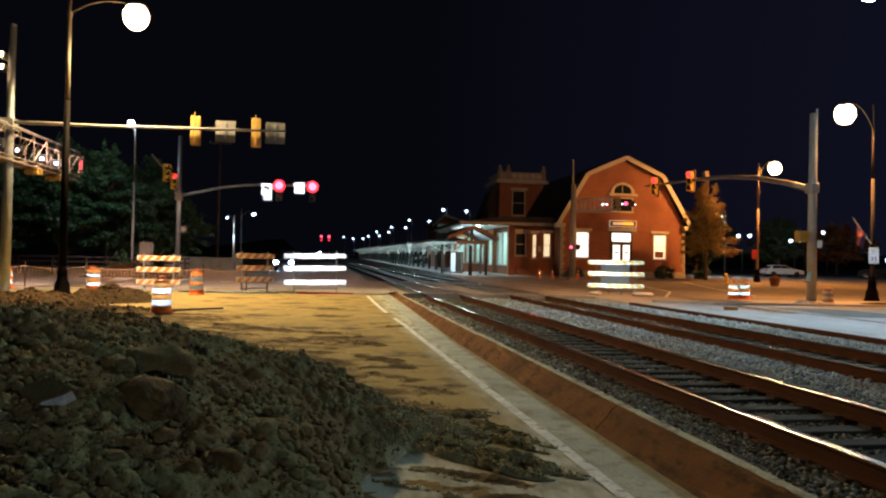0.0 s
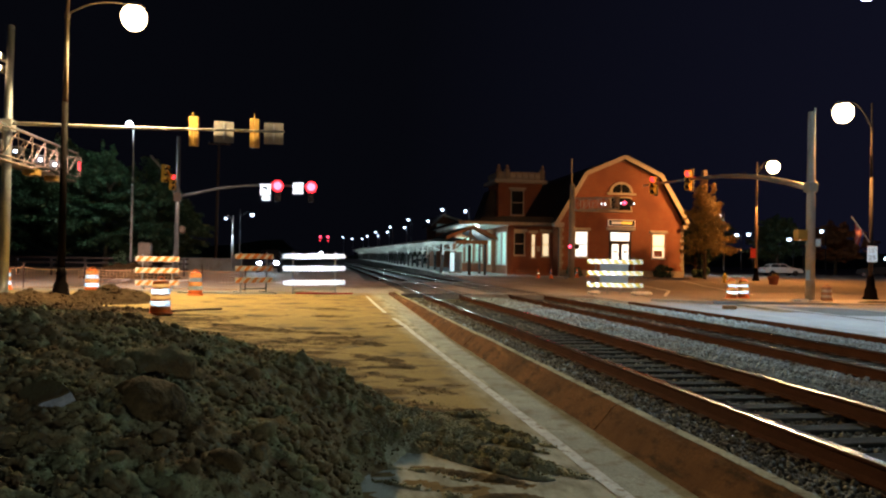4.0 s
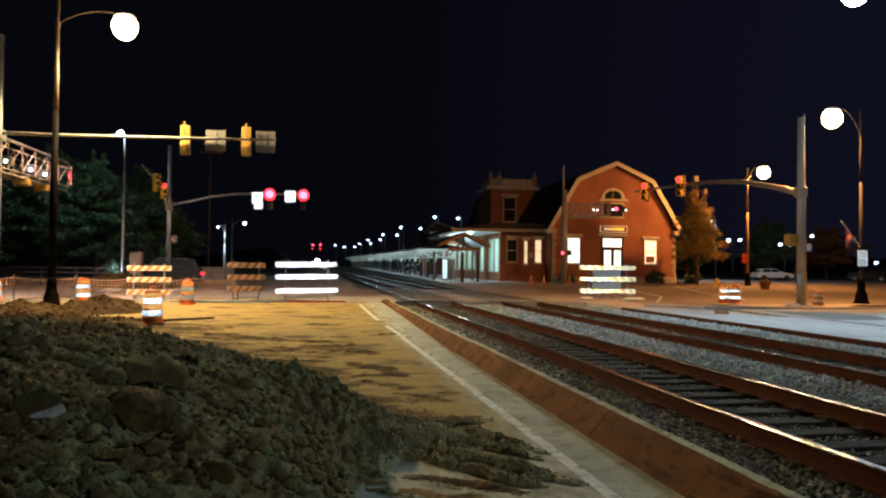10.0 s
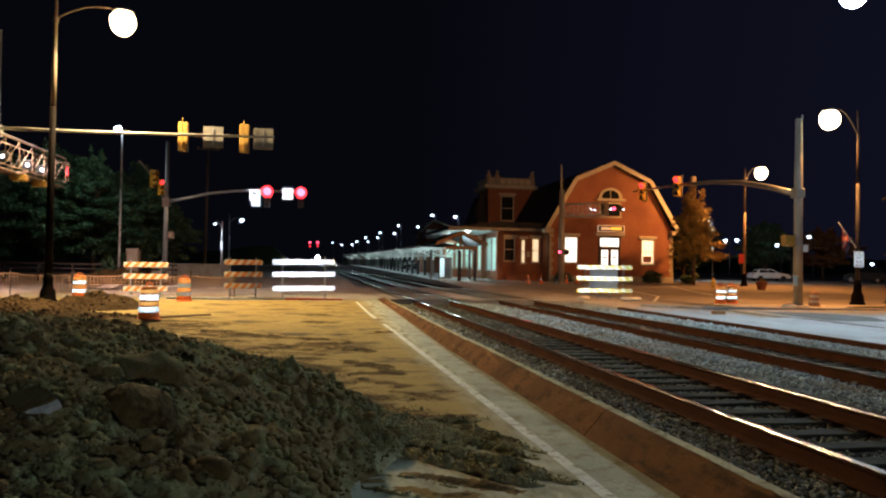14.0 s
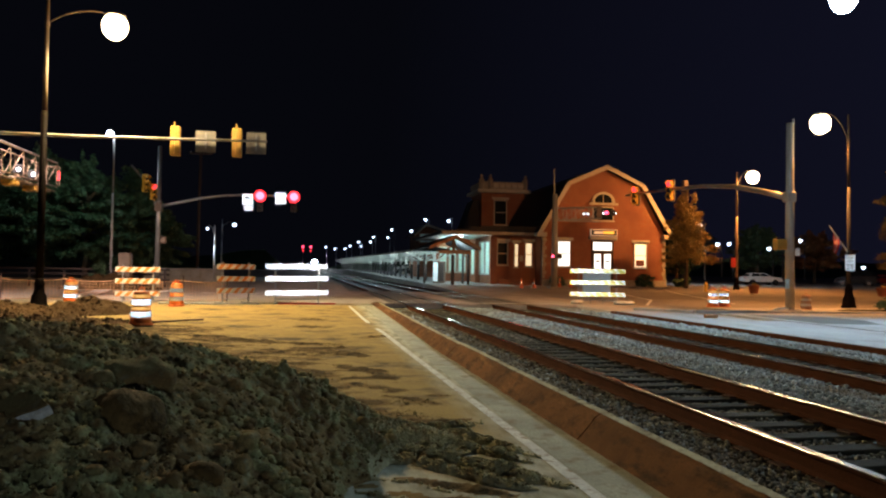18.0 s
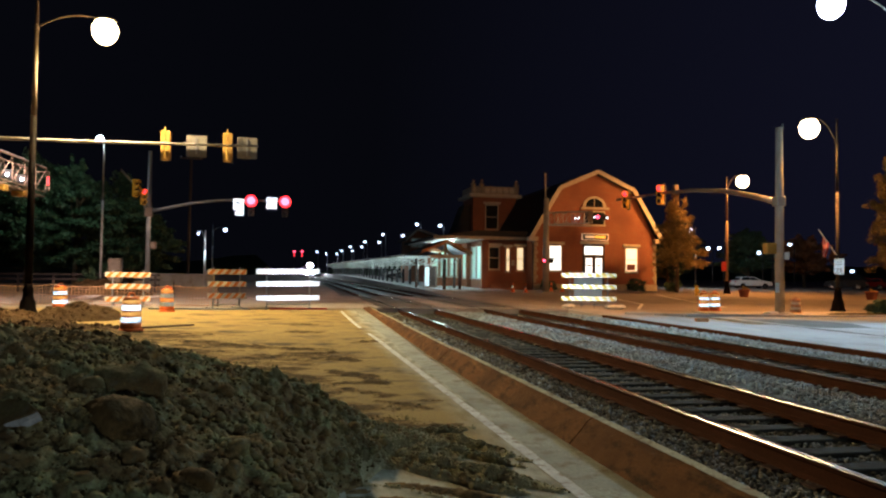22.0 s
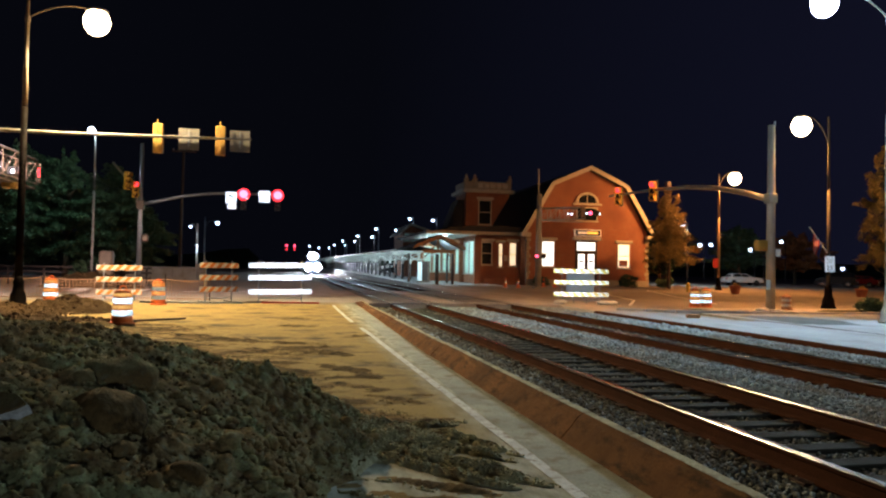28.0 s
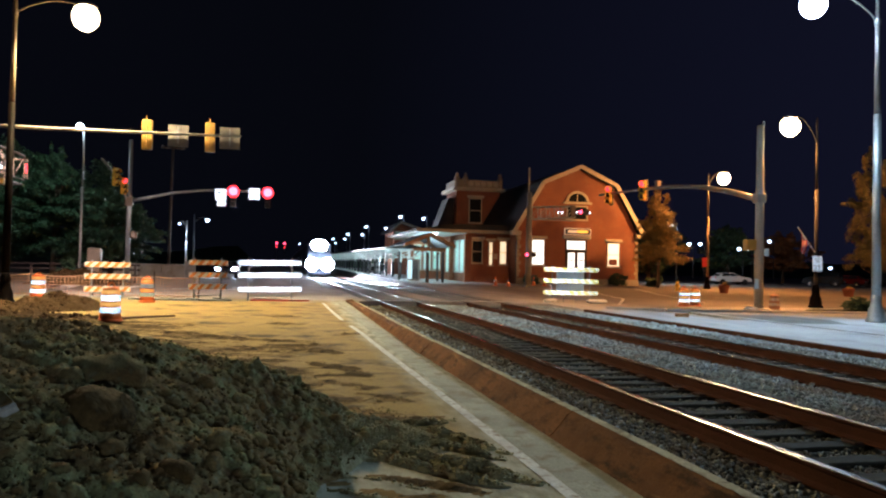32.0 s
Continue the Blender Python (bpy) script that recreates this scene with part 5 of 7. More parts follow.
for x, y, z in ((15.22, 95, 8.4), (16.87, 120, 8.2), (14.11, 125, 8.6), (16.14, 150, 8.35), (13.64, 155, 8.6), (15.16, 180, 8.5), (12.56, 185, 8.6), (14.93, 210, 8.4), (12.12, 215, 8.5), (11.88, 240, 8.3), (8.91, 250, 8.5), (18.36, 95, 8.3), (7.7, 330, 11.4)):
    street_lamp((x + 0.5, y, 0.4), z - 0.1, (x, y, z), "distant platform lamp post, lit white", "glow_far", "galv", "galv", r=0.08, foot=False, s=0.5 + y / 430)
for x, y, z in ((40.43, 70, 6.8), (53.2, 85, 5.64), (51.6, 85, 5.57), (58.9, 85, 5.14), (60.3, 85, 5.21), (63.5, 85, 6.3), (72.9, 85, 2.9)):
    street_lamp((x + 0.6, y, 0.4), z - 0.1, (x, y, z), "lamp post of a distant car park, lit white", "glow_far", "blackpaint", "blackpaint", r=0.06, foot=False, s=0.82)


def signal_head(parent, at, rz, lit=None, case="yellow", s=1.0, lens=0.15):
    """A three-lens traffic signal; its lenses look along -y before the turn."""
    m = Matrix.Translation(at) @ Matrix.Rotation(radians(rz), 4, "Z") @ Matrix.Scale(s, 4)
    body = part("signal_head", Box(-0.17, 0.17, -0.10, 0.10, -0.53, 0.53, m, 0.02), case, parent, ("dark" if case == "blackpaint" else "yellow") + " three-lens signal head")
    for k, z in enumerate((0.35, 0.0, -0.35)):
        # lit lens oversized: its red ring and core imitate the lamp's glare
        r = lens if (lit and k == 0) else 0.15
        bm = Tube([(0, -0.10, z), (0, -0.135 if r < 0.16 else -0.34, z), (0, -0.15 if r < 0.16 else -0.38, z)], [r, r, r * 0.7], 18)
        bmesh.ops.transform(bm, matrix=m, verts=bm.verts)
        glass = part("lens", bm, ("glow_redsoft" if r > 0.16 else lit) if (lit and k == 0) else "unlit", body)
        if r > 0.16 and lit and k == 0:
            bm = Tube([(0, -0.385, z), (0, -0.41, z), (0, -0.42, z)], [r * 0.68, r * 0.62, r * 0.4], 18)
            bmesh.ops.transform(bm, matrix=m, verts=bm.verts)
            part("glare_core", bm, lit, glass, "bright core imitating the lens's glare")
        bm = bmesh.new()
        n = 12
        ring_a = [(0.15 * math.cos(a), -0.10, z + 0.15 * math.sin(a)) for a in [math.pi * (-0.15 + 1.3 * i / n) for i in range(n + 1)]]
        va = [bm.verts.new(p) for p in ring_a]
        vb = [bm.verts.new((p[0] * 0.93, -0.33, z + (p[2] - z) * 0.93)) for p in ring_a]
        vc = [bm.verts.new((p[0] * 0.9, -0.10, z + (p[2] - z) * 0.9)) for p in ring_a]
        vd = [bm.verts.new((p[0] * 0.84, -0.33, z + (p[2] - z) * 0.84)) for p in ring_a]
        for i in range(n):
            bm.faces.new((va[i], va[i + 1], vb[i + 1], vb[i]))
            bm.faces.new((vc[i], vd[i], vd[i + 1], vc[i + 1]))
            bm.faces.new((vb[i], vb[i + 1], vd[i + 1], vd[i]))
        bmesh.ops.transform(bm, matrix=m, verts=bm.verts)
        part("visor", bm, case, body)
    return body


def signal_mast_west():
    X, Y = -11.0, 27.3
    g = gz(Y)
    t = thing("signal_mast", "grey signal pole with a long level arm and two yellow signals", "traffic signal", pose(X, Y, g), "traffic signals")
    part("pole", Tube([(0, 0, 0), (0.02, 0, 5.8), (0.04, 0, 9.3)], [0.17, 0.145, 0.11], 16), "galv", t, smooth=True)
    part("base_plate", Box(-0.25, 0.25, -0.25, 0.25, 0, 0.04), "galv", t)
    part("cap", Lathe([(0.12, 9.3), (0.11, 9.36), (0.02, 9.40)], 14, (0.04, 0, 0)), "galv", t)
    z = 6.03 - g
    part("arm", Tube([(0.0, -0.1, z + 0.07), (3, -0.1, z + 0.08), (9.45, -0.1, z + 0.19)], [0.065, 0.06, 0.042], 12), "greypaint", t, smooth=True)
    part("clamp", Box(-0.22, 0.22, -0.24, 0.2, z - 0.2, z + 0.2), "greypaint", t)
    for x in (6.22, 8.36):
        zz = z + 0.05 + 0.1 * x / 9.2
        part("bracket", Tube([(x, -0.12, zz + 0.62), (x, -0.12, zz - 0.5)], 0.022, 8), "yellow", t)
        signal_head(t, (x, 0.12, zz - 0.02), 180)
    for x in (7.28, 9.05):
        zz = z + 0.05 + 0.1 * x / 9.2
        s = part("sign_plate", Box(x - 0.35, x + 0.35, 0.0, 0.008, zz - 0.42, zz + 0.36, bevel=0.002), "signback", t, "back of a square sign")
        part("brace", Box(x - 0.03, x + 0.03, -0.02, -0.002, zz - 0.3, zz + 0.3), "galv", s)
    # flood lights on the pole
    for zz, dx in ((8.25, -0.36), (7.82, -0.34)):
        fl = part("flood_light", Box(dx - 0.25, dx + 0.22, -0.2, 0.16, zz - 0.1, zz + 0.12, bevel=0.04), "greypaint", t)
        l = part("lens", Box(dx - 0.2, dx + 0.17, -0.23, -0.2, zz - 0.08, zz + 0.08), "glow_sodium", fl, "glowing lens")
        l.visible_shadow = False
        part("stay", Tube([(dx, 0, zz - 0.1), (0, 0, zz - 0.2)], 0.03, 8), "galv", t)
    part("brace_rod", Tube([(-0.12, 0, 6.9), (0.12, -0.02, z + 0.1)], 0.02, 6), "galv", t)


signal_mast_west()


def signal_mast_far():
    X, Y = -9.0, 46.5
    g = gz(Y)
    t = thing("signal_mast", "grey signal pole with a rising arm and two red signals", "traffic signal", pose(X, Y, g), "traffic signals")
    part("pole", Tube([(0, 0, 0), (0, 0, 8.7)], [0.16, 0.11], 16), "galv", t, smooth=True)
    arm = [(0, 0, 5.0), (1.0, 0, 5.25), (2.4, 0, 5.6), (4.0, 0, 5.82), (5.0, 0, 5.88), (8.1, 0, 5.9)]
    part("arm", Tube(arm, [0.10, 0.095, 0.085, 0.075, 0.07, 0.05], 12), "galv", t, smooth=True)
    part("clamp", Box(-0.2, 0.2, -0.2, 0.2, 4.7, 5.25), "tanpaint", t)
    for x in (6.0, 8.05):
        signal_head(t, (x, -0.14, 5.45), 2, "glow_red", case="blackpaint", s=1.05, lens=0.34)
    for x, z in ((5.25, 5.62), (7.25, 5.76)):
        s = part("sign_plate", Box(-0.33, 0.33, -0.005, 0.005, -0.38, 0.34, pose(x, -0.14, z, 3.9, 0, 4 if x < 6 else 2)), "board_white", t, "white lane sign")
        if x < 6:
            part("sign_plate", Box(-0.2, 0.33, -0.005, 0.005, -0.72, -0.41, pose(x, -0.14, z, 3.9, 0, 4), 0.004), "board_white", t, "small white plate below the lane sign")
            part("arrow", Prism([(x - 0.18, z + 0.08), (x - 0.06, z + 0.2), (x - 0.06, z + 0.12), (x + 0.12, z + 0.1), (x + 0.12, z - 0.1), (x + 0.06, z - 0.1), (x + 0.06, z + 0.04), (x - 0.06, z + 0.05), (x - 0.06, z - 0.04)], -0.19, -0.175), "signblack", s, "black left-turn arrow")
    part("outrigger", Tube([(0, 0, 4.4), (-0.35, -0.3, 6.0), (-0.9, -0.5, 6.7), (-1.5, -0.6, 7.4)], 0.07, 8), "galv", t)
    signal_head(t, (-0.68, -0.55, 6.35), 52, case="lit_yellow")
    signal_head(t, (-0.24, -0.5, 5.85), 40, "glow_redsoft", case="lit_yellow", s=0.9)
    part("crosswalk_signal", Box(0.12, 0.5, -0.2, 0.15, 2.75, 3.2, bevel=0.08), "tanpaint", t)


signal_mast_far()


def signal_mast_east():
    X, Y = 19.2, 26.35
    g = 0.2
    t = thing("signal_mast", "stout grey signal pole with an arched arm over the cross street", "traffic signal", pose(X, Y, g), "traffic signals")
    part("pole", Tube([(0, 0, 0), (0, 0, 7.6)], [0.19, 0.135], 18), "greypaint", t, smooth=True)
    part("base_plate", Box(-0.28, 0.28, -0.28, 0.28, 0, 0.05), "galv", t)
    part("footing", Lathe([(0.45, -0.02), (0.45, 0.04), (0.40, 0.06)], 16), "concrete", t)
    arm = [(0, 0.1, 4.55), (0, 1.8, 5.0), (0, 4.0, 5.45), (-0.02, 6.5, 5.75), (-0.05, 9.5, 5.95), (-0.1, 15.3, 6.15)]
    part("arm", Tube(arm, [0.13, 0.12, 0.11, 0.095, 0.08, 0.055], 12), "galv", t, smooth=True)
    part("clamp", Box(-0.19, 0.19, -0.17, 0.24, 4.38, 4.78, bevel=0.03), "greypaint", t)
    for y, z in ((9.7, 5.88), (13.9, 6.02)):
        signal_head(t, (-0.15, y, z), -46, "glow_redsoft", case="lit_yellow")
        part("backplate", Box(0.02, 0.06, y - 0.2, y + 0.24, z - 0.6, z + 0.6), "signback", t)
    part("detector", Box(-0.12, 0.12, 8.2, 8.5, 5.95, 6.25, bevel=0.02), "tanpaint", t)
    part("spike_lamp", Tube([(0.1, -0.08, 7.55), (0.1, -0.08, 7.75)], 0.04, 8), "galv", t)
    part("crosswalk_signal", Box(-0.70, -0.24, -0.2, 0.14, 2.42, 2.86, bevel=0.04), "yellow", t, "yellow crosswalk signal, seen from behind")
    part("button_sign", Box(-0.36, -0.18, -0.24, -0.22, 0.85, 1.25), "signblue", t, "small pale blue plate")
    part("side_plate", Box(0.2, 0.42, -0.05, -0.03, 2.2, 2.5), "signwhite", t, "small white plate")


signal_mast_east()


def speed_sign():
    t = thing("speed_sign", "white speed limit sign on the lamp post", "road sign", pose(22.60, 27.10, 0.2, 0, 0, -31.7))
    part("panel", Box(-0.19, 0.19, -0.012, 0.0, 1.62, 2.30, bevel=0.003), "sign_sheet", t)
    part("border", Box(-0.18, 0.18, -0.0165, -0.0135, 1.65, 1.665), "signblack", t)
    part("border", Box(-0.18, 0.18, -0.0165, -0.0135, 2.255, 2.27), "signblack", t)
    for text, z, size in (("SPEED", 2.13, 0.095), ("LIMIT", 2.01, 0.095), ("25", 1.71, 0.28)):
        cu = bpy.data.curves.new("lettering", "FONT")
        cu.body, cu.size, cu.align_x, cu.extrude = text, size, "CENTER", 0.001
        cu.materials.append(M["signblack"])
        o = new("lettering", cu)
        o.parent = t
        o.matrix_basis = pose(0, -0.016, z, 90, 0, 0)
    for z in (1.7, 2.2):
        part("band_clamp", Tube([(0.08, 0.18, z), (0.08, 0.0, z)], 0.03, 8), "galv", t)


speed_sign()


def flag():
    t = thing("flag", "striped flag hanging from a slanted staff on the lamp post", "flag", pose(22.6, 27.25, 0.2))
    part("staff", Tube([(0, 0, 2.45), (-0.95, -0.1, 3.52)], 0.024, 8), "whitepaint", t)
    n = 9
    for i in range(7):
        x0, x1 = -0.72 + 0.05 * i, -0.72 + 0.05 * (i + 1)
        bm = bmesh.new()
        rows = []
        for k in range(n + 1):
            v = k / n
            for_x = [x0, x1]
            zt = [2.45 - x / 0.80 * 0.9 for x in for_x]
            L = 0.66
            rows.append([bm.verts.new((x + 0.12 * v * math.sin(2 + i) * 0.4 - 0.12 * v, -0.1 + 0.05 * math.sin(8 * x + 5 * v), z - L * v)) for x, z in zip(for_x, zt)])
        for a, b in zip(rows, rows[1:]):
            bm.faces.new((a[0], a[1], b[1], b[0]))
        part("stripe", bm, "flag_blue" if i > 4 else ("flag_red" if i % 2 == 0 else "flag_white"), t)


flag()


def pole_banner():
    b = thing("pole_banner", "red banner hung beside the station lamp post", "banner", pose(34.35, 53.7, 0.36))
    part("cloth", Box(-0.55, -0.1, -0.008, 0.008, 1.85, 2.6, bevel=0.002), "red", b)
    for z in (1.84, 2.61):
        part("rod", Tube([(-0.66, 0, z), (0.0, 0.02, z)], 0.02, 8), "blackpaint", b)


pole_banner()


def truss(parent, p0, p1, w, h, bays, bar=0.035, material="galv"):
    """A box truss between two points, level across."""
    p0, p1 = Vector(p0), Vector(p1)
    d = (p1 - p0).normalized()
    s = d.cross(Vector((0, 0, 1))).normalized() * w / 2
    up = Vector((0, 0, h))
    for a in (s, -s, s + up, -s + up):
        part("chord", Tube([p0 + a, p1 + a], bar, 8), material, parent)
    L = (p1 - p0).length
    for k in range(bays + 1):
        c = p0 + d * L * k / bays
        part("upright", Tube([c + s, c + s + up], bar * 0.7, 6), material, parent)
        part("upright", Tube([c - s, c - s + up], bar * 0.7, 6), material, parent)
        if k < bays:
            e = p0 + d * L * (k + 1) / bays
            part("diagonal", Tube([c + s, e + s + up], bar * 0.6, 6), material, parent)
            part("diagonal", Tube([c - s, e - s + up], bar * 0.6, 6), material, parent)
            part("cross_bar", Tube([c + s, c - s], bar * 0.6, 6), material, parent)


def flasher(parent, at, rz, lit=True, s=1.0):
    m = Matrix.Translation(at) @ Matrix.Rotation(radians(rz), 4, "Z") @ Matrix.Scale(s, 4)
    bm = Tube([(0, -0.02, 0), (0, 0.02, 0)], 0.29, 20)
    bmesh.ops.transform(bm, matrix=m, verts=bm.verts)
    disc = part("flasher_disc", bm, "blackpaint", parent, "black flasher disc")
    bm = Tube([(0, -0.02, 0), (0, -0.06, 0)], 0.16, 16)
    bmesh.ops.transform(bm, matrix=m, verts=bm.verts)
    part("lens", bm, "glow_flash" if lit else "unlit", disc)


def crossing_gantry_east():
    t = thing("crossing_gantry", "grey crossing mast with a truss arm and red flashers", "crossing signal", pose(18.38, 52.6, gz(52.6)), "crossing signals")
    part("mast", Tube([(0, 0, 0), (0, 0, 7.2)], [0.24, 0.20], 16), "greypaint", t, smooth=True)
    part("spike", Tube([(-0.05, 0, 7.2), (-0.08, 0, 9.1)], 0.06, 8), "greypaint", t)
    part("footing", Box(-0.4, 0.4, -0.4, 0.4, 0, 0.12, bevel=0.02), "concrete", t)
    truss(t, (0.1, 0, 5.2), (3.6, 0, 5.4), 0.7, 0.9, 5, 0.045, "galv")
    part("walkway", Box(0.2, 3.6, -0.3, 0.3, 5.15, 5.2), "greypaint", t)
    for x, lit in ((4.0, True), (4.5, False)):
        flasher(t, (x, -0.4, 5.85), 0, lit, 0.85)
    for x in (2.15, 2.45, 3.7, 4.75):
        part("white_lamp", Tube([(x, -0.45, 5.72 + 0.08 * (x > 3)), (x, -0.5, 5.72 + 0.08 * (x > 3))], 0.05, 12), "glow_far", t, "small bluish white lamp")
    part("lamp_bar", Tube([(3.5, -0.3, 5.85), (4.8, -0.3, 5.85)], 0.05, 8), "greypaint", t)
    part("cross_plate", Box(3.2, 3.6, -0.45, -0.4, 5.5, 6.3, bevel=0.02), "tanpaint", t)
    for x in (-0.25, 0.3):
        flasher(t, (x, -0.35, 2.45), 0, x < 0, 0.7)
    part("lamp_bar", Tube([(-0.4, -0.25, 2.45), (0.5, -0.25, 2.45)], 0.04, 8), "greypaint", t)


crossing_gantry_east()


def crossing_gantry_west():
    t = thing("crossing_gantry", "grey truss arm with signal lamps over the road", "crossing signal", pose(-11.0, 21.0, gz(21)), "crossing signals")
    part("mast", Tube([(-0.3, -1.0, 0), (-0.3, -1.0, 6.4)], [0.24, 0.20], 16), "greypaint", t, smooth=True)
    truss(t, (-0.05, -1.0, 4.72), (-0.05, 12.6, 4.85), 0.75, 1.0, 11, 0.032, "tanpaint")
    part("walkway", Box(-0.4, 0.3, -0.5, 12.6, 4.62, 4.68), "tanpaint", t)
    for y, lit in ((5.6, True), (7.2, True), (9.5, True), (11.0, True)):
        b = part("lamp_case", Box(-0.22, 0.16, y - 0.16, y + 0.16, 5.0, 5.35, bevel=0.04), "blackpaint", t)
        part("lens", Tube([(0.0, y - 0.165, 5.15), (0.0, y - 0.19, 5.15)], 0.06, 12), "glow_far", b, "small white lamp")
    for y in (8.2, 10.3):
        part("yellow_case", Box(-0.15, 0.4, y - 0.2, y + 0.2, 4.4, 4.65, bevel=0.04), "yellow", t)
    part("red_frame", Tube([(-0.3, 12.66, 5.7), (0.42, 12.66, 5.7), (0.42, 12.66, 4.9)], 0.04, 8), "tanpaint", t, "end frame")
    part("red_lamp", Tube([(0.40, 12.60, 5.15), (0.40, 12.60, 5.5)], 0.035, 10), "glow_redsoft", t, "red lamp seen from its side")
    part("rail_tip", Tube([(-0.05, -1.0, 5.95), (0.15, 13.2, 5.95)], 0.03, 6), "galv", t)


crossing_gantry_west()


def hydrant(x, y):
    h = thing("fire_hydrant", "yellow fire hydrant on the street corner", "hydrant", pose(x, y, gz(y)))
    part("barrel", Lathe([(0.17, 0), (0.17, 0.05), (0.12, 0.08), (0.12, 0.5), (0.15, 0.52), (0.15, 0.57), (0.12, 0.6), (0.09, 0.7), (0.03, 0.76)], 14), "hydrant", h, smooth=True)
    part("nozzle", Tube([(-0.2, 0, 0.4), (0.2, 0, 0.4)], 0.06, 10), "hydrant", h)


hydrant(29.4, 50.0)


def planter(x, y, r, label, plant):
    p = thing("planter", label, "planter", pose(x, y, gz(y)), "planters")
    part("pot", Lathe([(r * 0.7, 0), (r * 0.75, 0.05), (r, 0.5), (r * 1.06, 0.52), (r * 1.06, 0.6), (r * 0.95, 0.6), (r * 0.9, 0.5)], 18), "terracotta", p, smooth=True)
    part("soil", Lathe([(r * 0.88, 0.48), (r * 0.88, 0.5)], 16), "redearth", p)
    leaves(p, "plant", (0, 0, 0.60), (r * 0.8, r * 0.8, 0.14), 260, 0.09, plant, 4)


def leaves(parent, name, centre, radii, count, size, material, seed, shell=0.45):
    """A crown of small leaf cards in clumps, uneven, with gaps."""
    rng = np.random.default_rng(seed)
    k = max(6, min(count // 55, 150))
    cl = rng.normal(size=(k, 3))
    cl /= np.linalg.norm(cl, axis=1)[:, None]
    cl *= rng.uniform(shell, 1.0, (k, 1))
    pick = rng.integers(0, k, count)
    p = cl[pick] + np.clip(rng.normal(size=(count, 3)), -1.7, 1.7) * rng.uniform(0.07, 0.17, (k, 1))[pick]
    p = p * np.array(radii) + np.array(centre)
    a = rng.normal(size=(count, 3))
    a /= np.linalg.norm(a, axis=1)[:, None]
    b = np.cross(a, rng.normal(size=(count, 3)))
    b /= np.linalg.norm(b, axis=1)[:, None] + 1e-6
    s = (size * rng.uniform(0.6, 1.3, count))[:, None]
    v = np.stack([p - a * s, p - b * s * 0.55, p + a * s, p + b * s * 0.55], 1).reshape(-1, 3)
    f = np.arange(4 * count).reshape(-1, 4)
    ob = raw_mesh(name, v, f, material)
    ob.parent = parent
    return ob


planter(31.9, 47.8, 0.38, "round terracotta planter on the pavement", "autumn")
planter(39.8, 44.6, 0.40, "round terracotta planter across the street", "autumn")


def crown(parent, height, spread, crown_base, count, leaf, material, seed, taper):
    """Leaves on flat boughs at many heights, some long, some short, with gaps of sky between."""
    rng = np.random.default_rng(seed + 500)
    k = 26
    u = (np.arange(k) + rng.uniform(0.1, 0.9, k)) / k
    reach = spread * (np.sin(np.pi * np.clip(0.18 + 0.82 * u, 0, 1)) ** 0.6 * (1 - taper) + taper * (1.05 - 0.85 * u))
    turn = np.arange(k) * 2.4 + rng.uniform(-0.6, 0.6, k)
    out = reach * rng.uniform(0.25, 0.78, k)
    c = np.stack([out * np.cos(turn), out * np.sin(turn), crown_base + (height - crown_base) * (0.06 + 0.88 * u)], 1)
    size = np.stack([reach * rng.uniform(0.30, 0.52, k)] * 2 + [(height - crown_base) * rng.uniform(0.06, 0.12, k)], 1)
    share = size[:, 0] ** 1.6
    pick = rng.choice(k, count, p=share / share.sum())
    # twigs on each bough, leaves round each twig
    twigs = 16
    tw = rng.normal(size=(k, twigs, 3))
    tw /= np.linalg.norm(tw, axis=2, keepdims=True)
    tw *= rng.uniform(0.35, 1.08, (k, twigs, 1))
    p = tw[pick, rng.integers(0, twigs, count)] + np.clip(rng.normal(size=(count, 3)), -2, 2) * 0.15
    p = p * size[pick] + c[pick]
    p[:, 2] -= 0.10 * np.hypot(p[:, 0] - c[pick, 0], p[:, 1] - c[pick, 1])
    a = rng.normal(size=(count, 3)) * np.array((1, 1, 0.6))
    a /= np.linalg.norm(a, axis=1)[:, None]
    b = np.cross(a, rng.normal(size=(count, 3)))
    b /= np.linalg.norm(b, axis=1)[:, None] + 1e-6
    s = (leaf * rng.uniform(0.6, 1.35, count))[:, None]
    v = np.stack([p - a * s, p - b * s * 0.5, p + a * s, p + b * s * 0.5], 1).reshape(-1, 3)
    ob = raw_mesh("crown", v, np.arange(4 * count).reshape(-1, 4), material)
    ob.parent = parent
    return ob


def tree(x, y, height, spread, crown_base, label, material, seed, count=5200, leaf=0.22, trunk=0.16, taper=0.0):
    t = thing("tree", label, "tree", pose(x, y, gz(y)), "trees")
    rng = random.Random(seed)
    bm = bmesh.new()
    tube(bm, [(0, 0, -0.1), (0.03, 0, crown_base), (0.06, 0.04, height * 0.8)], [trunk, trunk * 0.75, trunk * 0.15], 10)
    for k in range(11):
        a, z = rng.uniform(0, 6.28), crown_base * 0.85 + (height * 0.72 - crown_base) * k / 11
        L = spread * rng.uniform(0.5, 0.85) * (1 - 0.55 * k / 11)
        tube(bm, [(0.03, 0, z), (L * 0.5 * math.cos(a), L * 0.5 * math.sin(a), z + 0.5), (L * math.cos(a), L * math.sin(a), z + 1.3)], [trunk * 0.4, trunk * 0.25, trunk * 0.07], 6)
    part("trunk", bm, "bark", t, smooth=True)
    crown(t, height, spread, crown_base, count, leaf, material, seed, taper)
    return t


tree(30.9, 55.6, 8.3, 2.9, 1.9, "street tree with yellowing leaves beside the station", "autumn", 3, 30000, 0.075, taper=0.75)
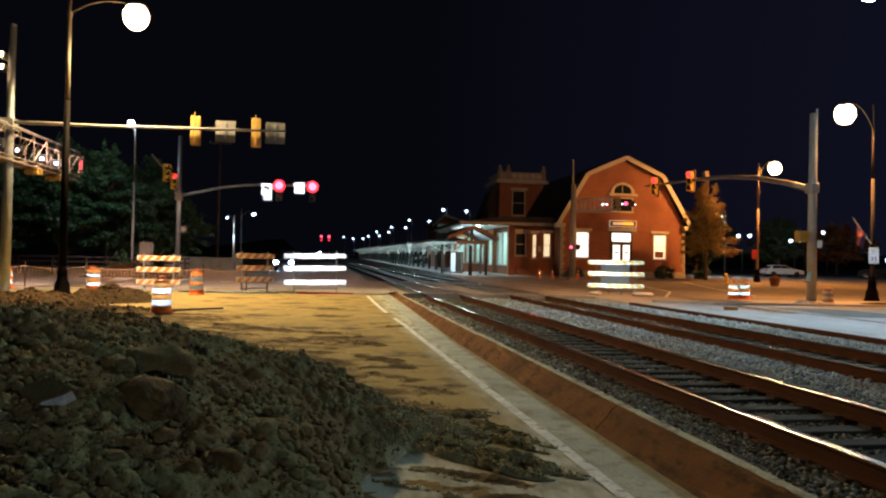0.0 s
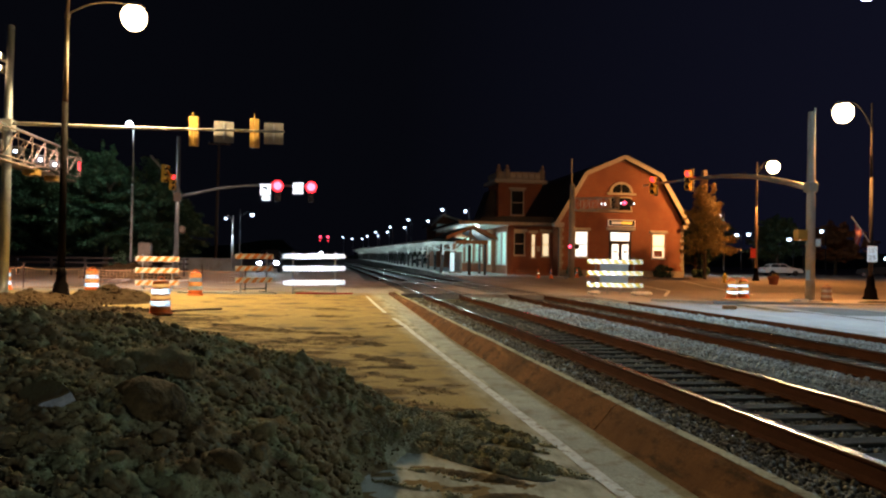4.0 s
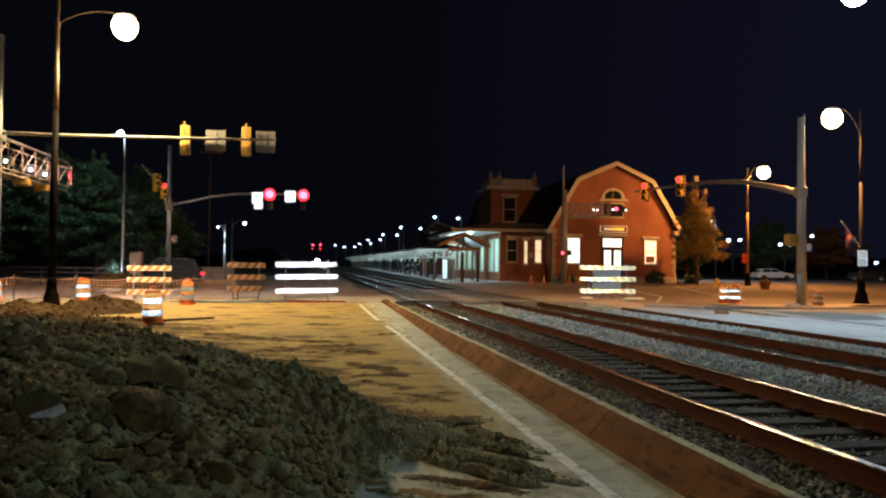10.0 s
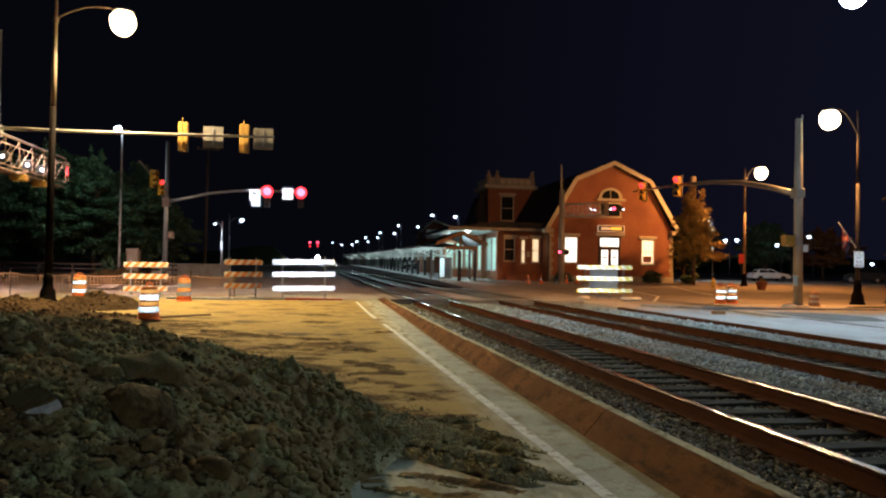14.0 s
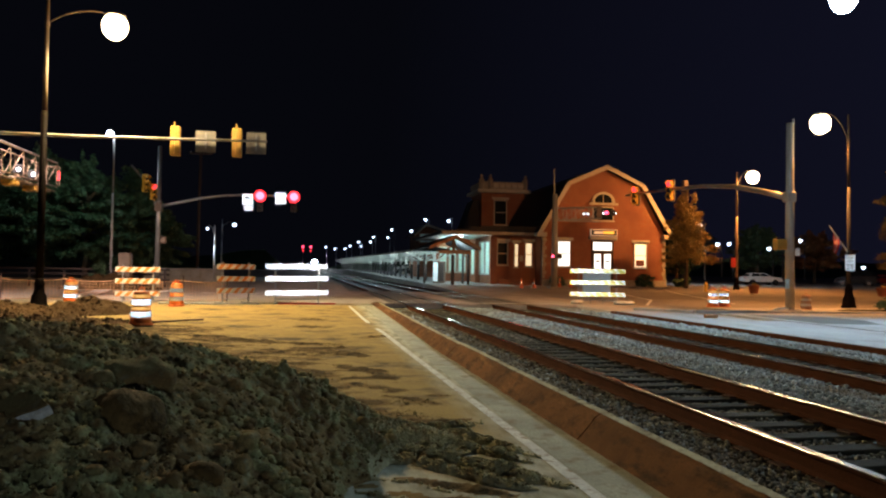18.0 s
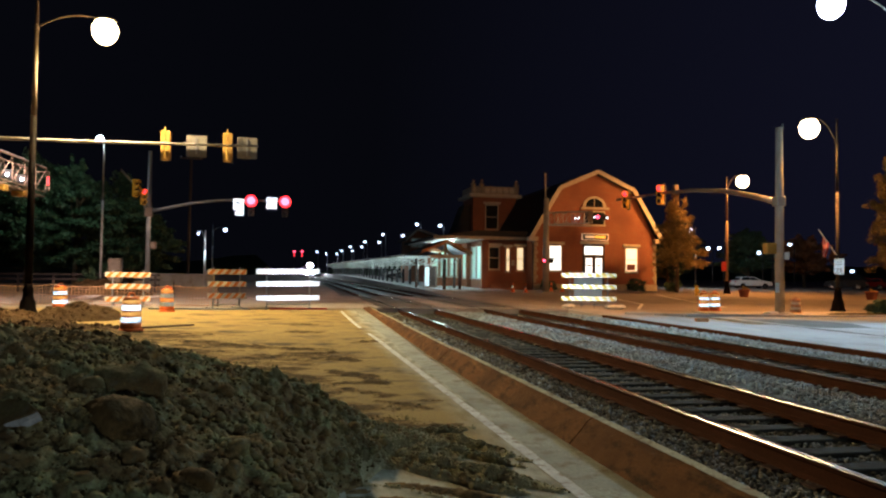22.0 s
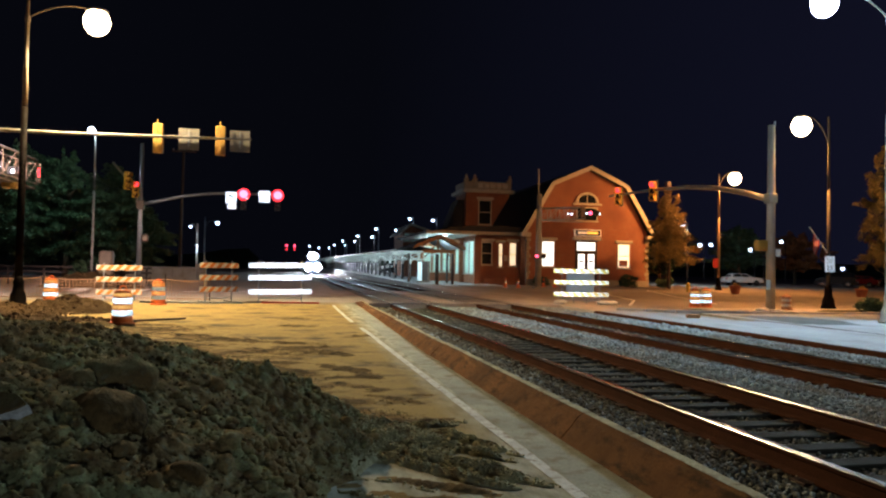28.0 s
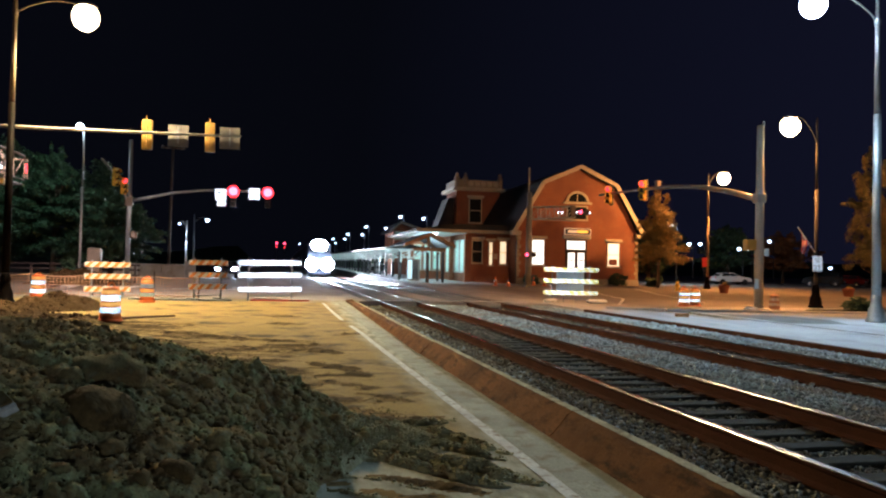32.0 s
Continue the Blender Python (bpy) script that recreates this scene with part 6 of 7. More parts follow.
tree(43.3, 46.0, 11.6, 2.75, 1.8, "tall street tree with yellowing leaves", "olive", 8, 34000, 0.075, taper=0.4)
tree(33.5, 62.0, 5.5, 1.8, 1.2, "small dark tree behind the station corner", "foliage", 12, 2500, 0.24)
for k, (x, y, h, s) in enumerate(((-25.5, 58, 9.0, 5.0), (-20.2, 60, 10.0, 5.2), (-16.6, 59, 9.6, 4.6), (-13.4, 63, 7.2, 4.0), (-30.5, 62, 10.5, 5.4), (-23, 68, 12, 5.5), (-16.5, 72, 10.5, 5.0), (-35, 56, 10, 5.4))):
    tree(x, y, h, s, 1.4, "broad leafy tree behind the cross street", "foliage", 30 + k, 26000, 0.15, 0.26, taper=0.15)
for k, (x, y, h, s) in enumerate(((62, 92, 8.5, 5), (74, 96, 8, 5), (90, 90, 9, 6), (55, 100, 9, 5), (83, 78, 7, 3.5), (70, 72, 7.5, 3.6))):
    tree(x, y, h, s, 2.0, "dark tree beside the distant car park", "lit_russet" if k in (1, 4, 5) else "foliage", 60 + k, 9000, 0.24, 0.25)


def shrub(x, y, r, h, label, material, seed, leaf=0.11, count=1400):
    s = thing("shrub", label, "shrub", pose(x, y, gz(y)), "shrubs")
    part("stems", Tube([(0, 0, -0.05), (0.05, 0.02, h * 0.6)], [0.05, 0.02], 6), "bark", s)
    leaves(s, "leaves", (0, 0, h * 0.5), (r, r, h * 0.52), count, leaf, material, seed, 0.3)


shrub(29.0, 59.1, 0.9, 1.0, "clipped dark shrub at the station wall", "foliage", 70)
shrub(32.3, 58.6, 0.8, 0.9, "clipped dark shrub at the station corner", "foliage", 71)
shrub(20.8, 58.9, 0.8, 0.9, "dark shrub under the station window", "foliage", 72)
shrub(23.45, 25.75, 0.62, 0.62, "low dark shrub on the street corner", "foliage", 73, 0.055, 4200)


def verge():
    """Bed of dark grass on the street corner, under the shrub."""
    bm = bmesh.new()
    n = 40
    rim = []
    for k in range(n):
        a = 2 * math.pi * k / n
        r = 1 + 0.10 * noise.noise(Vector((3 * math.cos(a), 3 * math.sin(a), 5)))
        rim.append((24.0 + 3.1 * r * math.cos(a), 25.65 + 0.78 * r * math.sin(a)))
    lo, hi = [bm.verts.new((x, y, 0.19)) for x, y in rim], [bm.verts.new((24.0 + (x - 24.0) * 0.96, 25.65 + (y - 25.65) * 0.92, 0.235)) for x, y in rim]
    bm.faces.new(hi)
    for k in range(n):
        bm.faces.new((lo[k], lo[(k + 1) % n], hi[(k + 1) % n], hi[k]))
    v = thing("grass_verge", "small bed of dark grass on the street corner", "grass", kind="stuff")
    part("bed", bm, "verge", v)
    leaves(v, "tufts", (24.0, 25.65, 0.24), (2.9, 0.7, 0.07), 1500, 0.05, "verge", 81, 0.0)


verge()
shrub(-12.6, 47.5, 0.5, 1.6, "thin bush beside the lamp post", "foliage", 74)


def cabinet():
    c = thing("signal_cabinet", "pale metal signal cabinet on the earth bank", "cabinet", pose(-10.6, 45.6, 0.75))
    part("body", Box(-0.36, 0.36, -0.3, 0.3, 0, 1.6, bevel=0.06), "tanpaint", c)
    part("door", Box(-0.30, 0.30, -0.325, -0.3, 0.1, 1.45, bevel=0.01), "tanpaint", c)
    part("handle", Box(0.25, 0.29, -0.35, -0.325, 0.7, 0.9), "blackpaint", c)


cabinet()


def guard_rail():
    g = thing("guard_rail", "dark rail fence along the cross street", "fence")
    for k in range(13):
        x = -33 + k * 2.0
        part("post", Box(x - 0.06, x + 0.06, 49.0, 49.12, gz(49) - 0.02, gz(49) + 1.15), "darkwood", g)
    for z in (0.45, 0.8, 1.1):
        part("rail", Box(-33.2, -8.7, 48.94, 49.0, gz(49) + z - 0.06, gz(49) + z + 0.06), "darkwood", g)
    w = thing("parapet_wall", "pale concrete parapet along the far street", "wall", kind="structure")
    for k in range(3):
        part("wall_panel", Box(-13.0 + k * 1.8, -11.22 + k * 1.8, 62.0, 62.3, 0.38, 1.36, bevel=0.02), "concrete", w)
    part("end_pier", Box(-7.6, -6.9, 61.9, 62.4, 0.38, 1.75, bevel=0.02), "slab", w)
    for k in range(4):
        part("cap_stone", Box(-13.05 + k * 1.36, -11.71 + k * 1.36, 61.95, 62.35, 1.362, 1.46), "slab", w)


guard_rail()


def utility_pole():
    u = thing("utility_pole", "dark wooden utility pole with a crossarm", "utility pole", pose(-10.05, 70, 0.4))
    part("pole", Tube([(0, 0, 0), (0.1, 0, 12.5)], [0.15, 0.10], 12), "darkwood", u, smooth=True)
    part("crossarm", Box(-0.9, 1.1, -0.06, 0.06, 11.6, 11.75), "darkwood", u)
    for x in (-0.8, 0.9):
        part("insulator", Lathe([(0.05, 11.75), (0.06, 11.83), (0.03, 11.9)], 8, (x, 0, 0)), "galv", u)


utility_pole()


def plank(x, y, L, rz, label, material="wood"):
    o = finish("plank", Box(-L / 2, L / 2, -0.06, 0.06, 0, 0.05, bevel=0.006), material)
    o.matrix_basis = pose(x, y, gz(y) + 0.005, 0, 0, rz)
    tagged(o, label, "plank", "loose planks")


plank(-2.9, 28.6, 2.2, 4, "loose metal rail lying before the barricades", "galv")
plank(-4.6, 28.8, 1.8, -3, "loose metal rail lying before the barricades", "galv")
plank(0.0, 28.9, 2.2, 3, "reddish plank lying under the barricade", "red")
plank(-3.5, 20.9, 1.6, 40, "weathered plank lying in the dirt beside the drum")
block = finish("timber_block", Box(-0.21, 0.21, -0.08, 0.08, 0, 0.12, bevel=0.012), "rakewood")
block.matrix_basis = pose(13.0, 21.8, 0.168, 0, 0, -8)
tagged(block, "short reddish block of timber on the concrete pavement", "timber block")

# ---- station ----
FRONT = 60.0
FLOOR = 0.4


def window(parent, x, z0, z1, w, y, pane="glow_window", sashes=2, hood=True, wall_face=0.0):
    """A sash window in a wall that looks along -y; its frame stands proud."""
    win = part("window", Box(x - w / 2 - 0.1, x + w / 2 + 0.1, y - 0.10, y + 0.02, z0 - 0.14, z0 - 0.02), "trim", parent, "window with a pale sill")
    for sx in (-1, 1):
        part("window_frame", Box(x + sx * w / 2 - 0.05, x + sx * w / 2 + 0.05, y - 0.06, y + 0.05, z0, z1), "trim", win)
    part("window_frame", Box(x - w / 2 + 0.05, x + w / 2 - 0.05, y - 0.06, y + 0.05, z1 - 0.08, z1), "trim", win)
    h = (z1 - 0.08 - z0) / sashes
    for k in range(sashes):
        part("pane", Box(x - w / 2 + 0.05, x + w / 2 - 0.05, y - 0.02, y + 0.01, z0 + k * h + 0.03, z0 + (k + 1) * h - 0.03), pane, win, "lit pane" if pane.startswith("glow") else "")
        part("sash_rail", Box(x - w / 2 + 0.05, x + w / 2 - 0.05, y - 0.045, y - 0.02, z0 + (k + 1) * h - 0.04, z0 + (k + 1) * h + 0.03), "trim", win)
    if hood:
        part("hood", Box(x - w / 2 - 0.25, x + w / 2 + 0.25, y - 0.16, y + 0.02, z1 + 0.02, z1 + 0.26, bevel=0.03), "trim", win, "pale stone hood")
    return win


def station():
    s = thing("station_building", "red brick station with a gambrel gable and lit windows", "building", pose(0, 0, 0))
    L, R, EZ = 19.9, 31.3, 4.95
    kl, kr, kz, pk, pz = 22.15, 28.95, 9.2, 25.6, 10.75
    wall = [(L, FLOOR - 0.1), (R, FLOOR - 0.1), (R, EZ), (kr, kz - 0.1), (pk, pz - 0.12), (kl, kz - 0.1), (L, EZ)]
    # front wall pieces round the openings, closed behind
    part("gable_wall", Prism(wall, FRONT, FRONT + 0.4), "brick", s, "brick gable wall")
    part("side_wall", Box(R - 0.4, R, FRONT + 0.4, FRONT + 22, FLOOR - 0.1, EZ), "brick", s)
    part("side_wall", Box(L, L + 0.4, FRONT + 0.4, FRONT + 22, FLOOR - 0.1, EZ), "brick", s)
    part("back_wall", Prism(wall, FRONT + 22, FRONT + 22.4), "brick", s)
    ov = 0.45
    slopes = (((L - ov, EZ - 0.1), (kl - 0.05, kz + 0.12)), ((kl - 0.05, kz + 0.12), (pk, pz + 0.1)), ((pk, pz + 0.1), (kr + 0.05, kz + 0.12)), ((kr + 0.05, kz + 0.12), (R + ov, EZ - 0.1)))
    for (xa, za), (xb, zb) in slopes:
        d = Vector((xb - xa, zb - za)).normalized()
        n = Vector((-d.y, d.x)) * 0.14
        part("roof_slope", Prism([(xa, za), (xb, zb), (xb + n.x, zb + n.y), (xa + n.x, za + n.y)], FRONT - 0.35, FRONT + 22.8), "roof", s, "dark slate roof slope")
        n2 = Vector((-d.y, d.x)) * -0.20
        n3 = Vector((-d.y, d.x)) * 0.16
        part("rake_board", Prism([(xa + n2.x, za + n2.y), (xb + n2.x, zb + n2.y), (xb + n3.x, zb + n3.y), (xa + n3.x, za + n3.y)], FRONT - 0.46, FRONT - 0.355), "trim", s, "pale rake board")
    for x in (L - 0.3, R + 0.05):
        part("eave_return", Box(x - 0.35, x + 0.55, FRONT - 0.45, FRONT + 0.1, EZ - 0.32, EZ + 0.05, bevel=0.04), "trim", s, "pale eave return")
    part("plinth", Box(L - 0.06, R + 0.06, FRONT - 0.07, FRONT - 0.004, FLOOR - 0.1, FLOOR + 0.55), "quoin", s, "stone plinth")
    for x, w in ((R, 0.34), (L, 0.34)):
        for k in range(11):
            ww = w if k % 2 else w * 0.62
            x0, x1 = (x - ww, x + 0.03) if x == R else (x - 0.03, x + ww)
            part("quoin", Box(x0, x1, FRONT - 0.05, FRONT + 0.3, FLOOR + 0.62 + k * 0.355, FLOOR + 0.62 + k * 0.355 + 0.32, bevel=0.015), "quoin", s)
    window(s, 21.82, 2.1, 4.35, 1.15, FRONT, "glow_window")
    window(s, 28.92, 2.1, 4.25, 1.15, FRONT, "glow_shop")
    # things showing behind the lower panes of one window
    part("counter_shape", Box(28.5, 29.3, FRONT - 0.028, FRONT - 0.022, 2.2, 2.75), "terracotta", s, "reddish counter behind the window")
    # double doors with transom
    d = part("entrance", Box(24.35, 24.45, FRONT - 0.1, FRONT + 0.05, FLOOR, 4.35), "darkwood", s, "double door with a lit transom")
    part("door_jamb", Box(26.25, 26.35, FRONT - 0.1, FRONT + 0.05, FLOOR, 4.35), "darkwood", d)
    part("door_head", Box(24.45, 26.25, FRONT - 0.1, FRONT + 0.05, 4.28, 4.38), "darkwood", d)
    part("transom_bar", Box(24.45, 26.25, FRONT - 0.1, FRONT + 0.05, 3.32, 3.52), "darkwood", d)
    part("transom_pane", Box(24.5, 25.33, FRONT - 0.05, FRONT - 0.02, 3.54, 4.26), "glow_window", d)
    part("transom_pane", Box(25.37, 26.2, FRONT - 0.05, FRONT - 0.02, 3.54, 4.26), "glow_window", d)
    for x0 in (24.47, 25.38):
        leaf = part("door_leaf", Box(x0, x0 + 0.85, FRONT - 0.08, FRONT - 0.03, FLOOR + 0.02, 3.30), "darkwood", d)
        part("door_pane", Box(x0 + 0.13, x0 + 0.72, FRONT - 0.10, FRONT - 0.082, 1.75, 3.22), "glow_window", leaf)
        part("notice", Box(x0 + 0.25, x0 + 0.6, FRONT - 0.106, FRONT - 0.102, 2.5, 2.66), "signblack", leaf, "dark bar on the glass")
        part("kick_plate", Box(x0 + 0.06, x0 + 0.79, FRONT - 0.09, FRONT - 0.082, 0.5, 1.6), "wood", leaf)
    part("door_hood", Box(24.05, 26.65, FRONT - 0.35, FRONT, 4.44, 4.72, bevel=0.05), "trim", s, "pale hood over the doors")
    part("step", Box(24.1, 26.6, FRONT - 0.9, FRONT - 0.1, FLOOR - 0.12, FLOOR + 0.1, bevel=0.02), "concrete", s)
    # sign board, drawn as plain shapes
    sg = part("shop_sign", Box(24.2, 26.7, FRONT - 0.16, FRONT - 0.05, 4.80, 5.38, bevel=0.02), "glow_signw", s, "pale framed shop sign")
    part("sign_field", Box(24.28, 26.62, FRONT - 0.170, FRONT - 0.162, 4.86, 5.32), "signblack", sg)
    part("sign_shape", Box(24.5, 25.35, FRONT - 0.18, FRONT - 0.172, 4.98, 5.2), "glow_signw", sg)
    part("sign_shape", Box(25.38, 26.4, FRONT - 0.18, FRONT - 0.172, 4.98, 5.22), "glow_sign", sg)
    # arched attic window
    n = 14
    c, r = (25.4, 7.75), 1.08
    arc = [(c[0] + r * math.cos(math.pi * k / n), c[1] + 0.86 * r * math.sin(math.pi * k / n)) for k in range(n + 1)]
    inner = [(c[0] + 0.80 * r * math.cos(math.pi * k / n), c[1] + 0.68 * r * math.sin(math.pi * k / n)) for k in range(n + 1)]
    part("attic_pane", Prism([(x, z) for x, z in inner], FRONT - 0.03, FRONT - 0.004), "darkglass", s, "dark arched attic window")
    for k in range(n):
        part("arch_stone", Prism([arc[k], arc[k + 1], inner[k + 1], inner[k]], FRONT - 0.12, FRONT - 0.004), "trim", s)
    part("attic_sill", Box(24.1, 26.75, FRONT - 0.2, FRONT - 0.004, 7.52, 7.72, bevel=0.02), "trim", s)
    for x in (24.6, 25.4, 26.2):
        part("attic_frame", Box(x - 0.03, x + 0.03, FRONT - 0.05, FRONT - 0.032, 7.75, 8.3 if x != 25.4 else 8.45), "trim", s)
    window(s, 25.4, 6.2, 7.4, 1.9, FRONT, "darkglass", 1, False)
    # downpipe at the corner and wall lamp
    part("downpipe", Tube([(R + 0.5, FRONT + 2.0, 4.6), (R + 0.5, FRONT + 2.0, 1.5)], 0.06, 8), "trim", s)
    part("downpipe", Tube([(L - 0.35, FRONT - 0.2, 4.7), (L - 0.15, FRONT - 0.15, 4.3), (L - 0.15, FRONT - 0.15, 0.5)], 0.05, 8), "darkwood", s)

    # low wing beside the gable
    WY = 62.0
    part("wing_wall", Box(16.1, 19.88, WY, WY + 0.4, FLOOR - 0.1, 4.75), "brick", s, "brick wall of the low wing")
    part("wing_side_wall", Box(15.7, 16.1, WY - 1.0, WY + 14, FLOOR - 0.1, 4.75), "brick", s)
    window(s, 16.85, 2.2, 4.2, 0.95, WY, "darkglass")
    window(s, 18.12, 2.0, 4.1, 0.34, WY, "glow_curtain")
    window(s, 19.25, 2.1, 4.2, 0.62, WY, "glow_curtain")
    part("notice_board", Box(18.45, 18.75, WY - 0.05, WY - 0.01, 2.5, 3.0), "trim", s)
    part("wing_roof", Box(11.15, 19.6, WY - 1.5, WY + 16, 4.80, 4.98), "roof", s, "flat dark roof over wing and porch")
    part("wing_fascia", Box(11.1, 19.6, WY - 1.62, WY - 1.505, 4.70, 4.97, bevel=0.02), "quoin", s, "pale fascia")
    part("hip_roof", Prism([(11.6, 4.985), (19.6, 4.985), (19.6, 5.5), (15.0, 5.5)], WY - 1.2, WY + 15), "roof", s)
    part("porch_ceiling", Box(11.25, 15.65, WY - 1.4, WY + 14, 4.70, 4.78), "whitepaint", s)
    for x, y in ((15.6, 60.7), (15.5, 66.0)):
        part("porch_pier", Box(x - 0.22, x + 0.22, y - 0.22, y + 0.22, FLOOR, 4.6), "brick", s)
    # glazed waiting room behind the porch
    part("porch_back_wall", Box(12.4, 15.68, 70.0, 70.3, FLOOR, 4.7), "brick", s)
    for k in range(3):
        window(s, 13.0 + 0.95 * k, 1.5, 3.9, 0.7, 69.95, "glow_porch", 2, False)
    for k in range(4):
        x0 = 15.68
        y0 = 61.8 + k * 1.9
        fr = part("glazing_frame", Box(x0 - 0.06, x0, y0, y0 + 1.6, 1.25, 1.35), "whitepaint", s)
        part("pane", Box(x0 - 0.03, x0 - 0.01, y0 + 0.06, y0 + 1.54, 1.36, 4.2), "glow_porch", fr)
        part("mullion", Box(x0 - 0.07, x0, y0 - 0.04, y0 + 0.05, 1.3, 4.3), "whitepaint", fr)
    for y in (61.5, 68.5):
        part("tube_light", Box(12.75, 13.1, y - 0.15, y + 0.15, 4.52, 4.66), "glow_tube", s, "fluorescent fitting").visible_shadow = False
    # stair and ramp block before the wing
    part("ramp_wall", Prism([(16.2, 0.3), (19.3, 0.3), (19.3, 0.55), (18.3, 0.95), (16.2, 0.95)], 60.5, 60.7), "brick", s, "low ramp wall")
    # tower
    TY = 72.0
    part("tower_wall", Box(17.3, 21.9, TY, TY + 4.5, 4.9, 9.6), "brick", s, "brick tower")
    part("tower_cornice", Box(16.8, 22.4, TY - 0.45, TY + 4.9, 9.6, 9.95, bevel=0.05), "trim", s, "pale tower cornice")
    part("tower_parapet", Box(17.2, 22.0, TY - 0.1, TY + 0.12, 9.95, 10.75), "quoin", s)
    part("tower_parapet", Box(17.2, 17.42, TY + 0.12, TY + 4.5, 9.95, 10.75), "quoin", s)
    for x in (17.3, 18.2, 21.9):
        part("finial", Lathe([(0.26, 9.95), (0.26, 10.9), (0.32, 10.92), (0.32, 11.0), (0.1, 11.05), (0.2, 11.25), (0.05, 11.5)], 12, (x, TY, 0)), "quoin", s)
    for k in range(5):
        part("parapet_panel", Box(18.55 + k * 0.65, 19.05 + k * 0.65, TY - 0.13, TY - 0.104, 10.1, 10.6), "trim", s)
    window(s, 19.3, 6.4, 8.9, 1.3, TY, "darkglass")
    part("tower_roof_side", Prism([(15.4, 5.4), (17.3, 5.4), (17.3, 8.9), (16.7, 8.9)], TY + 1, TY + 4), "roof", s)


station()


def far_depot():
    """Second house of the station, behind the canopy."""
    d = thing("platform_house", "small gabled house behind the platform canopy", "building")
    part("wall", Prism([(13.9, 0.4), (17.6, 0.4), (17.6, 6.2), (14.85, 7.2), (13.9, 6.3)], 92, 100), "brick", d)
    for a, b in (((13.3, 5.95), (14.85, 7.35)), ((14.85, 7.35), (17.9, 6.4))):
        part("roof_slope", Prism([a, b, (b[0], b[1] + 0.15), (a[0], a[1] + 0.15)], 91.6, 100.4), "roof", d)
        part("rake_board", Prism([(a[0], a[1] - 0.1), (b[0], b[1] - 0.1), (b[0], b[1] + 0.17), (a[0], a[1] + 0.17)], 91.45, 91.59), "trim", d)
    for x in (14.4, 15.2):
        window(d, x, 5.2, 6.3, 0.7, 92, "glow_porch", 2, False)


far_depot()


def platform():
    bm = bmesh.new()
    for y0, y1 in ((57.0, 75), (75.0, 100), (100.0, 140), (140, 200), (200, 300)):
        b0, b1 = bend(y0), bend(y1)
        vs = [bm.verts.new(p) for p in ((9.75 + b0, y0, 0.0), (17 + b0, y0, 0.0), (17 + b1, y1, 0.0), (9.75 + b1, y1, 0.0), (9.75 + b0, y0, 0.44 + climb(y0)), (17 + b0, y0, 0.44 + climb(y0)), (17 + b1, y1, 0.44 + climb(y1)), (9.75 + b1, y1, 0.44 + climb(y1)))]
        for q in ((4, 5, 6, 7), (0, 1, 5, 4), (3, 0, 4, 7), (1, 2, 6, 5)):
            bm.faces.new([vs[i] for i in q])
    tagged(finish("platform", bm, "slab"), "pale concrete platform along the canopy", "platform", kind="structure")


platform()


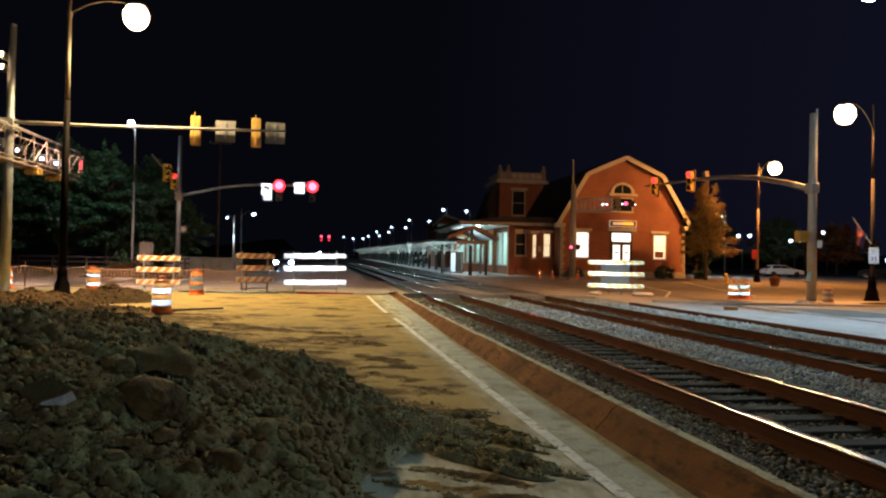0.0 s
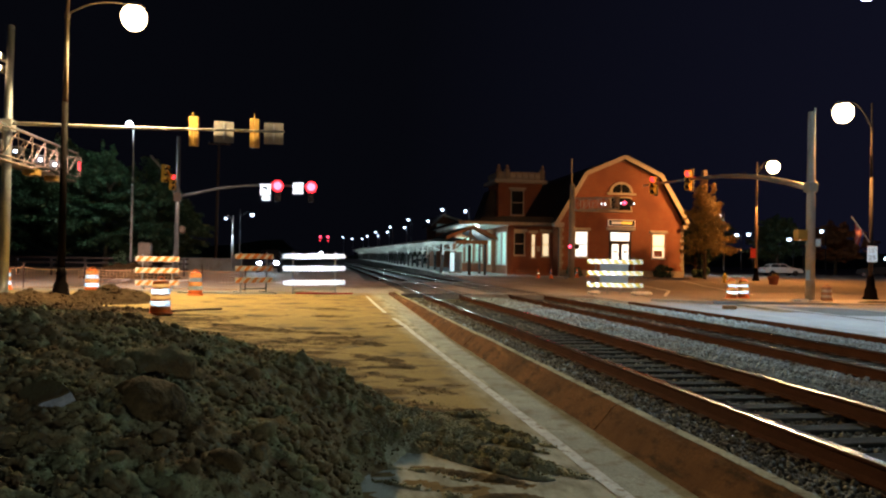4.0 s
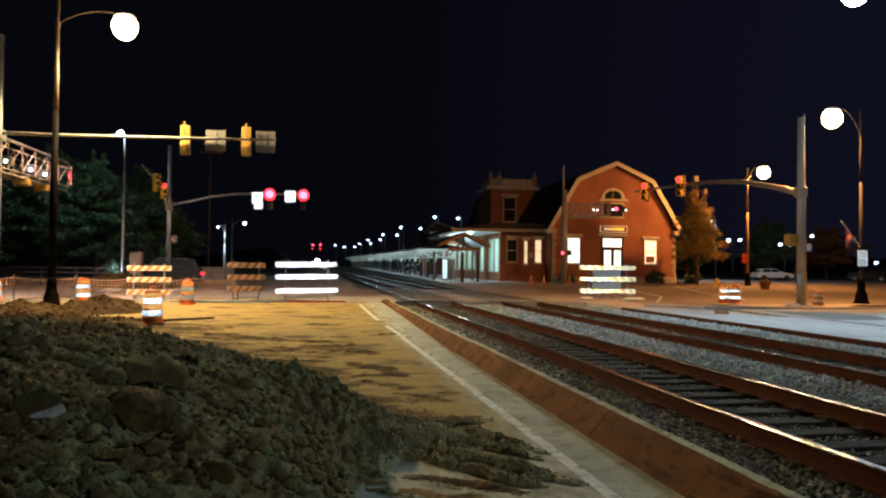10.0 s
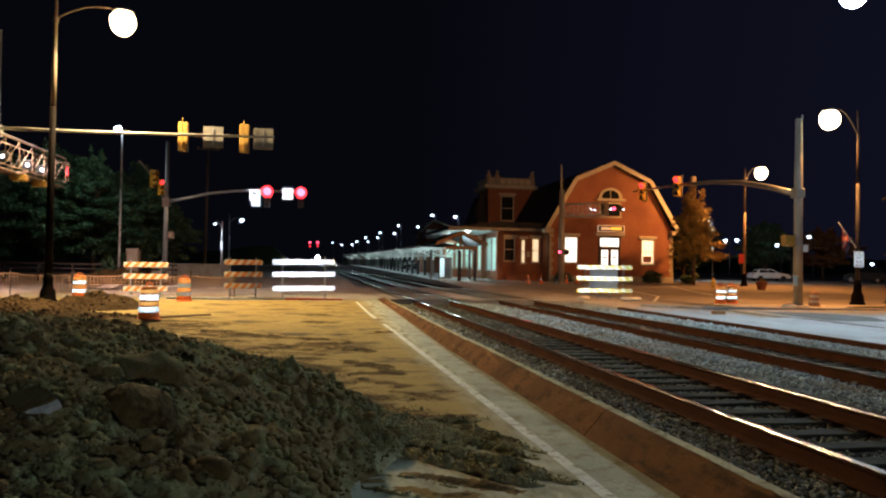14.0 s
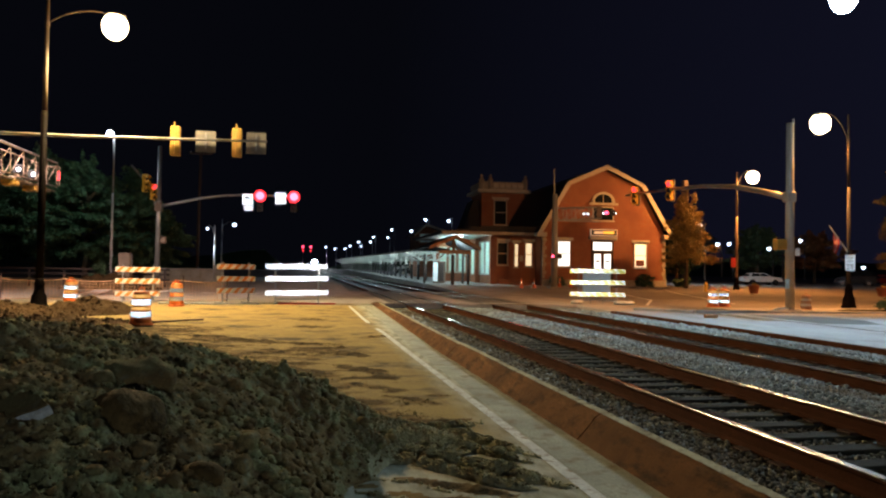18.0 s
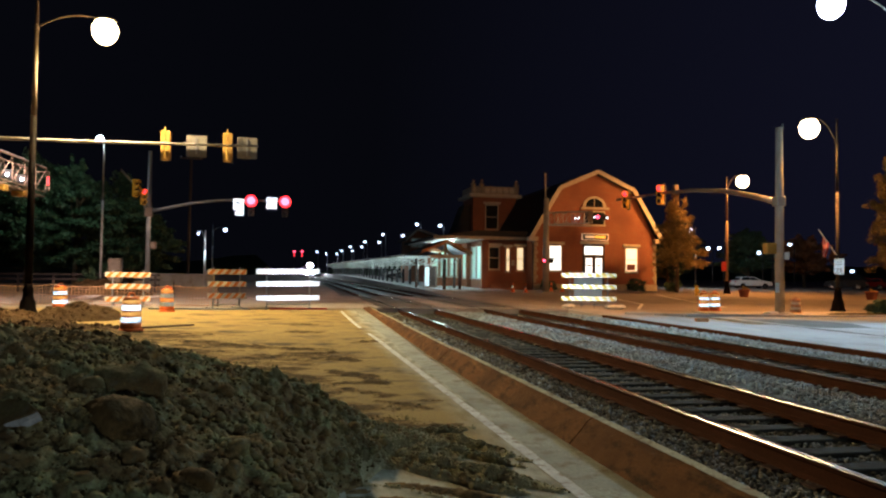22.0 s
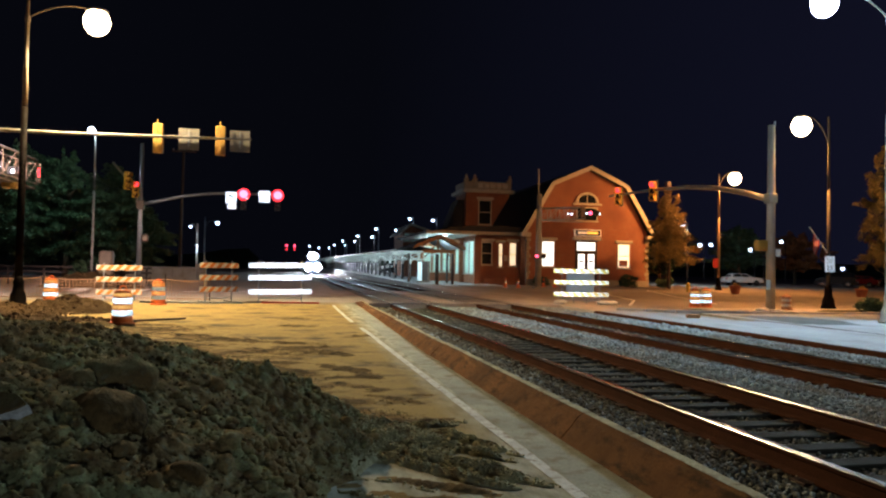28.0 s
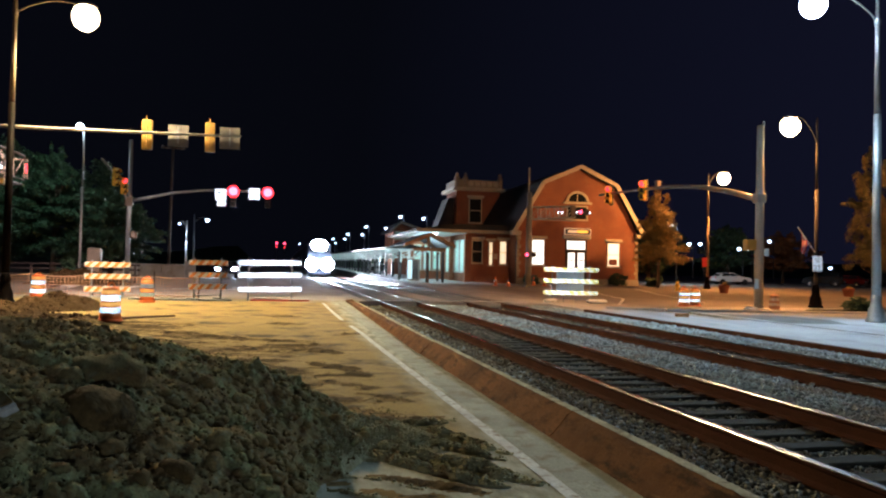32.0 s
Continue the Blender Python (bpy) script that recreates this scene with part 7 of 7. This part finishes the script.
def canopy():
    c = thing("platform_canopy", "long white timber canopy on a row of posts", "canopy")
    XC, Y0 = 11.5, 57.2
    # gabled end porch
    for a, b in (((9.45, 3.42), (11.6, 4.33)), ((11.6, 4.33), (13.6, 3.35))):
        part("roof_slope", Prism([a, b, (b[0], b[1] + 0.1), (a[0], a[1] + 0.1)], Y0 - 0.6, Y0 + 7.5), "roof", c)
        part("rake_board", Prism([(a[0], a[1] - 0.12), (b[0], b[1] - 0.12), (b[0], b[1] + 0.12), (a[0], a[1] + 0.12)], Y0 - 0.72, Y0 - 0.604), "rakewood", c, "brown rake board")
        part("rafter", Prism([(a[0], a[1] - 0.2), (b[0], b[1] - 0.2), (b[0], b[1] - 0.02), (a[0], a[1] - 0.02)], Y0 - 0.1, Y0 + 0.06), "wood", c)
    part("tie_beam", Box(10.3, 12.9, Y0 - 0.1, Y0 + 0.1, 2.95, 3.22), "rakewood", c)
    part("king_post", Box(11.4, 11.6, Y0 - 0.08, Y0 + 0.08, 3.22, 4.15), "wood", c)
    for x in (10.4, 12.6):
        part("strut", Tube([(x, Y0, 2.6), (11.5, Y0, 3.75)], 0.06, 6), "wood", c)
    part("post", Box(11.32, 11.56, Y0 - 0.12, Y0 + 0.12, 0.4, 2.86), "darkwood", c)
    for x, y in ((13.3, 62.0), (10.0, 62.5), (12.9, 58.0)):
        part("post", Box(x - 0.09, x + 0.09, y - 0.09, y + 0.09, 0.4, 3.0), "darkwood", c)
    # the long row: posts with brackets under a shallow roof
    ys = [66.1 + 5.0 * k for k in range(36)]
    for k, y in enumerate(ys):
        o = bend(y)
        h = climb(y)
        part("post", Box(XC - 0.12 + o, XC + 0.12 + o, y - 0.12, y + 0.12, 0.42 + h, 2.05 + h), "blackpaint", c)
        part("post_top", Box(XC - 0.1 + o, XC + 0.1 + o, y - 0.1, y + 0.1, 2.05 + h, 3.25 + h), "whitepaint", c)
        for sx in (-1, 1):
            part("bracket", Tube([(XC + o, y, 2.35 + h), (XC + o + sx * 1.75, y, 3.10 + h)], 0.065, 6), "whitepaint", c)
            part("rafter", Box(XC + o + (0 if sx > 0 else -2.0), XC + o + (2.0 if sx > 0 else 0), y - 0.06, y + 0.06, 3.12 + h, 3.26 + h), "whitepaint", c)
    for a, b in zip(ys, ys[1:]):
        oa, ob_ = bend(a), bend(b)
        ha, hb = climb(a) + 0.08, climb(b) + 0.08
        bm = bmesh.new()
        for x0, x1 in ((-2.1, 0.0), (0.0, 2.1)):
            z0, z1 = (3.2, 3.55) if x0 < 0 else (3.55, 3.2)
            lo = [bm.verts.new(p) for p in ((XC + oa + x0, a, z0 + ha), (XC + oa + x1, a, z1 + ha), (XC + ob_ + x1, b, z1 + hb), (XC + ob_ + x0, b, z0 + hb))]
            hi = [bm.verts.new((v.co.x, v.co.y, v.co.z + 0.08)) for v in lo]
            bm.faces.new(lo[::-1])
            bm.faces.new(hi)
            for i in range(4):
                bm.faces.new((lo[i], lo[(i + 1) % 4], hi[(i + 1) % 4], hi[i]))
        part("roof_bay", bm, "roof", c)
        for x0 in (-2.14, 2.10):
            bm = bmesh.new()
            lo = [bm.verts.new(p) for p in ((XC + oa + x0, a, 3.16 + ha), (XC + oa + x0 + 0.04, a, 3.16 + ha), (XC + ob_ + x0 + 0.04, b, 3.16 + hb), (XC + ob_ + x0, b, 3.16 + hb))]
            hi = [bm.verts.new((v.co.x, v.co.y, v.co.z + 0.16)) for v in lo]
            bm.faces.new(hi)
            for i in range(4):
                bm.faces.new((lo[i], lo[(i + 1) % 4], hi[(i + 1) % 4], hi[i]))
            part("fascia", bm, "trim", c, "pale fascia")
        # dark soffit: the shade under the roof is put into its colour
        bm = bmesh.new()
        lo = [bm.verts.new(p) for p in ((XC + oa - 2.05, a, 3.195 + ha), (XC + oa + 2.05, a, 3.195 + ha), (XC + ob_ + 2.05, b, 3.195 + hb), (XC + ob_ - 2.05, b, 3.195 + hb))]
        bm.faces.new(lo)
        part("soffit", bm, "darkwood", c)


canopy()


def vending():
    v = thing("vending_machine", "brown vending machine with a white front under the canopy", "vending machine", pose(11.4, 63.0, 0.48, 0, 0, -20))
    part("body", Box(-0.5, 0.5, -0.4, 0.4, 0, 1.9, bevel=0.02), "tanpaint", v)
    # a faint glow is added to this panel to brighten it
    part("glow_front", Box(-0.46, -0.08, -0.43, -0.405, 0.15, 1.8), "glow_vend", v, "white front panel with a faint glow")
    part("side_panel", Box(-0.04, 0.46, -0.42, -0.405, 0.15, 1.8), "darkwood", v)


vending()


def railway_signal():
    """Red lamps of the signal far along the line."""
    top = 11.2
    for x in (-2.3, 1.1):
        s = thing("line_signal", "distant railway signal showing red", "railway signal", pose(x, 331, -0.5), "line signals")
        part("mast", Tube([(0, 0, 0), (0, 0, 10.6)], 0.12, 8), "blackpaint", s)
        part("head", Box(-0.45, 0.45, -0.1, 0.1, top - 1.9, top + 1.0), "blackpaint", s)
        part("lens", Tube([(0, -0.11, top + 0.5), (0, -0.16, top + 0.5)], 0.5, 12), "glow_flash", s)
        part("lens", Tube([(0, -0.11, top - 1.2), (0, -0.16, top - 1.2)], 0.3, 12), "glow_redsoft", s)


railway_signal()


def backdrop():
    """Dark treeline that closes the place all round."""
    bm = bmesh.new()
    n = 220
    lo, hi = [], []
    for k in range(n + 1):
        a = 2 * math.pi * k / n
        r = 420
        h = 9 + 4 * noise.noise(Vector((math.cos(a) * 9, math.sin(a) * 9, 2))) + 2 * noise.noise(Vector((math.cos(a) * 60, math.sin(a) * 60, 3)))
        gap = abs(math.atan2(math.sin(a), math.cos(a)) - math.pi / 2) < 0.04
        h = 2.0 if gap else h
        lo.append(bm.verts.new((r * math.cos(a), r * math.sin(a), 0)))
        hi.append(bm.verts.new(((r + 12) * math.cos(a), (r + 12) * math.sin(a), h)))
    for k in range(n):
        bm.faces.new((lo[k], lo[k + 1], hi[k + 1], hi[k]))
    tagged(finish("backdrop", bm, "foliage"), "dark line of distant trees", "backdrop", kind="structure")


backdrop()

# ---- vehicles ----


def car(label, paint, m, suv=False, lights=False, group="cars"):
    """Points along +y; 4.6 m long."""
    c = thing("car", label, "car", m, group)
    hgt = 0.22 if suv else 0.0
    side = [(-2.3, 0.35), (-2.32, 0.75), (-2.2, 0.98 + hgt), (-1.1, 1.0 + hgt), (0.95, 1.0 + hgt), (2.05, 0.86 + hgt), (2.28, 0.70), (2.3, 0.35)]
    bm = bmesh.new()
    rows = []
    for x, inset in ((-0.86, 0.04), (-0.9, 0.0), (0.9, 0.0), (0.86, 0.04)):
        rows.append([bm.verts.new((x, y * (1 - inset * 0.3), z - (inset if z > 0.6 else 0))) for y, z in side])
    for a, b in zip(rows, rows[1:]):
        for k in range(len(side)):
            j = (k + 1) % len(side)
            bm.faces.new((a[k], a[j], b[j], b[k]))
    bm.faces.new(rows[0])
    bm.faces.new(rows[-1][::-1])
    body = part("body", bm, paint, c)
    z0, z1 = 0.99 + hgt, 1.44 + hgt * 1.7
    rear = -2.15 if suv else -1.85
    roof = [(rear, z0), (rear + 0.35, z1 - 0.05), (rear + 0.7, z1), (0.15, z1), (0.95, z0)]
    bm = bmesh.new()
    rows = []
    for s in (-1, 1):
        rows.append([bm.verts.new((s * (0.80 if z < z0 + 0.05 else 0.62), y, z)) for y, z in roof])
    for k in range(len(roof)):
        j = (k + 1) % len(roof)
        bm.faces.new((rows[0][k], rows[0][j], rows[1][j], rows[1][k]))
    bm.faces.new(rows[0][::-1])
    bm.faces.new(rows[1])
    part("cabin", bm, paint, c)
    for s in (-1, 1):
        for ya, yb, ta, tb in ((-0.4, 0.66, -0.4, 0.12), (rear + 0.28, -0.48, rear + 0.52, -0.48)):
            bm = bmesh.new()
            q = [(s * 0.80, ya, z0 + 0.04), (s * 0.80, yb, z0 + 0.04), (s * 0.648, tb, z1 - 0.07), (s * 0.648, ta, z1 - 0.07)]
            bm.faces.new([bm.verts.new(p) for p in q])
            part("side_window", bm, "darkglass", c)
        part("mirror", Box(s * 0.98 - 0.09, s * 0.98 + 0.09, 0.62, 0.75, 0.98 + hgt, 1.12 + hgt, bevel=0.02), paint, c)
    bm = bmesh.new()
    bm.faces.new([bm.verts.new(p) for p in ((-0.70, 0.92, z0 + 0.05), (0.70, 0.92, z0 + 0.05), (0.56, 0.22, z1 - 0.03), (-0.56, 0.22, z1 - 0.03))])
    part("windscreen", bm, "darkglass", c)
    bm = bmesh.new()
    bm.faces.new([bm.verts.new(p) for p in ((-0.68, rear + 0.02, z0 + 0.06), (0.68, rear + 0.02, z0 + 0.06), (0.56, rear + 0.33, z1 - 0.09), (-0.56, rear + 0.33, z1 - 0.09))])
    part("rear_window", bm, "darkglass", c)
    for sx in (-0.80, 0.80):
        for y in (-1.42, 1.40):
            w = part("wheel", Tube([(sx - 0.11, y, 0.33), (sx + 0.13 * (1 if sx > 0 else 0.85), y, 0.33)], 0.33, 20), "rubber", c)
            part("rim", Tube([(sx + 0.14 * (1 if sx > 0 else -1) - 0.012, y, 0.33), (sx + 0.14 * (1 if sx > 0 else -1) + 0.012, y, 0.33)], 0.2, 14), "chrome", w)
        part("headlamp", Box(sx * 0.82 - 0.17, sx * 0.82 + 0.17, 2.2, 2.31, 0.66, 0.84, bevel=0.03), "glow_head" if lights else "chrome", c)
        part("tail_lamp", Box(sx * 0.9 - 0.12, sx * 0.9 + 0.12, -2.345, -2.25, 0.76, 0.95, bevel=0.02), "glow_redsoft" if lights else "red", c)
    part("bumper", Box(-0.86, 0.86, 2.24, 2.36, 0.36, 0.56, bevel=0.03), paint, c)
    part("plate", Box(-0.26, 0.26, -2.35, -2.325, 0.55, 0.68), "signwhite", c)
    return c


car("white hatchback parked in the station lot", "carwhite", pose(55.0, 81.0, 0.4, 0, 0, -98), False)
for k, (x, y, rz, p, lab) in enumerate(((66, 78, 40, "cardark", "dark car parked in the distant lot"), (71, 80, 35, "carred", "red car parked in the distant lot"), (77, 81, 40, "cardark", "dark car parked in the distant lot"), (82, 84, 30, "carwhite", "pale car parked in the distant lot"), (15.5, 98, 80, "cardark", "dark car parked behind the canopy"), (15.5, 108, 80, "cardark", "dark car parked behind the canopy"), (16.5, 122, 80, "carwhite", "pale car parked behind the canopy"))):
    car(lab, p, pose(x, y, 0.4 + (climb(y) + 0.04 if x < 20 else 0), 0, 0, rz), k % 2 == 0)

for x, y, rz, p in ((11.6, 84.0, -80, "carblue"), (13.4, 92.0, -85, "cardark")):
    car("dark parked car behind the platform canopy", p, pose(x + 5.2, y, 0.44 + climb(y), 0, 0, rz), False)
CAR_A = car("dark car with bright headlights turning at the crossing", "cardark", pose(-3.5, 66, 0.4, 0, 0, 180), True, True)
CAR_B = car("car with bluish headlights nearing the crossing", "cardark", pose(-45, 78, 0.4, 0, 0, -90), False, True)


def train():
    t = thing("train", "locomotive with blazing headlights drawing silver coaches", "train", pose(4.71, 650, 0.213))
    body = part("locomotive_body", Box(-1.5, 1.5, 1.6, 20, 1.0, 4.3, bevel=0.15), "loco", t, "dark locomotive body")
    part("nose", Prism([(-1.45, 1.0), (1.45, 1.0), (1.45, 2.6), (1.0, 3.0), (-1.0, 3.0), (-1.45, 2.6)], 0, 1.7), "loco", t)
    part("windscreen", Box(-1.2, -0.1, 1.56, 1.6, 3.15, 3.85), "darkglass", t)
    part("windscreen", Box(0.1, 1.2, 1.56, 1.6, 3.15, 3.85), "darkglass", t)
    part("pilot", Box(-1.4, 1.4, -0.1, 0.3, 0.25, 1.05, bevel=0.05), "loco", t)
    for y0 in (2.5, 14):
        part("truck", Box(-1.3, 1.3, y0, y0 + 4, 0.02, 1.0, bevel=0.05), "blackpaint", t)
    # lamp discs far larger than real ones, in place of their glare
    for x in (-0.22, 0.22):
        part("headlamp", Tube([(x * 1.4, 1.5, 4.0), (x * 1.4, 1.42, 4.0)], 0.7, 18), "glow_train", t, "headlamp oversized to imitate its glare")
    for x in (-0.95, 0.95):
        part("ditch_lamp", Tube([(x, -0.12, 1.55), (x, -0.2, 1.55)], 0.8, 18), "glow_train", t, "ditch lamp oversized to imitate its glare")
    for k in range(4):
        y0 = 21 + 26.4 * k
        part("coach", Box(-1.52, 1.52, y0, y0 + 25.8, 0.9, 4.2, bevel=0.2), "loco_silver", t, "stainless coach")
        part("coach_windows", Box(-1.54, 1.54, y0 + 2, y0 + 23.8, 2.3, 3.0), "darkglass", t)
    return t


TRAIN = train()

# ---- ties, the many pieces last ----


def ties():
    rng = random.Random(9)
    base = None
    for t, xc in ((TRACK_A, 4.71), (TRACK_B, 8.32)):
        y = 0.22
        while y < 29.0:
            if base is None:
                bm = Box(-1.28, 1.28, -0.115, 0.115, -0.17, 0.0, bevel=0.012)
                base = part("tie", bm, "tie", t)
                o = base
            else:
                o = shared("tie", base, t, Matrix())
            o.matrix_basis = pose(xc + rng.uniform(-0.05, 0.05), y, 0.033 + rng.uniform(-0.012, 0.0), 0, 0, rng.uniform(-1.2, 1.2))
            y += 0.52
    pl = None
    for t, xs in ((TRACK_A, (3.959, 5.464)), (TRACK_B, (7.569, 9.074))):
        for x in xs:
            y = 0.22
            while y < 24:
                if pl is None:
                    pl = part("tie_plate", Box(-0.16, 0.16, -0.09, 0.09, 0.0, 0.022, bevel=0.004), "steelplate", t)
                    o = pl
                else:
                    o = shared("tie_plate", pl, t, Matrix())
                o.matrix_basis = pose(x, y, 0.026, 0, 0, 0)
                y += 0.52


ties()


def motions():
    rows = []
    for k in range(17):
        t = 2.0 * k
        y = 93 + 17.5 * (32 - t)
        slope = -2 * max(0.0, y - 120) / 26800
        rows.append((t, pose(4.71 + bend(y), y, 0.213 + rise(y), 0, 0, math.degrees(math.atan(-slope)))))
    walk(TRAIN, rows)
    a = ((0, -3.6, 66, 180), (2.4, -3.9, 63, 180), (3.5, -4.2, 61, 180), (5.5, -4.8, 56.5, 178), (6.5, -5.0, 54, 176), (7.5, -5.2, 51.5, 173), (8.2, -5.3, 49.8, 168), (8.6, -5.5, 48.8, 156), (9.0, -6.0, 48.0, 136), (9.4, -7.0, 47.4, 112), (9.8, -8.5, 47.1, 97), (10.2, -10.3, 47, 91), (10.6, -12.4, 47, 90), (11.0, -14.7, 47, 90), (11.4, -17.3, 47, 90), (12.4, -25, 47, 90), (14, -40, 47, 90), (32, -215, 47, 90))
    walk(CAR_A, [(t, pose(x, y, gz(y), 0, 0, r)) for t, x, y, r in a])
    b = ((0, -70, 82, -90), (26, -70, 82, -90), (28.3, -27, 81, -90), (29.2, -12.5, 79, -100), (29.8, -7.2, 77, -150), (30.4, -6.0, 74, -175), (31.2, -5.1, 69.5, -180), (32, -4.5, 65, -180))
    walk(CAR_B, [(t, pose(x, y, gz(y), 0, 0, r)) for t, x, y, r in b])


motions()
